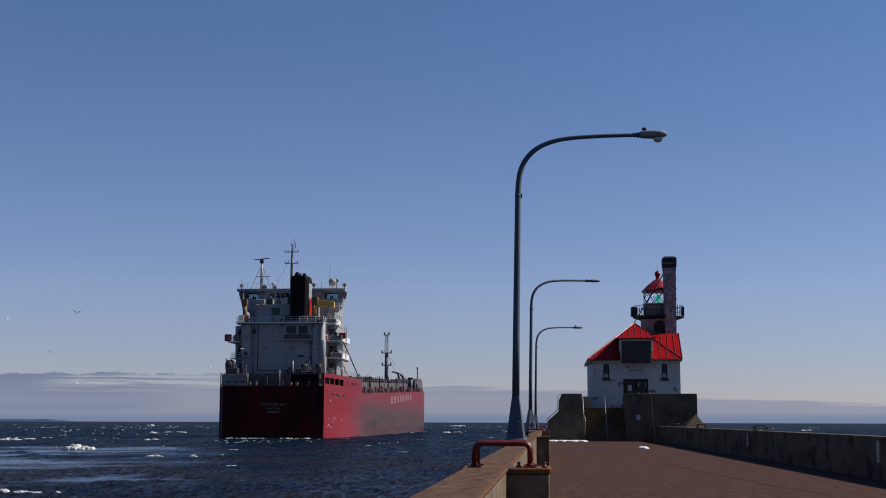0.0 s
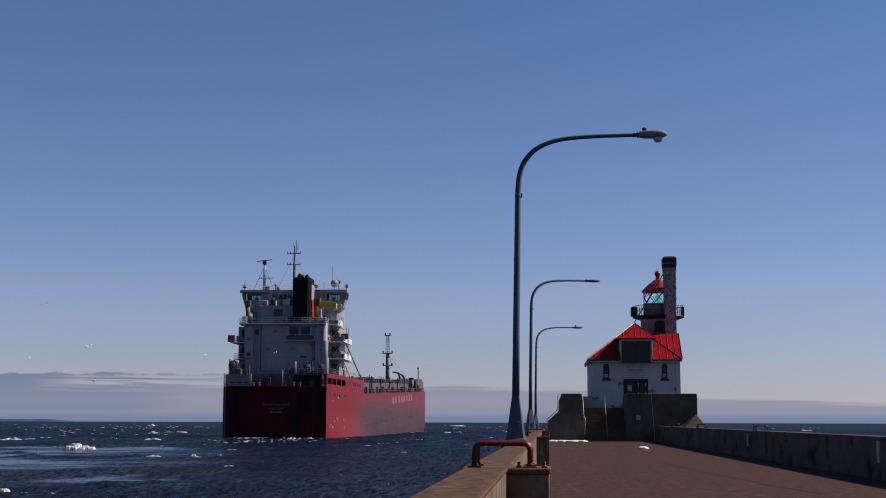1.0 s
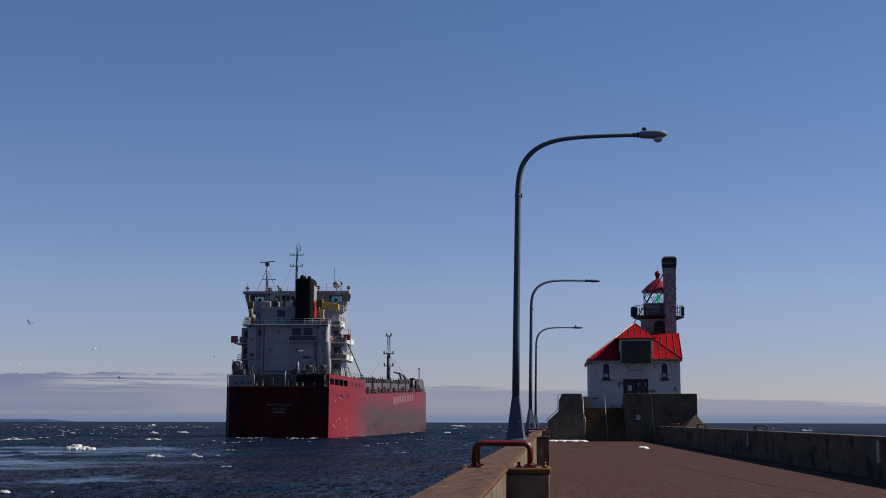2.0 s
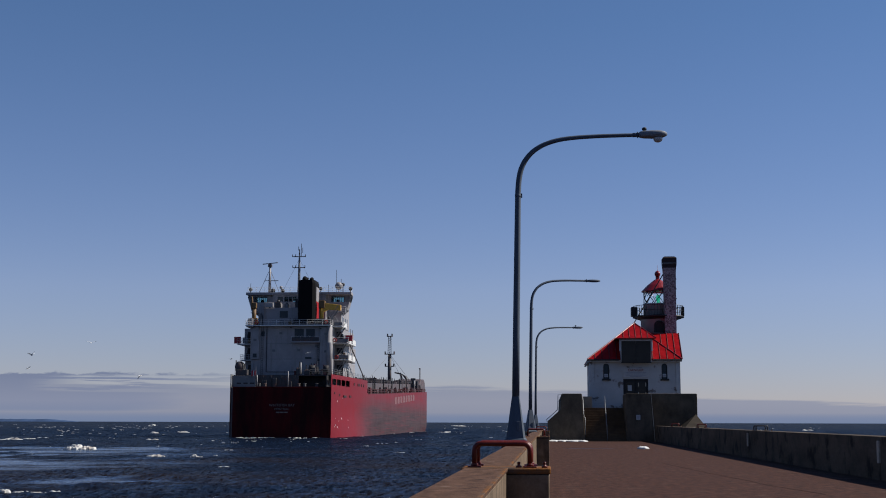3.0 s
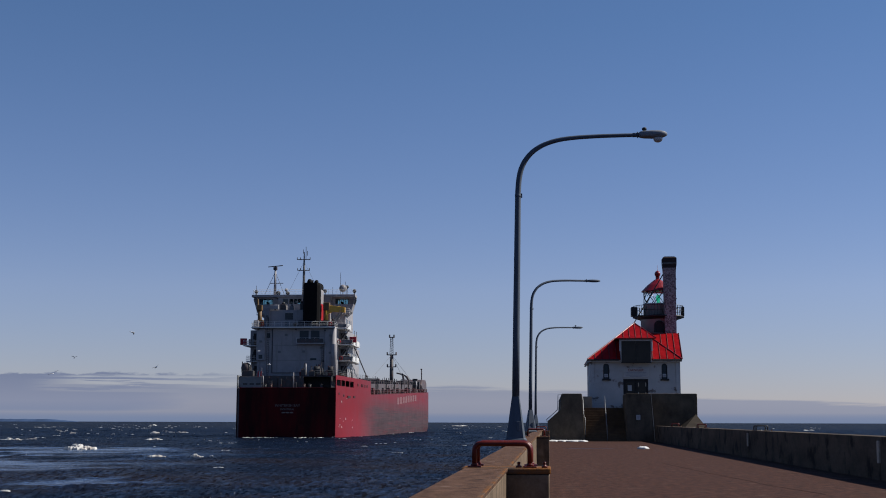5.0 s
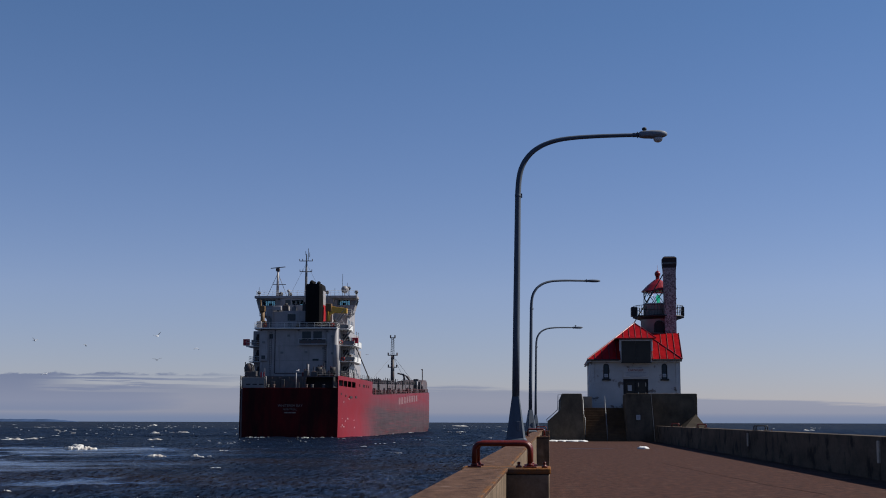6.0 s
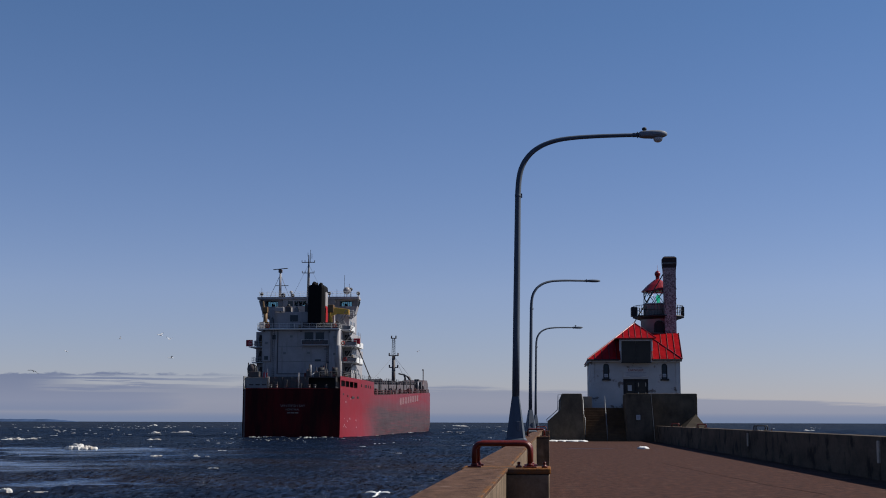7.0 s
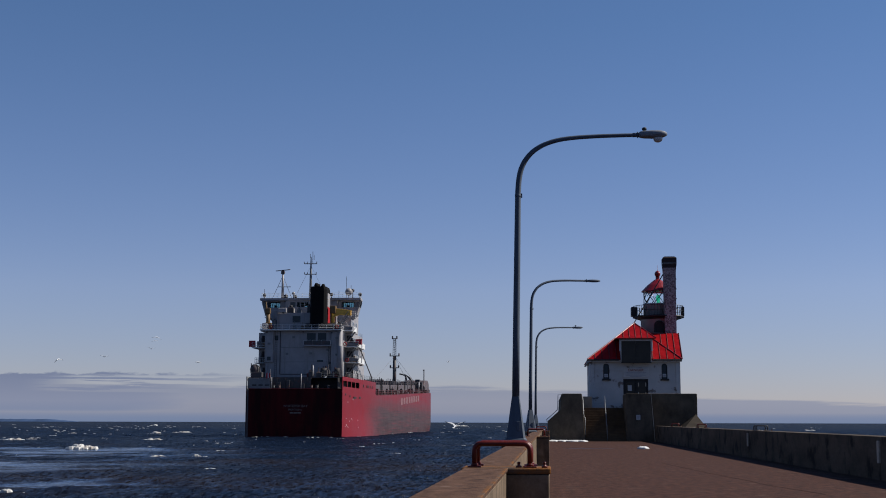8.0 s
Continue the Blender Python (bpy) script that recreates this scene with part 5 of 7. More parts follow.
    for s in (1, -1):
        bm = B()
        box(bm, s * 9.0 - 0.1, s * 9.0 + 0.1, 6.25, 40.0, 9.79, 12.2)
        part("bulkhead", bm, M_SHIPDARK, g)
    bm = B()
    box(bm, 8.85, 9.05, 0.8, 5.95, 9.79, 12.2)
    part("bulkhead", bm, M_SHIPDARK, g)
    bm = B()
    box(bm, -9.95, -5.2, 0.5, 0.7, 9.83, 12.1, 0.04)
    part("bulwark", bm, M_SHIPPALE, g, "grey-white bulwark plating")
    for k in range(3):
        bm = B()
        box(bm, -9.0 + 1.35 * k, -8.1 + 1.35 * k, 0.46, 0.5, 10.5, 10.75, 0.02)
        part("bulwark_port", bm, M_SHIPDARK, g)
    bm = B()
    box(bm, -9.4, 3.0, 3.0, 3.2, 9.79, 12.2)
    part("bulkhead", bm, M_SHIPGREY, g)
    for x in (-4.2, -2.6, -0.6, 0.6, 2.2):
        bm = B()
        box(bm, x - 0.12, x + 0.12, 2.9, 3.0, 9.8, 12.2, 0.03)
        part("stiffener", bm, M_SHIPGREY, g)
    for x, w, h in ((-3.9, 0.9, 1.5), (-1.8, 0.7, 1.9), (1.2, 0.9, 1.2)):
        bm = B()
        box(bm, x - w / 2, x + w / 2, 2.5, 2.95, 9.8, 9.8 + h, 0.05)
        part("locker", bm, M_SHIPGREY, g)
    for x in (-4.6, -3.4, 3.4, 4.6, 7.0):
        bm = B()
        tube(bm, [(x, 1.2, 9.79), (x, 1.2, 10.5)], 0.28, 10)
        lathe(bm, [(0.36, 10.5), (0.36, 10.62), (0.2, 10.66)], x, 1.2, 10)
        part("bollard", bm, M_SHIPGREY, g, "dark mooring bollard")
    for x, h in ((1.35, 13.0), (-4.9, 12.3)):
        bm = B()
        tube(bm, [(x, 0.6, 9.79), (x, 0.6, h)], 0.09, 8)
        part("stanchion", bm, M_SHIPWHITE, g, "white stanchion")
    # raised poop deck
    bm = B()
    outline = [(half_beam(y) - 0.14, y) for y in (3.2, 9, 14, 20, 27, 34, 40.4)]
    prism(bm, outline + [(-x, y) for x, y in outline[::-1]], 12.21, 12.38, "z")
    part("poop_deck", bm, M_SHIPGREY, g, "grey poop deck")
    path = [(5.2, 3.3, 12.38)] + [(half_beam(y) - 0.2, y, 12.38) for y in (3.3, 9, 14, 20, 27, 34, 40.2)]
    railing("guard_rail", path, g, M_SHIPPALE, gap=2.2)
    path = [(-half_beam(y) + 0.2, y, 12.38) for y in (4.0, 14, 27, 40.2)]
    railing("guard_rail", path, g, M_SHIPPALE, gap=2.2)

    # deckhouse
    def house(name, x0, x1, y0, y1, z0, z1, material=M_SHIPWHITE, bev=0.12, label=""):
        bm = B()
        box(bm, x0, x1, y0, y1, z0, z1, bev)
        return part(name, bm, material, g, label)

    house("deckhouse", -8.35, 8.45, 10.0, 34.0, 12.39, 22.6, label="tall white steel deckhouse")
    house("side_trunk", -8.45, -6.6, 9.55, 12.0, 15.8, 22.5, label="white ventilation trunk")
    house("stair_trunk", 6.05, 8.6, 9.5, 13.0, 12.39, 22.5, label="white stair trunk")
    bm = B()
    box(bm, -5.2, -5.02, 9.9, 10.06, 13.2, 22.5)
    part("downpipe", bm, M_SHIPGREY, g, "dark vertical cable trunk")
    bm = B()
    box(bm, -5.0, 2.5, 9.93, 10.02, 13.15, 13.3)
    part("skirt_line", bm, M_SHIPGREY, g)
    # recessed balcony with windows
    for a, b in ((0.7, 2.6), (3.1, 4.9)):
        bm = B()
        box(bm, a, b, 9.93, 10.05, 20.3, 22.1, 0.02)
        part("window", bm, M_WINDOW, g, "dark cabin window")
    bm = B()
    box(bm, 0.2, 6.1, 8.7, 10.1, 19.2, 19.45, 0.04)
    part("balcony", bm, M_SHIPWHITE, g, "white steel balcony")
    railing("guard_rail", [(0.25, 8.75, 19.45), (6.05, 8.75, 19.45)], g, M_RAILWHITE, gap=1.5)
    bm = B()
    box(bm, 0.3, 6.0, 8.72, 8.78, 19.5, 20.3)
    part("balcony_screen", bm, M_SHIPGREY, g, "grey canvas screen")
    for x0, x1, z0, z1 in ((-6.35, -5.6, 20.6, 21.6), (3.0, 4.3, 15.9, 16.3), (5.6, 6.5, 15.5, 15.8), (-7.9, -7.1, 16.2, 17.0)):
        bm = B()
        box(bm, x0, x1, 9.5 if x0 < -6.6 else 9.94, 10.06, z0, z1, 0.02)
        part("window", bm, M_WINDOW, g)
    # side balconies, tier on tier, with rails; white brightened for their sunlit edges
    for s, tiers in ((1, ((22.7, 10.6, 10.5, 17.0), (19.3, 11.8, 11.0, 22.0), (15.9, 11.7, 12.0, 22.0))), (-1, ((22.7, 9.6, 10.3, 18.0), (19.2, 11.9, 12.0, 20.0), (15.9, 11.4, 13.0, 20.0)))):
        for z, x, y, ye in tiers:
            bm = B()
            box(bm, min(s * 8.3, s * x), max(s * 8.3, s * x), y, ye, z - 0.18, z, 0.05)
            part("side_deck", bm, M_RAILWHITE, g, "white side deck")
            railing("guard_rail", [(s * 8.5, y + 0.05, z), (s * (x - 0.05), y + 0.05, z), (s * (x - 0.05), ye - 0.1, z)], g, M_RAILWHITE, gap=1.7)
    for s in (1, -1):
        for z0, z1, x, y in ((12.39, 15.7, 10.2, 15.0), (15.9, 19.1, 10.3, 14.5), (19.3, 22.5, 9.8, 14.0)):
            x = x if s > 0 else 10.75
            house("side_house", min(s * 8.46, s * x), max(s * 8.46, s * x), y, 32.0, z0, z1, bev=0.08, label="white side cabin block")
            # dark panel painted for the shade of doorway and overhang
            bm = B()
            box(bm, s * 9.4 - 0.62, s * 9.4 + 0.62, y - 0.06, y + 0.04, z0 + 0.15, z0 + 2.5, 0.03)
            part("door", bm, M_SHIPDARK, g, "dark panel for shade in a doorway")
    bm = B()
    lathe(bm, [(0.60, 12.39), (0.60, 19.2), (0.58, 19.25), (0.45, 19.27), (0.45, 22.6)], 8.1, 9.4, 20)
    part("stair_tower", bm, M_SHIPWHITE, g, "rounded white stair tower")
    for z0, x0, y0 in ((12.39, 9.0, 12.2), (15.95, 9.0, 12.2), (19.35, 8.9, 11.2), (22.87, 7.6, 9.6)):
        bm = B()
        for dy in (0.0, 0.7):
            tube(bm, [(x0, y0 + dy, z0), (x0 + 2.1, y0 + dy, z0 + 3.1)], 0.07, 4)
            tube(bm, [(x0, y0 + dy, z0 + 0.95), (x0 + 2.1, y0 + dy, z0 + 4.0)], 0.035, 4)
        for k in range(9):
            box(bm, x0 + 0.21 * k, x0 + 0.21 * k + 0.24, y0 + 0.02, y0 + 0.68, z0 + 0.31 * (k + 1) - 0.03, z0 + 0.31 * (k + 1))
        part("stair_flight", bm, M_SHIPPALE, g, "steep outside ladder stair")
    for z0, x0, x1, y in ((16.0, 8.9, 11.6, 12.02), (19.35, 9.4, 11.7, 11.02), (22.75, 8.7, 10.5, 10.52)):
        bm = B()
        box(bm, x0, x1, y, y + 0.05, z0 + 0.08, z0 + 0.75)
        part("weather_cloth", bm, M_SHIPPALE, g, "pale canvas weather screen on the rail")
    rc = random.Random(31)
    for k in range(46):
        zl = rc.choice((12.39, 12.39, 15.9, 19.3, 22.87))
        sd = rc.choice((1, 1, -1))
        x = sd * rc.uniform(8.9, 10.9 if zl > 13 else 9.6)
        y = rc.uniform(12.2, 14.0)
        if zl > 22:
            x, y = rc.uniform(-8.6, 8.0), rc.uniform(9.6, 11.4)
        w, h = rc.uniform(0.25, 0.8), rc.uniform(0.4, 1.5)
        bm = B()
        box(bm, x - w / 2, x + w / 2, y, y + 0.5, zl, zl + h, 0.05)
        if k % 3 == 0:
            tube(bm, [(x, y + 0.2, zl + h - 0.02), (x, y + 0.2, zl + h + 0.7)], 0.05, 5)
        part("deck_box", bm, (M_SHIPDARK, M_SHIPGREY, M_SHIPPALE, M_BROWN)[k % 4], g, "small deck locker or vent")
    # plated bulwarks along the outer edges of the starboard side decks, added for sunlit bright spots
    for z0, x, ya, yb in ((15.9, 11.62, 13.2, 16.4), (15.9, 11.62, 18.0, 21.8), (19.3, 11.72, 12.6, 15.0), (19.3, 11.72, 17.4, 21.6), (22.7, 10.52, 12.4, 16.6)):
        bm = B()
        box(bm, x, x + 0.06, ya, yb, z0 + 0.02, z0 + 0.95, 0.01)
        part("bulwark", bm, M_RAILWHITE, g, "white bulwark plate, brightened as sunlit")
    for y, z, w, h in ((18.6, 23.4, 0.8, 1.9), (20.6, 24.4, 0.9, 0.8), (23.0, 24.4, 0.9, 0.8), (25.5, 23.4, 0.8, 1.9)):
        bm = B()
        box(bm, 9.19, 9.24, y, y + w, z, z + h, 0.01)
        part("port_light", bm, M_WINDOW, g, "dark window in the side of the house")
    for z0, xo in ((16.9, 10.31), (20.4, 9.81), (13.6, 10.21)):
        for y in (16.0, 18.8, 21.6, 25.0):
            bm = B()
            box(bm, xo - 0.02, xo + 0.04, y, y + 1.0, z0, z0 + 1.0, 0.01)
            part("port_light", bm, M_WINDOW, g)
    # deck seams, vents, ladders, lifebuoys and lamps on the after face
    for z in (15.85, 19.0):
        bm = B()
        box(bm, -4.95, 0.1 if z > 18 else 6.0, 9.955, 10.02, z, z + 0.07)
        part("deck_seam", bm, M_SHIPPALE, g, "grimy weld seam")
    for x, z in ((-3.6, 17.4), (-2.2, 21.0), (5.3, 18.3), (-7.5, 19.6), (7.3, 20.8), (7.3, 17.2), (1.6, 17.5)):
        bm = B()
        box(bm, x - 0.3, x + 0.3, 9.42 if abs(x) > 6.05 else 9.9, 10.02, z, z + 0.45, 0.03)
        part("vent_louvre", bm, M_SHIPPALE, g, "small grey vent louvre")
    for x, z0, z1 in ((5.7, 12.4, 19.2), (-6.0, 12.4, 22.6)):
        bm = B()
        for dx in (-0.2, 0.2):
            tube(bm, [(x + dx, 9.7, z0), (x + dx, 9.7, z1)], 0.035, 4)
        for k in range(int((z1 - z0) / 0.45)):
            tube(bm, [(x - 0.2, 9.7, z0 + 0.45 * k), (x + 0.2, 9.7, z0 + 0.45 * k)], 0.025, 4)
        part("ladder", bm, M_SHIPGREY, g, "steel rung ladder")
    for x, y, z in ((-7.0, 8.6, 23.4), (7.4, 8.6, 23.4), (9.0, 10.4, 19.8), (9.2, 11.9, 16.4)):
        bm = B()
        tube(bm, [(x + 0.33 * math.cos(2 * math.pi * k / 12), y, z + 0.33 * math.sin(2 * math.pi * k / 12)) for k in range(13)], 0.09, 6)
        part("lifebuoy", bm, M_FUNRED, g, "red lifebuoy on the rail")
    for x, z in ((-8.0, 22.2), (0.0, 22.2), (6.2, 22.0), (-4.5, 26.4)):
        bm = B()
        tube(bm, [(x, 9.9, z), (x, 9.4, z + 0.15)], 0.05, 4)
        box(bm, x - 0.18, x + 0.18, 9.2, 9.45, z, z + 0.25, 0.03)
        part("floodlight", bm, M_SHIPGREY, g, "dark deck floodlight")
    for k, (x, y, z, w, d, h) in enumerate(((-3.6, 13.0, 26.72, 1.2, 1.0, 1.3), (-1.8, 13.2, 26.72, 0.9, 0.9, 0.9), (0.4, 13.2, 26.72, 0.7, 0.7, 1.6), (5.4, 15.4, 27.2, 0.8, 0.8, 0.9), (7.2, 13.0, 22.86, 0.9, 0.9, 1.6), (-7.2, 13.0, 22.86, 0.8, 0.9, 2.4), (9.3, 13.6, 12.39, 0.7, 0.9, 1.4), (10.3, 20.0, 12.39, 0.6, 1.0, 1.2))):
        bm = B()
        box(bm, x - w / 2, x + w / 2, y, y + d, z, z + h, 0.08)
        tube(bm, [(x, y + d / 2, z + h), (x, y + d / 2, z + h + 0.4)], w * 0.28, 8)
        part("ventilator", bm, M_SHIPPALE if k % 2 else M_SHIPGREY, g, "mushroom-topped ventilator")
    for s in (1, -1):
        for z in (16.0, 19.4):
            for y in (17.0, 20.0):
                bm = B()
                tube(bm, [(s * 11.3, y, z), (s * 11.3, y, z + 3.1)], 0.07, 5)
                part("deck_pillar", bm, M_SHIPWHITE, g, "white deck pillar")
        for z0, y in ((13.6, 15.0), (17.1, 14.5), (20.5, 14.0)):
            bm = B()
            box(bm, s * 9.95 - 0.2, s * 9.95 + 0.2, y - 0.05, y + 0.03, z0, z0 + 0.8, 0.02)
            part("window", bm, M_WINDOW, g)
    # navigation light screens
    for s, x0, x1 in ((1, 11.0, 12.4), (-1, -12.7, -11.3)):
        bm = B()
        box(bm, x0, x1, 11.9 if s > 0 else 12.9, 12.3 if s > 0 else 13.3, 19.7 if s > 0 else 19.3, 20.9 if s > 0 else 20.7, 0.05)
        part("light_screen", bm, M_SHIPRED, g, "dark red light screen board")
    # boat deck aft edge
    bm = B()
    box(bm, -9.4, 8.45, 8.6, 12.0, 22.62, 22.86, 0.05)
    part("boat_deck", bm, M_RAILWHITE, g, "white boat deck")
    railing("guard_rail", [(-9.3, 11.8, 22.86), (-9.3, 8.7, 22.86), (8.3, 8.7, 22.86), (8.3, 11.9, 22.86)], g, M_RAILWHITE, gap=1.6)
    bm = B()
    prism(bm, [(0.3, 22.87), (8.2, 22.87), (8.2, 23.3), (0.3, 23.3)], 8.78, 8.84, "y")
    part("spray_screen", bm, M_SHIPGREY, g, "grey screen along the rail")
    house("upper_house", -6.3, 1.3, 12.0, 30.0, 22.87, 26.7, label="white upper deckhouse")
    house("upper_house", -8.7, 9.2, 17.6, 29.0, 22.87, 27.70)
    house("upper_house", 1.32, 6.3, 15.0, 30.0, 22.87, 27.2)
    bm = B()
    box(bm, -2.9, -1.2, 11.93, 12.05, 24.6, 26.0, 0.03)
    part("window", bm, M_WINDOW, g)
    house("vent_box", -6.1, -4.2, 11.2, 12.0, 26.72, 27.7, M_SHIPWHITE)
    house("vent_box", -5.6, -3.0, 13.2, 15.0, 26.72, 27.9, M_SHIPWHITE)
    house("locker", -9.1, -8.0, 9.4, 10.6, 22.87, 24.3, M_SHIPWHITE)
    # bridge: wheelhouse with a see-through window band, wings flaring out to their ends
    bm = B()
    prism(bm, [(-5.6, 26.72), (6.0, 26.72), (6.0, 28.46), (-5.6, 28.46)], 17.2, 27.0, "y", 0.08)
    part("wheelhouse", bm, M_SHIPWHITE, g, "white wheelhouse")
    for y in (17.3, 26.9):
        bm = B()
        box(bm, -5.6, 6.0, y - 0.1, y + 0.1, 29.52, 29.89)
        part("window_head", bm, M_SHIPWHITE, g)
        for x0, x1 in ((-5.6, -4.5), (-3.35, -3.05), (-2.25, -2.10), (-1.35, -1.2), (-0.45, 6.0)):
            bm = B()
            box(bm, x0, x1, y - 0.08, y + 0.08, 28.462, 29.518)
            part("mullion", bm, M_SHIPWHITE, g)
        for x0, x1 in ((-4.5, -3.35), (-3.05, -2.25), (-2.10, -1.35), (-1.2, -0.45)):
            bm = B()
            box(bm, x0, x1, y - 0.02, y + 0.02, 28.47, 29.51)
            part("bridge_window", bm, M_WINDOW if x0 < -4 else M_TINT, g, "tinted bridge window")
    for s in (1, -1):
        bm = B()
        prism(bm, [(s * 5.62, 25.2) if s < 0 else (s * 6.02, 25.2), (s * 8.6, 25.2), (s * 10.35, 26.7), (s * 10.85, 28.42), (s * (5.62 if s < 0 else 6.02), 28.42)], 18.1, 20.9, "y", 0.05)
        part("bridge_wing", bm, M_SHIPWHITE, g, "white bridge wing tapering in below")
        for y in (18.2, 20.8):
            for x0, x1, m2 in ((5.65 if s < 0 else 6.05, 6.9, M_SHIPWHITE), (6.9, 7.0, M_SHIPDARK), (7.78, 7.86, M_SHIPDARK), (8.66, 8.74, M_SHIPDARK), (9.62, 9.74, M_SHIPDARK)):
                bm = B()
                box(bm, min(s * x0, s * x1), max(s * x0, s * x1), y - 0.08, y + 0.08, 28.424, 29.62)
                part("mullion", bm, m2, g, "window post")
            for a, b2 in ((7.0, 7.78), (7.86, 8.66), (8.74, 9.62)):
                bm = B()
                box(bm, min(s * a, s * b2), max(s * a, s * b2), y - 0.02, y + 0.02, 28.43, 29.60)
                part("bridge_window", bm, M_TINT, g, "tinted bridge window")
            bm = B()
            box(bm, min(s * 6.05, s * 11.1), max(s * 6.05, s * 11.1), y - 0.10, y + 0.10, 29.622, 29.89)
            part("window_head", bm, M_SHIPWHITE, g)
            bm = B()
            prism(bm, [(s * 9.745, 28.424), (s * 10.85, 28.424), (s * 11.2, 29.62), (s * 9.745, 29.62)], y - 0.09, y + 0.09, "y")
            part("wing_post", bm, M_SHIPPALE, g, "grey raked wing corner")
        bm = B()
        box(bm, min(s * 7.9, s * 8.5), max(s * 7.9, s * 8.5), 18.9, 19.7, 28.424, 29.0, 0.05)
        part("wing_console", bm, M_SHIPDARK, g, "dark wing console")
        bm = B()
        box(bm, min(s * 8.6, s * 10.2), max(s * 8.6, s * 10.2), 17.0, 18.05, 26.0, 26.15, 0.03)
        part("wing_platform", bm, M_SHIPWHITE, g)
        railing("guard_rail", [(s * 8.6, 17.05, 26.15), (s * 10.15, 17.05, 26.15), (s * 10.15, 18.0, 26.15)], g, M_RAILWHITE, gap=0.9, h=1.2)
    bm = B()
    prism(bm, [(-11.35, 17.0), (11.35, 17.0), (11.2, 21.2), (6.4, 21.4), (6.4, 27.4), (-6.4, 27.4), (-6.4, 21.4), (-11.2, 21.2)], 29.9, 30.46, "z", 0.06)
    part("bridge_roof", bm, M_SHIPWHITE, g, "white bridge roof")
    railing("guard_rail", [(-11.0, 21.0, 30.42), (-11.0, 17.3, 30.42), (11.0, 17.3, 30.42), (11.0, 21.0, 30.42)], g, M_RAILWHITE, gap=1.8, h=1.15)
    # funnel
    bm = B()
    rings = []
    for z, e in ((22.87, 0.0), (31.6, 0.0), (32.2, 0.12)):
        x0, x1, y0, y1, c = 1.42 + e, 4.95 - e, 8.9 + e, 14.6 - e, 0.5
        rings.append([(x0 + c, y0, z), (x1 - c, y0, z), (x1, y0 + c, z), (x1, y1 - c, z), (x1 - c, y1, z), (x0 + c, y1, z), (x0, y1 - c, z), (x0, y0 + c, z)])
    vs = loft(bm, rings)
    bm.faces.new(vs[0][::-1])
    bm.faces.new(vs[-1])
    fn = part("funnel", bm, M_FUNNEL, g, "black rectangular funnel")
    for x, y, r, h in ((2.5, 10.6, 0.52, 0.75), (3.85, 11.2, 0.45, 0.6), (2.6, 13.0, 0.3, 0.9)):
        bm = B()
        tube(bm, [(x, y, 32.1), (x, y, 32.1 + h * 0.6), (x + 0.05, y + 0.25, 32.1 + h)], [r, r, r * 0.85], 12)
        part("exhaust_pipe", bm, M_FUNNEL, fn, "black exhaust pipe")
    for z0, z1, m in ((24.3, 27.9, M_FUNRED), (27.902, 30.9, M_SHIPWHITE)):
        bm = B()
        box(bm, 4.952, 4.985, 10.8, 14.0, z0, z1)
        part("funnel_emblem", bm, m, fn, "painted funnel band")
    house("funnel_casing", 0.4, 6.9, 9.3, 14.8, 22.87, 24.2, M_SHIPDARK, label="dark casing at the funnel foot")
    # stores crane, starboard, and davit, port
    cr = empty("stores_crane")
    cr.parent = g
    bm = B()
    tube(bm, [(6.1, 11.2, 22.87), (6.1, 11.2, 27.6)], 0.42, 10)
    part("crane_post", bm, M_YELLOW, cr, "yellow crane post")
    bm = B()
    box(bm, 5.5, 6.8, 10.5, 11.9, 26.4, 28.1, 0.1)
    part("crane_cab", bm, M_BROWN, cr, "weathered crane winch housing")
    bm = B()
    prism(bm, [(6.3, 25.6), (6.3, 27.5), (7.2, 27.5), (10.1, 27.1), (10.1, 26.0), (7.4, 26.15)], 10.8, 11.7, "y", 0.05)
    part("crane_jib", bm, M_YELLOW, cr, "yellow crane jib")
    bm = B()
    tube(bm, [(7.5, 11.2, 26.3), (9.0, 11.2, 24.6), (9.6, 11.2, 23.6)], 0.05, 5)
    tube(bm, [(7.3, 11.2, 26.3), (8.6, 11.2, 23.2)], 0.05, 5)
    part("crane_wire", bm, M_SHIPWHITE, cr)
    dv = empty("davit")
    dv.parent = g
    bm = B()
    tube(bm, [(-8.0, 10.4, 22.87), (-8.0, 10.4, 26.6)], [0.5, 0.42], 8)
    tube(bm, [(-8.35, 10.4, 26.2), (-8.55, 10.4, 28.9)], [0.30, 0.18], 6)
    box(bm, -8.6, -7.5, 9.9, 10.9, 26.4, 27.6, 0.08)
    part("davit_post", bm, M_BROWN, dv, "brown-yellow davit post")
    bm = B()
    box(bm, -8.7, -7.2, 9.8, 11.0, 22.87, 24.4, 0.1)
    part("davit_base", bm, M_BROWN, dv, "weathered davit winch")
    # rescue boat and winch at the port quarter
    bm = B()
    lathe(bm, [(0.55, 13.0), (0.95, 13.4), (1.05, 14.2), (0.85, 14.9), (0.4, 15.2)], -9.7, 6.0, 14)
    part("winch_drum", bm, M_SHIPGREY, g, "dark mooring winch")
    house("winch_bed", -10.2, -7.9, 4.6, 8.0, 12.39, 13.5, M_SHIPGREY, 0.08)
    bm = B()
    tube(bm, [(-10.3, 5.4, 12.39), (-10.35, 5.4, 15.4)], 0.12, 6)
    tube(bm, [(-8.4, 5.4, 13.4), (-8.6, 5.4, 14.6), (-9.4, 5.4, 15.2)], 0.12, 6)
    part("winch_frame", bm, M_SHIPGREY, g)
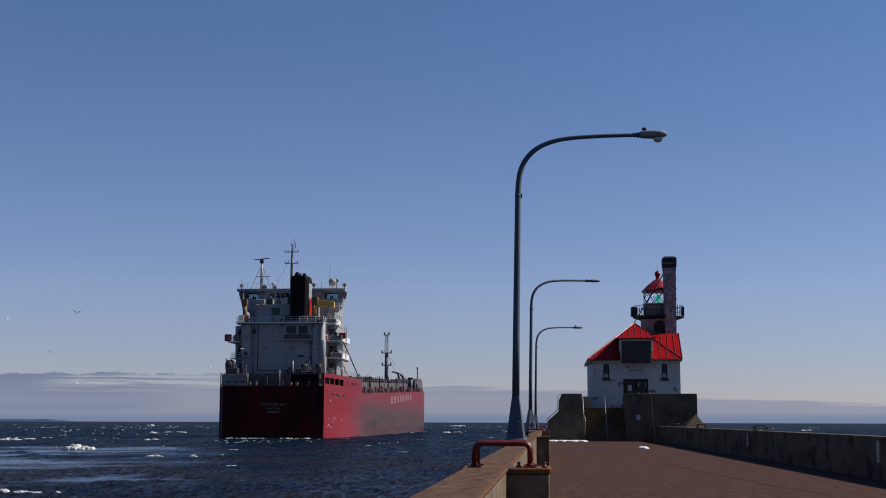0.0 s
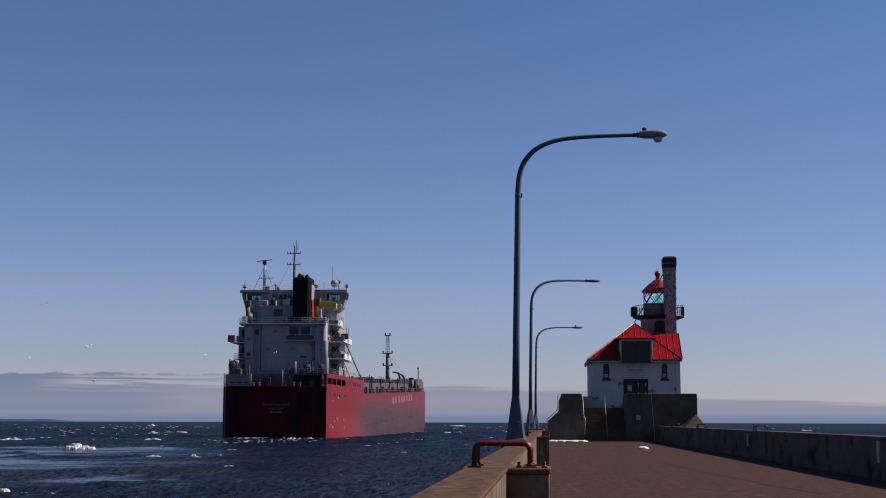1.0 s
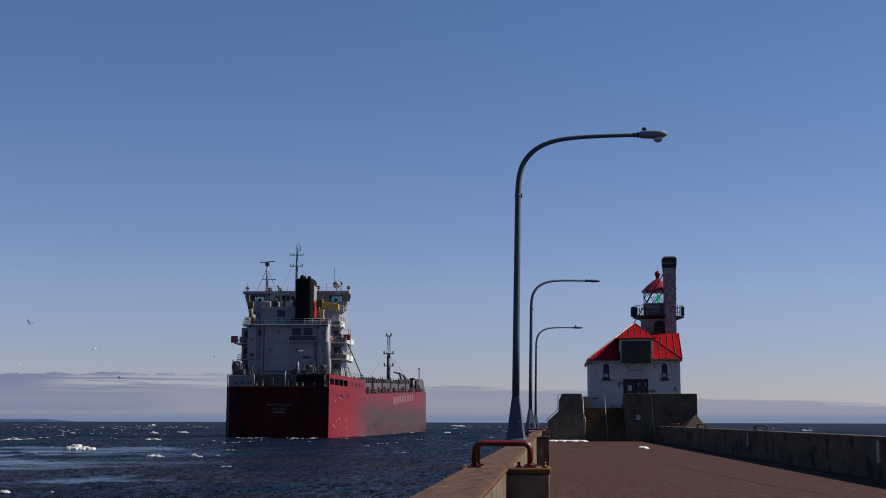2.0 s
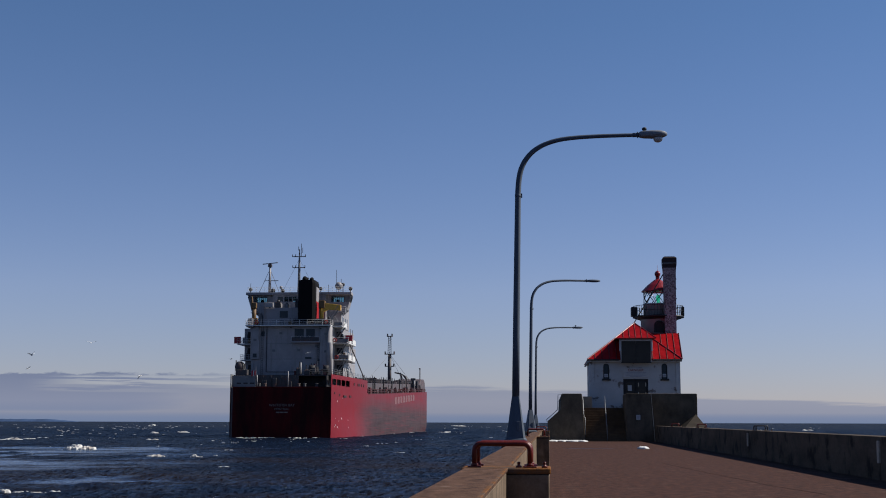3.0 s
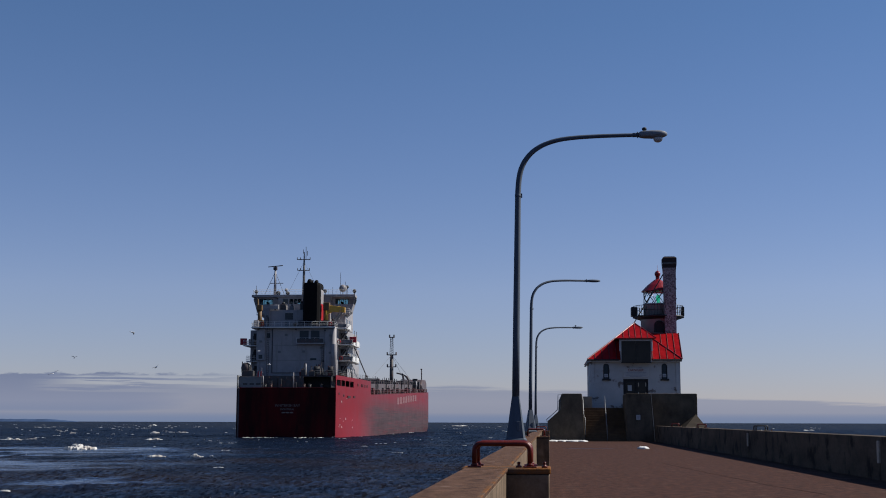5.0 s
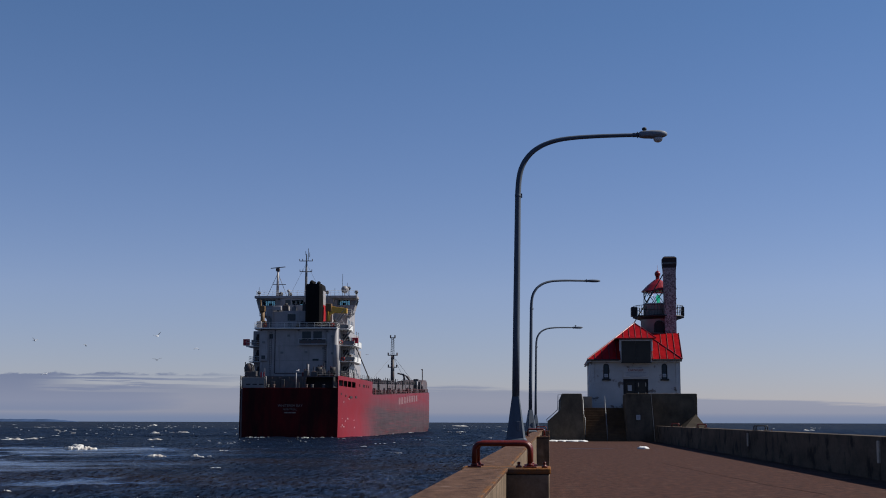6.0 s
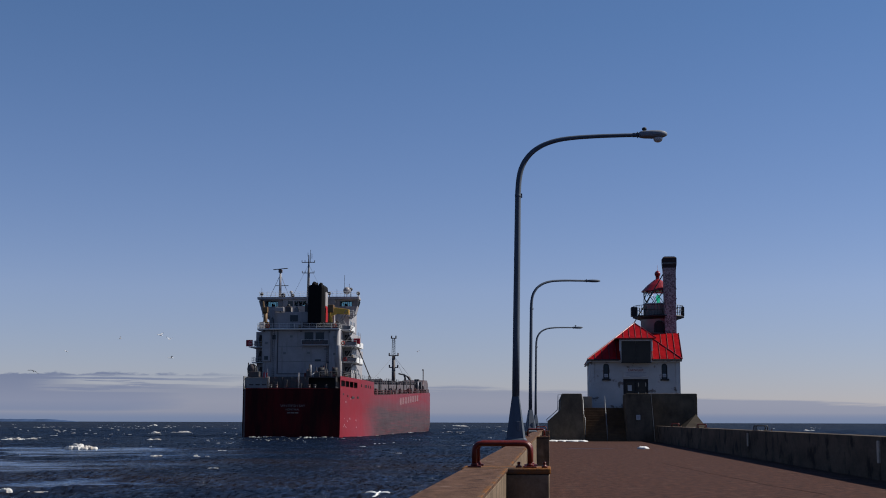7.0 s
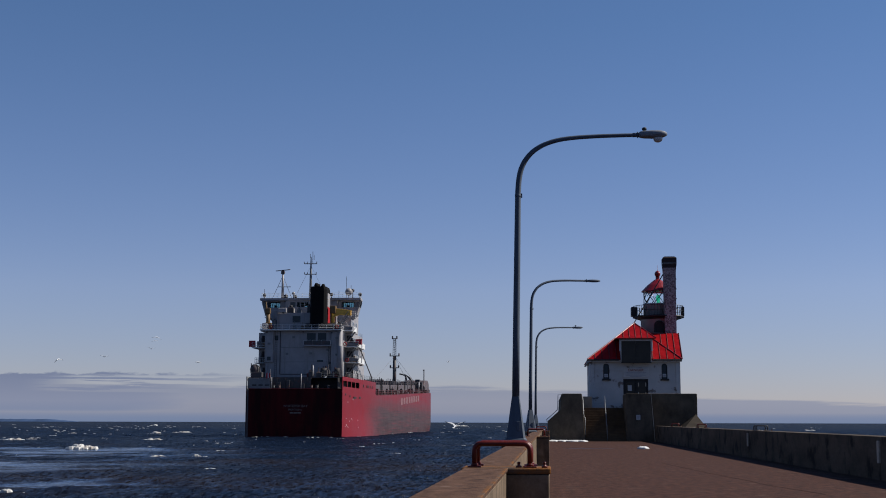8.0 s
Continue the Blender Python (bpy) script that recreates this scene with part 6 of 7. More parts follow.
    # gear on the starboard poop deck
    for k, (x, w, h) in enumerate(((2.2, 0.9, 1.3), (3.8, 1.2, 1.0), (5.4, 0.8, 1.5), (6.8, 1.0, 0.9))):
        house("deck_winch", x, x + w, 4.2, 6.0, 12.39, 12.39 + h, M_SHIPGREY, 0.1, "dark deck machinery")
    bm = B()
    tube(bm, [(3.1, 4.6, 12.39), (3.1, 4.6, 14.9)], 0.16, 8)
    part("vent_post", bm, M_SHIPWHITE, g)
    rm2 = random.Random(17)
    for k in range(16):
        x = rm2.uniform(2.0, 8.6)
        y = rm2.uniform(4.0, 8.4)
        r, h = rm2.uniform(0.25, 0.7), rm2.uniform(0.9, 2.4)
        bm = B()
        if k % 3 == 0:
            tube(bm, [(x - r, y, 12.39 + h * 0.5), (x + r, y, 12.39 + h * 0.5)], h * 0.38, 12)
            box(bm, x - r, x - r + 0.12, y - 0.5, y + 0.5, 12.39, 12.39 + h * 0.8)
            box(bm, x + r - 0.12, x + r, y - 0.5, y + 0.5, 12.39, 12.39 + h * 0.8)
        else:
            box(bm, x - r, x + r, y - 0.4, y + 0.4, 12.39, 12.39 + h * 0.7, 0.08)
            tube(bm, [(x, y, 12.39 + h * 0.68), (x, y, 12.39 + h * 1.2)], 0.11, 6)
        part("deck_winch", bm, (M_SHIPDARK, M_SHIPGREY, M_FITRED)[k % 3], g, "dark mooring machinery")
    # ensign at the stern, in stiff panels
    fl = empty("ensign")
    fl.parent = g
    bm = B()
    tube(bm, [(-5.1, 0.4, 12.0), (-5.1, 0.1, 13.9)], 0.05, 6)
    part("flagstaff", bm, M_SHIPWHITE, fl)
    for k, m in enumerate((M_SHIPRED, M_SIGN, M_SHIPRED)):
        bm = B()
        x0 = -5.95 + 0.28 * k
        prism(bm, [(x0, 12.2 - 0.12 * (2 - k)), (x0 + 0.278, 12.2 - 0.12 * (1.2 - k * 0.8)), (x0 + 0.278, 13.2), (x0, 13.05)], 0.05 + 0.05 * (k % 2), 0.09 + 0.05 * (k % 2), "y")
        part("flag_panel", bm, m, fl, "red and white ensign cloth")
    # masts
    mm = empty("main_mast")
    mm.parent = g
    bm = B()
    tube(bm, [(-0.75, 21.5, 30.42), (-0.75, 21.5, 36.2), (-0.75, 21.5, 40.3)], [0.34, 0.26, 0.10], 8)
    part("mast_pole", bm, M_SHIPPALE, mm, "slender grey mast")
    for z, w in ((36.2, 1.45), (38.6, 1.55)):
        bm = B()
        box(bm, -0.75 - w, -0.75 + w * 0.9, 21.35, 21.65, z, z + 0.14)
        for dx in (-w, -w * 0.55, w * 0.85):
            tube(bm, [(-0.75 + dx, 21.5, z + 0.1), (-0.75 + dx, 21.5, z + 0.55)], 0.08, 6)
        part("yard", bm, M_SHIPGREY, mm, "mast yard with lamps")
    for x, z0, z1 in ((-0.35, 38.6, 41.5), (-0.95, 40.0, 40.9), (-0.05, 39.5, 40.6)):
        bm = B()
        tube(bm, [(x, 21.5, z0), (x, 21.5, z1)], 0.06, 5)
        part("aerial", bm, M_SHIPGREY, mm)
    for x, y in ((-4.2, 20.0), (3.4, 20.0), (-2.0, 26.0)):
        bm = B()
        tube(bm, [(-0.75, 21.5, 38.2), (x, y, 30.5)], 0.022, 4)
        part("stay", bm, M_SHIPGREY, mm, "wire stay")
    rm = empty("radar_mast")
    rm.parent = g
    bm = B()
    tube(bm, [(-6.85, 20.0, 30.42), (-6.85, 20.0, 36.6)], [0.34, 0.2], 8)
    part("mast_pole", bm, M_SHIPWHITE, rm, "white radar mast")
    bm = B()
    box(bm, -2.25, 2.25, -0.13, 0.13, 0.0, 0.16, 0.03)
    box(bm, -0.2, 0.2, -0.2, 0.2, -0.1, 0.05, 0.03)
    sc = part("scanner", bm, M_SHIPGREY, rm, "long bar radar scanner")
    sc.location = (-6.85, 20.0, 36.95)
    bm = B()
    box(bm, -7.25, -6.45, 19.6, 20.4, 36.2, 36.84, 0.06)
    part("scanner_gear", bm, M_SHIPGREY, rm)
    bm = B()
    box(bm, -8.0, -5.0, 19.9, 20.1, 33.2, 33.32)
    part("yard", bm, M_SHIPGREY, rm)
    for dx in (-2.4, 2.2):
        bm = B()
        tube(bm, [(-6.85, 20.0, 35.8), (-6.85 + dx, 20.0, 30.45)], 0.045, 4)
        part("stay", bm, M_SHIPGREY, rm)
    # domes, lamps and whips on the bridge roof
    for x, y, z, r, col in ((8.3, 19.5, 32.0, 0.85, M_SHIPWHITE), (9.05, 20.5, 32.4, 0.4, M_SHIPGREY), (11.0, 18.4, 31.3, 0.42, M_SHIPGREY), (4.6, 18.2, 31.3, 0.4, M_SHIPGREY), (-10.6, 18.2, 31.2, 0.4, M_SHIPGREY), (-4.0, 18.2, 31.6, 0.35, M_SHIPWHITE), (-5.7, 18.0, 30.9, 0.5, M_SHIPDARK), (-3.6, 18.0, 30.8, 0.45, M_SHIPDARK)):
        bm = B()
        tube(bm, [(x, y, 30.42), (x, y, z - r * 0.6)], 0.10, 6)
        lathe(bm, [(r * math.sin(a) + 0.001, z - r * math.cos(a)) for a in (math.pi * q / 8 for q in range(0, 9))], x, y, 14)
        part("roof_dome", bm, col, g, "antenna dome on a short post")
    for x, z in ((7.9, 35.4), (-10.7, 32.6), (8.95, 33.4), (-0.2, 32.4), (6.2, 32.2)):
        bm = B()
        tube(bm, [(x, 18.6, 30.42), (x, 18.6, z)], 0.045, 5)
        part("whip_aerial", bm, M_SHIPGREY, g)
    # diagonal stay down the starboard side
    bm = B()
    tube(bm, [(11.6, 13.0, 19.5), (11.8, 34.0, 13.2)], 0.13, 6)
    part("ladder_boom", bm, M_SHIPGREY, g, "dark sloping accommodation ladder")
    # cargo deck: hatch coamings, unloading boom and forward house
    for k in range(9):
        y = 50 + 15.5 * k
        bm = B()
        z = sheer(y) - 0.9
        box(bm, -9.0, 9.0, y, y + 13.0, z, z + 1.9 + 0.02 * k, 0.15)
        part("hatch_cover", bm, M_DECKGEAR, g, "dark grey hatch cover")
    bm = B()
    prism(bm, [(50.0, 10.6), (192.0, 14.4), (192.0, 16.0), (50.0, 12.2)], 4.6, 8.2, "x", 0.08)
    part("unloading_boom", bm, M_DECKGEAR, g, "long grey self-unloading boom")
    for y in (60, 80, 100, 120, 140, 160, 180):
        bm = B()
        z = 12.6 + (y - 52) * 0.0254
        box(bm, 8.25, 8.45, y - 0.3, y + 0.3, z - 2.0, z + 1.4)
        part("boom_rib", bm, M_SHIPDARK, g)
    bm = B()
    prism(bm, [(196.0, 12.6), (215.0, 13.0), (214.0, 17.2), (210.0, 18.3), (199.0, 18.0), (196.0, 16.0)], 2.0, 9.4, "x", 0.3)
    part("forward_house", bm, M_DECKGEAR, g, "dark grey forward machinery house")
    for y, x, h in ((176, 8.6, 2.0), (186, 8.8, 3.0), (192, 7.4, 4.0)):
        bm = B()
        z = sheer(y) - 0.9
        box(bm, x - 0.8, x + 0.8, y - 1.5, y + 1.5, z, z + 1.6 + h, 0.1)
        part("deck_locker", bm, M_SHIPGREY, g)
    bm = B()
    box(bm, 8.9, 9.1, 178.0, 181.5, 15.2, 16.9, 0.02)
    part("white_panel", bm, M_SHIPWHITE, g, "white panel on the deck gear")
    railing("guard_rail", [(half_beam(y) - 0.15, y, sheer(y) - 0.4) for y in (43, 80, 120, 160, 190)], g, M_FITRED, gap=3.5, h=1.5, r=0.05)
    railing("guard_rail", [(half_beam(y) - 0.15, y, sheer(y) - 0.5) for y in (190, 204, 214, 220)], g, M_RAILWHITE, gap=3.0, h=1.6, r=0.05)
    rd = random.Random(12)
    for k in range(60):
        y = 44 + rd.random() * 150
        w, h = rd.uniform(0.4, 2.4), rd.uniform(0.6, 2.6)
        bm = B()
        x = rd.uniform(9.6, 10.6)
        box(bm, x, x + rd.uniform(0.3, 0.9), y, y + w, sheer(y) - 0.9, sheer(y) - 0.9 + h, 0.05)
        if k % 4 == 0:
            tube(bm, [(x + 0.2, y, sheer(y)), (x + 0.2, y, sheer(y) + rd.uniform(1.2, 2.6))], 0.07, 5)
        part("deck_fitting", bm, (M_SHIPDARK, M_FITRED, M_SHIPDARK, M_DECKGEAR)[k % 4], g, "deck fitting")
    for k in range(26):
        y = 54 + k * 5.2 + rd.uniform(-1, 1)
        z = 12.2 + (y - 50) * 0.0268
        w, h = rd.uniform(0.5, 1.6), rd.uniform(0.3, 1.5)
        bm = B()
        box(bm, 5.2, 7.6, y, y + w, z - 0.1, z + h, 0.06)
        tube(bm, [(6.4, y + w / 2, z + h - 0.02), (6.4, y + w / 2, z + h + rd.uniform(0.2, 1.1))], 0.09, 5)
        part("boom_fitting", bm, M_DECKGEAR, g, "winch or sheave on the boom")
    railing("guard_rail", [(8.1, 50.5, 12.2), (8.1, 191.5, 15.98)], g, M_SHIPGREY, gap=4.0, h=1.1, rails=2, r=0.05)
    fm = empty("fore_mast")
    fm.parent = g
    bm = B()
    tube(bm, [(-2.3, 204, 13.0), (-2.3, 204, 27.0)], [0.75, 0.6], 8)
    part("mast_pole", bm, M_SHIPGREY, fm, "dark foremast")
    for x, y in ((-2.9, 203.6), (-1.7, 203.6), (-2.3, 204.6)):
        bm = B()
        tube(bm, [(x, y, 27.0), (x * 0.6 - 0.92, y, 33.4)], 0.10, 5)
        part("lattice_leg", bm, M_SHIPGREY, fm)
    for k in range(7):
        bm = B()
        z = 27.4 + k * 0.84
        tube(bm, [(-2.9, 203.6, z), (-1.7, 203.6, z + 0.5), (-1.7, 203.6, z + 1.0)], 0.06, 4)
        part("lattice_bar", bm, M_SHIPGREY, fm)
    for z, w in ((22.6, 1.5), (26.9, 1.6), (33.2, 0.8)):
        bm = B()
        box(bm, -2.3 - w, -2.3 + w, 203.7, 204.3, z, z + 0.3)
        for dx in (-w, w):
            tube(bm, [(-2.3 + dx, 204, z), (-2.3 + dx, 204, z + 1.1)], 0.25, 6)
        part("yard", bm, M_SHIPGREY, fm, "yard with navigation lamps")
    for x, y, z in ((6.5, 170.0, 15.5), (-8.0, 175.0, 15.0), (6.0, 218.0, 15.0)):
        bm = B()
        tube(bm, [(-2.3, 204, 27.0), (x, y, z)], 0.05, 4)
        part("stay", bm, M_SHIPGREY, fm)
    bm = B()
    tube(bm, [(7.3, 217.0, 12.5), (7.3, 217.0, 22.6)], 0.18, 6)
    tube(bm, [(6.9, 217.0, 22.4), (7.5, 217.0, 22.4)], 0.25, 6)
    part("bow_pole", bm, M_SHIPGREY, g, "dark pole at the bow")
    bm = B()
    tube(bm, [(2.0, 205, 17.8), (1.6, 205, 20.4), (3.2, 205, 19.0), (4.0, 205, 17.6)], 0.45, 6)
    tube(bm, [(-0.6, 205, 20.6), (1.7, 205, 20.0)], 0.3, 6)
    part("deck_crane", bm, M_SHIPGREY, g, "folded dark deck crane")
    # lettering on the transom, bars for the registration line, block letters on the side
    lettering("name_letters", "WHITEFISH BAY", 0.72, pose(0.32, -0.04, 6.05, 90), M_LETTER, g, "faded white name letters")
    lettering("port_letters", "MONTREAL", 0.56, pose(0.30, -0.04, 5.35, 90), M_LETTER, g, "faded white port letters")
    for k in range(3):
        bm = B()
        box(bm, -0.85 + 0.82 * k, -0.15 + 0.82 * k, -0.05, -0.003, 4.75, 5.0)
        part("registration_bar", bm, M_LETTER, g)
    for k in range(8):
        y0 = 96 + k * 7.0
        bm = B()
        z0 = sheer(y0) - 2.9 + 0.06 * k
        box(bm, 11.885, 11.915, y0, y0 + 4.6, z0, z0 + 1.9, 0.01)
        part("side_mark", bm, M_SIDEMARK, g, "faded pink painted bar on the hull")
    return g


cargo_ship = ship()
SCANNER = [c for c in cargo_ship.children_recursive if c.name.startswith("scanner") and not c.name.startswith("scanner_gear")][0]


# ---- ice, foam and wake ----
def ice_floe(x, y, w, h, seed, lumps=4):
    """A raft of broken, half-melted slabs: a low soaked foot with tilted blocks on it."""
    rng = random.Random(seed)
    bm = B()

    def slab(cx, cy, r, z0, hh, tilt):
        k = 11
        rr = [1 + rng.uniform(-0.38, 0.30) for _ in range(k)]
        dx, dy = rng.uniform(-tilt, tilt), rng.uniform(-tilt, tilt)
        rings = []
        for sc, z in ((0.95, -0.25), (1.0, 0.15), (0.94, 0.60), (0.74, 0.90), (0.40, 1.0)):
            ring = []
            for q in range(k):
                a = 2 * math.pi * q / k
                px, py = r * sc * rr[q] * math.cos(a), 0.7 * r * sc * rr[q] * math.sin(a)
                jag = rng.uniform(-0.16, 0.16) * hh if z > 0.3 else 0.0
                ring.append((cx + px, cy + py, z0 + hh * z + jag + (px * dx + py * dy) * z))
            rings.append(ring)
        vs = loft(bm, rings, smooth=False)
        bm.faces.new(vs[-1])
        bm.faces.new(vs[0][::-1])

    n = lumps * 2
    for i in range(n):
        u = (i + 0.5) / n - 0.5
        slab(u * w * 1.05 + rng.gauss(0, 0.04) * w, rng.uniform(-0.3, 0.3) * w, w / lumps * rng.uniform(0.75, 1.25), 0.0, h * rng.uniform(0.30, 0.55), 0.10)
    for i in range(lumps):
        u = rng.choice((-0.30, -0.22, 0.18, 0.30, 0.34)) + rng.uniform(-0.06, 0.06)
        slab(u * w * 1.0, rng.uniform(-0.2, 0.2) * w, w / lumps * rng.uniform(0.65, 1.15), h * 0.10, h * rng.uniform(0.40, 0.80), 0.22)
    ob = part("ice_floe", bm, M_ICE)
    ob.location = (x, y, WATER_Z + 0.02)
    return tagged(ob, "small dirty white floe of drifting ice", "ice floe", group="ice floes on the lake")


ICE = []


def ice():
    # distance, sideways offset, width, height
    for i, (x, y, w, h, n) in enumerate(ICE_PLACES):
        ICE.append(ice_floe(x, y, w, h, 40 + i, n))


ICE_PLACES = [(-54.5, 149.5, 2.49, 0.64, 4), (-92.2, 218.8, 2.74, 0.43, 5), (-92.1, 226.4, 1.66, 0.35, 3), (-35.9, 117.5, 1.1, 0.32, 3),
              (-31.8, 116.3, 0.85, 0.36, 3), (-69.7, 225.1, 2.43, 0.35, 4), (-104.4, 339.5, 1.41, 0.79, 2), (-109.1, 376.6, 5.51, 0.44, 5),
              (-29.2, 388.4, 6.08, 0.61, 5), (116, 605.6, 4.19, 0.55, 4), (-342.1, 1105.8, 3.85, 1.43, 2), (-124.6, 331.7, 2.31, 0.39, 2),
              (-84.5, 1201, 9.93, 1.1, 3), (-23.9, 55.8, 0.55, 0.32, 3), (-22.8, 56.2, 1.2, 0.18, 6), (-21.7, 56.5, 0.4, 0.17, 3)]
ice()


def whitecaps():
    """Breaking crests on the steepest waves, too many and small to count."""
    rng = random.Random(8)
    bm = B()
    made = 0
    while made < 270:
        d = 95 * (1500 / 95.0) ** (rng.random() ** 0.5)
        a = rng.uniform(-0.42, 0.02) if rng.random() < 0.955 else rng.uniform(0.11, 0.26)
        x, y = d * math.sin(a), d * math.cos(a)
        if -1.2 < x < 9 and y < 130:
            continue
        # climb to the nearest crest
        xs, ys = np.meshgrid(np.linspace(-1.5, 1.5, 7), np.linspace(-4, 4, 21))
        zs = wave_height(xs + x, ys + y)
        q = int(np.argmax(zs))
        x, y, zc = x + float(xs.flat[q]), y + float(ys.flat[q]), float(zs.flat[q])
        if d < 700 and zc < 0.06:
            continue
        if d > 690:
            zc = zc * max(0.0, min(1.0, (990 - d) / 300)) + max(0.0, d - 1200) * FAR_RISE
        w = rng.uniform(0.14, 0.60) * rng.uniform(0.5, 1.6) * (0.6 + d / 210.0)
        hh = (0.012 + 0.022 * rng.random()) * (0.8 + d / 260.0)
        made += 1
        for piece in range(rng.choice((1, 1, 2, 3))):
            px = x + piece * w * rng.uniform(-1.3, 1.3)
            pw = w * rng.uniform(0.35, 1.0)
            k = 7
            top, f0, b0 = [], [], []
            for c in range(k):
                u = c / (k - 1) * 2 - 1
                prof = max(0.0, 1 - u * u) * rng.uniform(0.1, 1.4)
                xx = px + u * pw * 0.5
                yy = y + rng.uniform(-0.15, 0.15) * pw
                f0.append(bm.verts.new((xx, yy - 0.08 * pw - 0.05, zc - 0.10)))
                top.append(bm.verts.new((xx, yy, zc + 0.005 + hh * prof)))
                b0.append(bm.verts.new((xx, yy + 0.12 * pw + 0.05, zc - 0.10)))
            for c in range(k - 1):
                bm.faces.new((f0[c], f0[c + 1], top[c + 1], top[c]))
                bm.faces.new((top[c], top[c + 1], b0[c + 1], b0[c]))
    ob = part("whitecaps", bm, M_FOAM)
    ob.location = (0, 0, WATER_Z)
    return tagged(ob, "scattered small white breaking wave crests", "foam", kind="stuff")


caps = whitecaps()


def wake():
    """Churned water under the transom, in clots and torn streaks; it travels with the ship."""
    rng = random.Random(21)
    bm = B()
    spots = []
    for i in range(110):       # boiling line at the transom
        spots.append((rng.choice((-6.0, -2.6, -1.6, 3.8, 6.4)) + rng.gauss(0, 1.0), -0.8 - abs(rng.gauss(0, 2.5)), rng.uniform(0.12, 0.5), rng.uniform(0.00, 0.26)))
    for i in range(240):      # torn patches trailing astern
        spots.append((rng.choice((-4.0, 3.5, 6.5, 9.0)) + rng.gauss(0, 2.2), -4 - abs(rng.gauss(0, 20.0)), rng.uniform(0.10, 0.55), rng.uniform(-0.04, 0.09)))
    for i in range(26):       # along the waterline of the starboard quarter
        y = rng.uniform(0, 150)
        spots.append((half_beam(y) + quarter_bulge(y, 0.0) + rng.uniform(0.1, 0.9), y, rng.uniform(0.15, 0.5), rng.uniform(0.0, 0.08)))
    for x, y, w, h in spots:
        k = 8
        rr = [rng.uniform(0.35, 1.4) for _ in range(k)]
        base = [bm.verts.new((x + 1.5 * w * rr[q] * math.cos(2 * math.pi * q / k), y + 1.2 * w * rr[q] * math.sin(2 * math.pi * q / k), -0.20)) for q in range(k)]
        mid = [bm.verts.new((x + 0.75 * w * rr[q] * math.cos(2 * math.pi * q / k), y + 0.5 * w * rr[q] * math.sin(2 * math.pi * q / k), h + rng.uniform(-0.05, 0.08))) for q in range(k)]
        for q in range(k):
            bm.faces.new((base[q], base[(q + 1) % k], mid[(q + 1) % k], mid[q]))
        bm.faces.new(mid)
    ob = part("wake_foam", bm, M_WAKE)
    return tagged(ob, "churned white wake foam behind the ship", "foam", kind="stuff")


foam = wake()


# ---- gulls ----
def gull():
    g = tagged(empty("gull"), "white and grey gull in flight with spread wings", "gull", group="gulls over the lake")
    bm = B()
    rings = []
    for y, r in ((-0.30, 0.012), (-0.22, 0.035), (-0.10, 0.060), (0.02, 0.068), (0.13, 0.055), (0.19, 0.040), (0.235, 0.042), (0.27, 0.030), (0.29, 0.012)):
        lift = 0.02 if y > 0.15 else 0.0
        rings.append([(r * math.cos(a), y, lift + r * 0.9 * math.sin(a)) for a in (2 * math.pi * k / 10 for k in range(10))])
    vs = loft(bm, rings, smooth=True)
    bm.faces.new(vs[0][::-1]); bm.faces.new(vs[-1])
    part("body", bm, M_GULL, g)
    bm = B()
    prism(bm, [(-0.02, -0.24), (0.02, -0.24), (0.085, -0.42), (0.0, -0.44), (-0.085, -0.42)], -0.006, 0.010, "z")
    part("tail", bm, M_GULL, g, "white tail fan")
    bm = B()
    tube(bm, [(0, 0.285, 0.018), (0, 0.345, 0.008)], [0.014, 0.005], 6)
    part("beak", bm, M_BEAK, g, "yellow beak")
    for s in (1, -1):
        bm = B()
        # cambered inner wing, swept outer wing
        out = [(0.03, 0.10, -0.06), (0.20, 0.14, -0.07), (0.36, 0.16, -0.03), (0.52, 0.09, -0.02)]
        up, dn = [], []
        for x, fy, by in out:
            z = 0.05 * math.sin(math.pi * min(1, x / 0.52))
            up.append([(s * x, fy, z), (s * x, (fy + by) / 2, z + 0.022), (s * x, by, z)])
        for a, b in zip(up, up[1:]):
            for i in range(2):
                for dz in (0.0, -0.012):
                    q = [bm.verts.new((p[0], p[1], p[2] + dz)) for p in (a[i], a[i + 1], b[i + 1], b[i])]
                    bm.faces.new(q)
        w = part("wing", bm, M_GULLGREY, g, "long grey wing")
        bm = B()
        prism(bm, [(s * 0.52, 0.09), (s * 0.70, -0.02), (s * 0.68, -0.05), (s * 0.52, -0.02)], -0.008, 0.008, "z")
        part("wing_tip", bm, M_GULLTIP, w, "black wing tip")
    return g


def gull_wings(g):
    return [c for c in g.children if c.name.startswith("wing")]

ship_gull = gull()

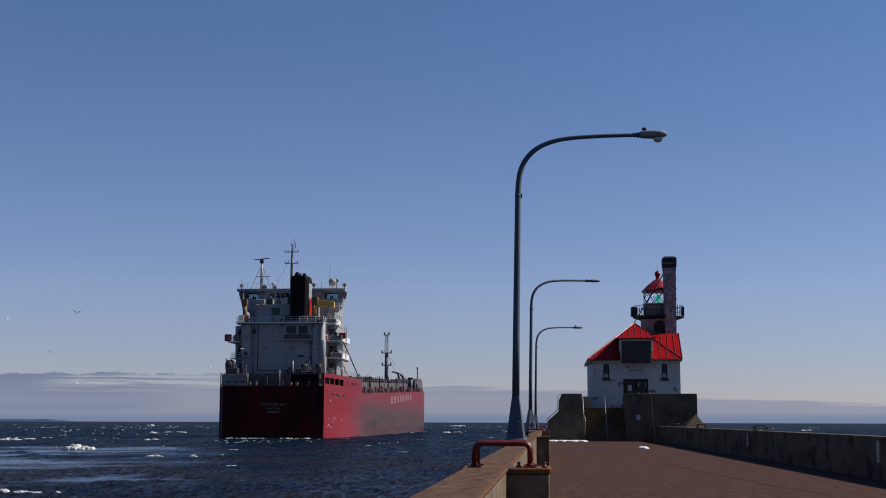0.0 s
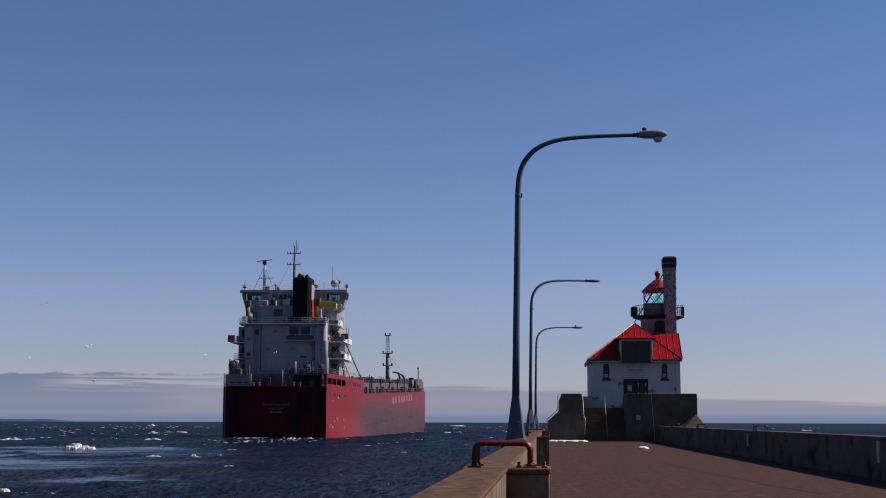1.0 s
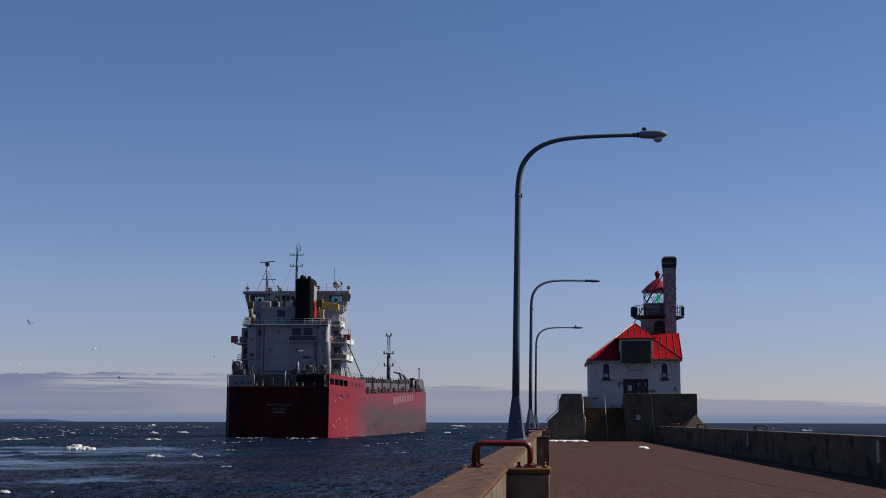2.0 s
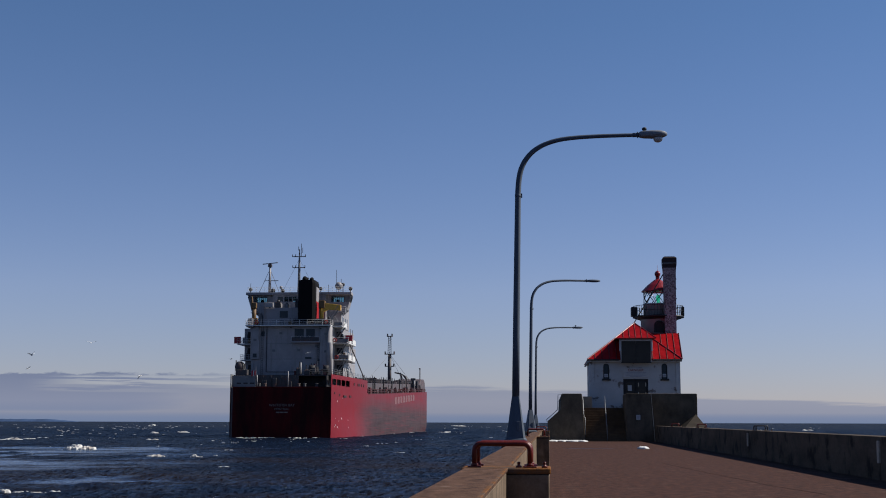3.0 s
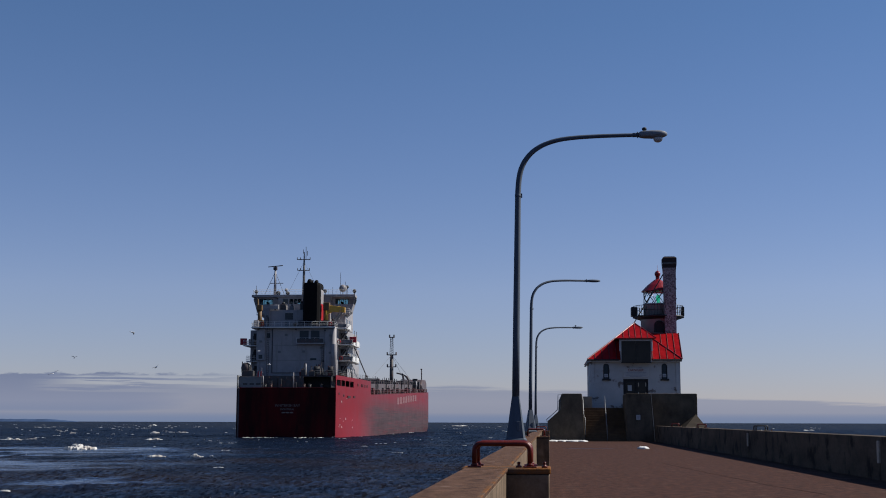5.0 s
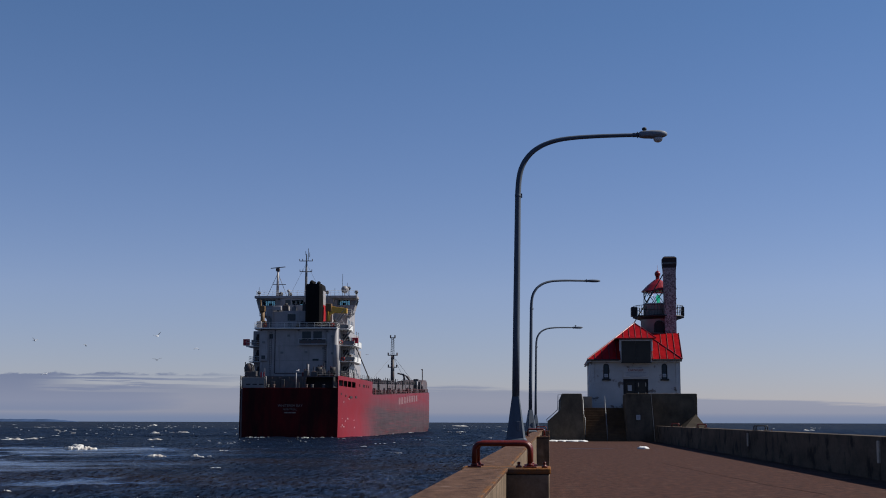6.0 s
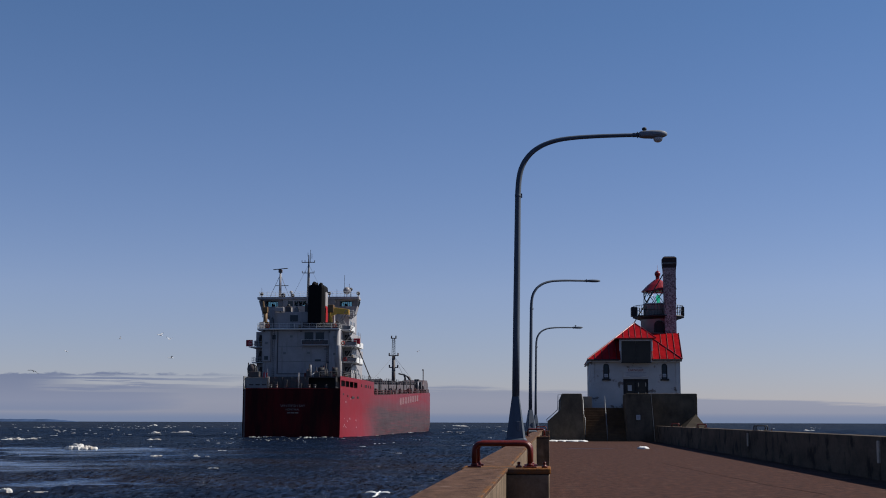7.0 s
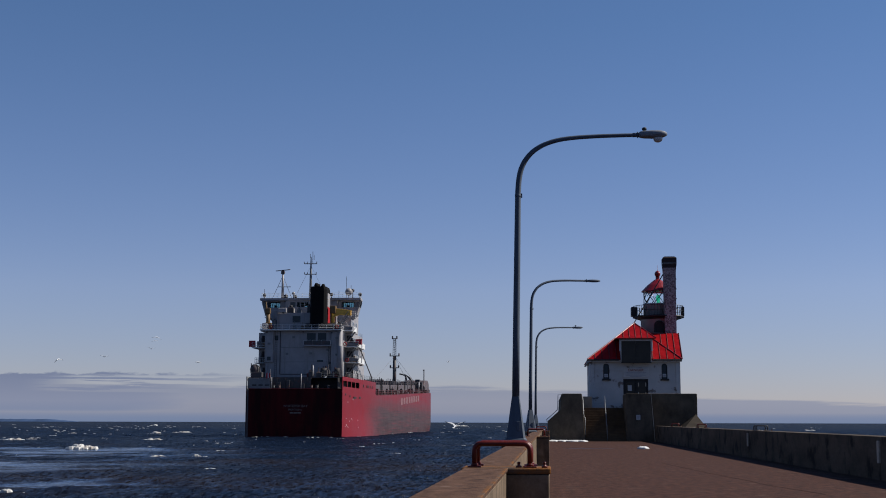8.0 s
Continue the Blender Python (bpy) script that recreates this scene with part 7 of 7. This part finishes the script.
GULL_PATHS = [
    [(0, -65.7, 153.6, 13.8), (0.3, -64.5, 156.6, 14.4), (0.6, -62.2, 155.2, 15.1), (1.0, -60.3, 151.5, 15.2), (1.3, -60.9, 150.9, 15.1), (1.6, -63.5, 154.3, 14.8), (3.0, -63.8, 156.7, 9.5), (3.5, -65.6, 154.6, 9.8), (4.0, -62.0, 151.1, 7.4), (4.5, -59.3, 151.3, 7.1), (5.8, -60.7, 154.9, 7.1), (6.2, -62.6, 156.6, 7.2), (6.6, -61.8, 153.9, 7.2), (7, -61.1, 150.7, 7.3), (7.5, -60.9, 151.7, 8.1), (8, -60.0, 155.5, 8.9)],
    [(0, -62.0, 166.4, 15.5), (0.3, -62.6, 169.6, 14.0), (0.6, -61.6, 168.1, 12.5), (1, -59.3, 164.1, 11.0), (1.6, -58.1, 163.5, 10.5), (3, -60.1, 167.1, 11.6), (3.5, -60.9, 169.7, 11.7), (4, -58.8, 167.5, 12.2), (4.5, -55.4, 163.6, 12.9), (5.8, -50.7, 163.9, 12.3), (6.6, -50.5, 167.8, 12.6), (7, -51.6, 169.7, 12.8), (7.5, -52.6, 166.8, 13.2), (8, -50.1, 163.3, 12.1)],
    [(0, -95.3, 243.2, 14.6), (0.6, -100.4, 247.9, 14.2), (1, -100.5, 245.7, 13.7), (1.6, -100.3, 239.9, 12.6), (3, -97.9, 238.9, 11.3), (3.5, -96.5, 244.2, 11.1), (4, -94.3, 248.1, 11.4), (4.5, -92.0, 244.8, 12.1), (5.8, -87.8, 239.2, 15.6), (6.2, -86.5, 239.5, 15.7), (6.6, -86.8, 245.2, 16.4), (7, -83.4, 248.0, 17.4), (7.5, -77.8, 243.7, 17.1), (8, -73.6, 238.7, 16.4)],
    [(0, -63.8, 172.8, 6.5), (0.6, -64.3, 176.1, 6.9), (1, -62.2, 174.6, 6.8), (1.6, -58.3, 170.4, 6.9), (3, -54.2, 169.7, 7.4), (3.5, -54.0, 173.5, 7.6), (4.5, -54.0, 176.3, 8.3), (5.8, -53.4, 173.9, 9.5), (6.6, -50.9, 169.9, 9.9), (7, -50.2, 170.2, 9.8), (7.5, -49.5, 174.3, 9.7), (8, -48.1, 176.2, 9.5)],
    [(0, -64.1, 243.2, 11.7), (0.6, -66.2, 247.9, 13.3), (1, -65.9, 245.7, 14.2), (1.6, -63.9, 239.9, 13.9), (3, -59.0, 238.9, 13.0), (4.5, -55.8, 244.2, 12.8), (5.8, -48.9, 248.1, 11.3), (8, -42.3, 244.8, 9.8)],
    [(0, -51.9, 217.6, 13.7), (1, -47.0, 221.8, 13.2), (1.5, -43.6, 219.8, 13.5), (3, -40.0, 214.6, 12.8), (4.5, -43.9, 213.8, 13.1), (5.8, -58.1, 218.5, 13.4), (6.2, -62.5, 221.9, 14.6), (6.6, -63.7, 219.0, 14.9), (7, -63.5, 214.0, 15.1), (7.5, -65.1, 214.3, 14.1), (8, -68.2, 219.4, 13.8)],
    [(0, -95.1, 192.0, 17.3), (3, -95.9, 195.7, 15.9), (4.5, -87.8, 194.0, 14.7), (5.8, -77.9, 189.4, 13.6), (6.2, -75.5, 188.6, 13.0), (6.6, -74.9, 192.8, 12.8), (7, -74.3, 195.8, 12.1), (7.5, -70.4, 193.2, 11.3), (8, -65.8, 188.8, 10.9)],
    [(0, -61.1, 340.0, 16.5), (3, -56.1, 346.6, 17.6), (6, -48.1, 343.5, 19.2), (6.5, -39.1, 335.3, 20.2), (6.8, -35.9, 334.0, 20.0), (7, -34.3, 341.5, 20.0), (7.2, -32.4, 346.8, 20.0), (7.4, -29.7, 342.2, 19.1), (7.6, -27.9, 334.4, 18.3), (7.8, -26.4, 334.8, 17.6), (8, -26.5, 342.9, 17.2)],
    [(0, -40.0, -30.0, 0.5), (3.0, -30.0, -10.0, 0.0), (6.0, -12.0, 15.0, -0.4), (6.7, -7.5, 38.0, -1.1), (7.0, -6.8, 52.0, -1.5), (7.1, -6.3, 54.0, -1.4), (7.2, -6.3, 57.0, -1.1), (7.3, -6.5, 60.0, -0.9), (7.4, -6.3, 63.0, -0.8), (7.5, -6.3, 66.0, -0.4), (7.6, -6.3, 69.0, -0.1), (7.7, -5.8, 71.0, 0.1), (7.8, -5.8, 73.0, 0.6), (7.9, -5.7, 75.0, 0.9), (8.0, -5.5, 77.0, 1.1)],
]
GULLS = [ship_gull] + [copy_thing(ship_gull, pose(0, 0, 0)) for _ in GULL_PATHS[1:]]


def along(path, t):
    """The place on a path of (t, x, y, z) rows, smoothly between them."""
    i = 0
    while i < len(path) - 2 and path[i + 1][0] < t:
        i += 1
    p1, p2 = path[i], path[i + 1]
    p0, p3 = path[max(i - 1, 0)], path[min(i + 2, len(path) - 1)]
    u = min(1.0, max(0.0, (t - p1[0]) / (p2[0] - p1[0])))
    d = p2[0] - p1[0]
    out = []
    for k in (1, 2, 3):
        m1 = (p2[k] - p0[k]) / max(p2[0] - p0[0], 1e-6) * d
        m2 = (p3[k] - p1[k]) / max(p3[0] - p1[0], 1e-6) * d
        out.append((2 * u ** 3 - 3 * u * u + 1) * p1[k] + (u ** 3 - 2 * u * u + u) * m1 + (-2 * u ** 3 + 3 * u * u) * p2[k] + (u ** 3 - u * u) * m2)
    return Vector(out)


def motions():
    # the ship steams straight out past the pier
    def ship_at(t, dz=0.0):
        return pose(-53.12 + 0.037 * t, 247.84 + 2.562 * t, WATER_Z + dz, 0, 0, 0.286 - 0.003 * t)
    walk(cargo_ship, [(t, ship_at(t, 0.30)) for t in (0, 2, 4, 6, 8)])
    walk(foam, [(t, ship_at(t, 0.03 + 0.03 * math.sin(t * 2.1))) for t in (0, 1, 2, 3, 4, 5, 6, 7, 8)])
    # the radar scanner makes thirty turns a minute
    walk(SCANNER, [(0.25 * k, pose(-6.85, 20.0, 36.95, 0, 0, 180 * (0.25 * k - 0.19))) for k in range(33)])
    # waves roll slowly in from the lake
    walk(water, [(t, pose(0, -0.75 * t, WATER_Z)) for t in (0, 4, 8)])
    walk(caps, [(t, pose(0, -0.75 * t, WATER_Z)) for t in (0, 4, 8)])
    # floes bob and drift
    for i, ob in enumerate(ICE):
        x, y, z = ob.location
        rows = []
        for k in range(17):
            t = 0.5 * k
            rows.append((t, pose(x + 0.042 * t * y / 136.0, y, z + 0.05 * math.sin(1.9 * t + i), 1.5 * math.sin(1.5 * t + i), 2.0 * math.sin(1.3 * t + 2 * i), 0.5 * t)))
        walk(ob, rows)
    # gulls
    for i, (ob, path) in enumerate(zip(GULLS, GULL_PATHS)):
        rows, yaw = [], None
        for k in range(33):
            t = 0.25 * k
            p = along(path, t)
            v = along(path, min(8.0, t + 0.15)) - along(path, max(0.0, t - 0.15))
            want = math.degrees(math.atan2(-v.x, v.y)) if v.xy.length > 0.05 else (yaw or 0.0)
            if yaw is None:
                yaw, turn = want, 0.0
            else:
                turn = (want - yaw + 180) % 360 - 180
                turn = max(-40, min(40, turn))
                yaw += turn
            climb = max(-20, min(25, math.degrees(math.atan2(v.z, max(0.3, v.xy.length)))))
            rows.append((t, pose(*p, climb, -0.45 * turn + 8 * math.sin(0.8 * t + i), yaw)))
        if i == len(GULL_PATHS) - 1:        # the near gull beats up from the water
            rows = [(t, pose(*along(path, t), 12, 0, -14)) for t in [0, 1, 2, 3, 4, 5, 6, 6.5] + [6.7 + 0.1 * k for k in range(14)]]
        walk(ob, rows)
        for s, wing in zip((1, -1), gull_wings(ob)):
            beat = 3.1 + 0.23 * (i % 4)
            rows = []
            for k in range(81):
                t = 0.1 * k
                glide = 0.35 + 0.65 * (0.5 + 0.5 * math.sin(0.9 * t + 1.7 * i))
                if i == len(GULL_PATHS) - 1:
                    glide = 1.0
                a = 8 + 34 * glide * math.sin(2 * math.pi * beat * t + i)
                rows.append((t, pose(0, 0, 0.02, 0, -s * a, 0)))
            walk(wing, rows)


motions()
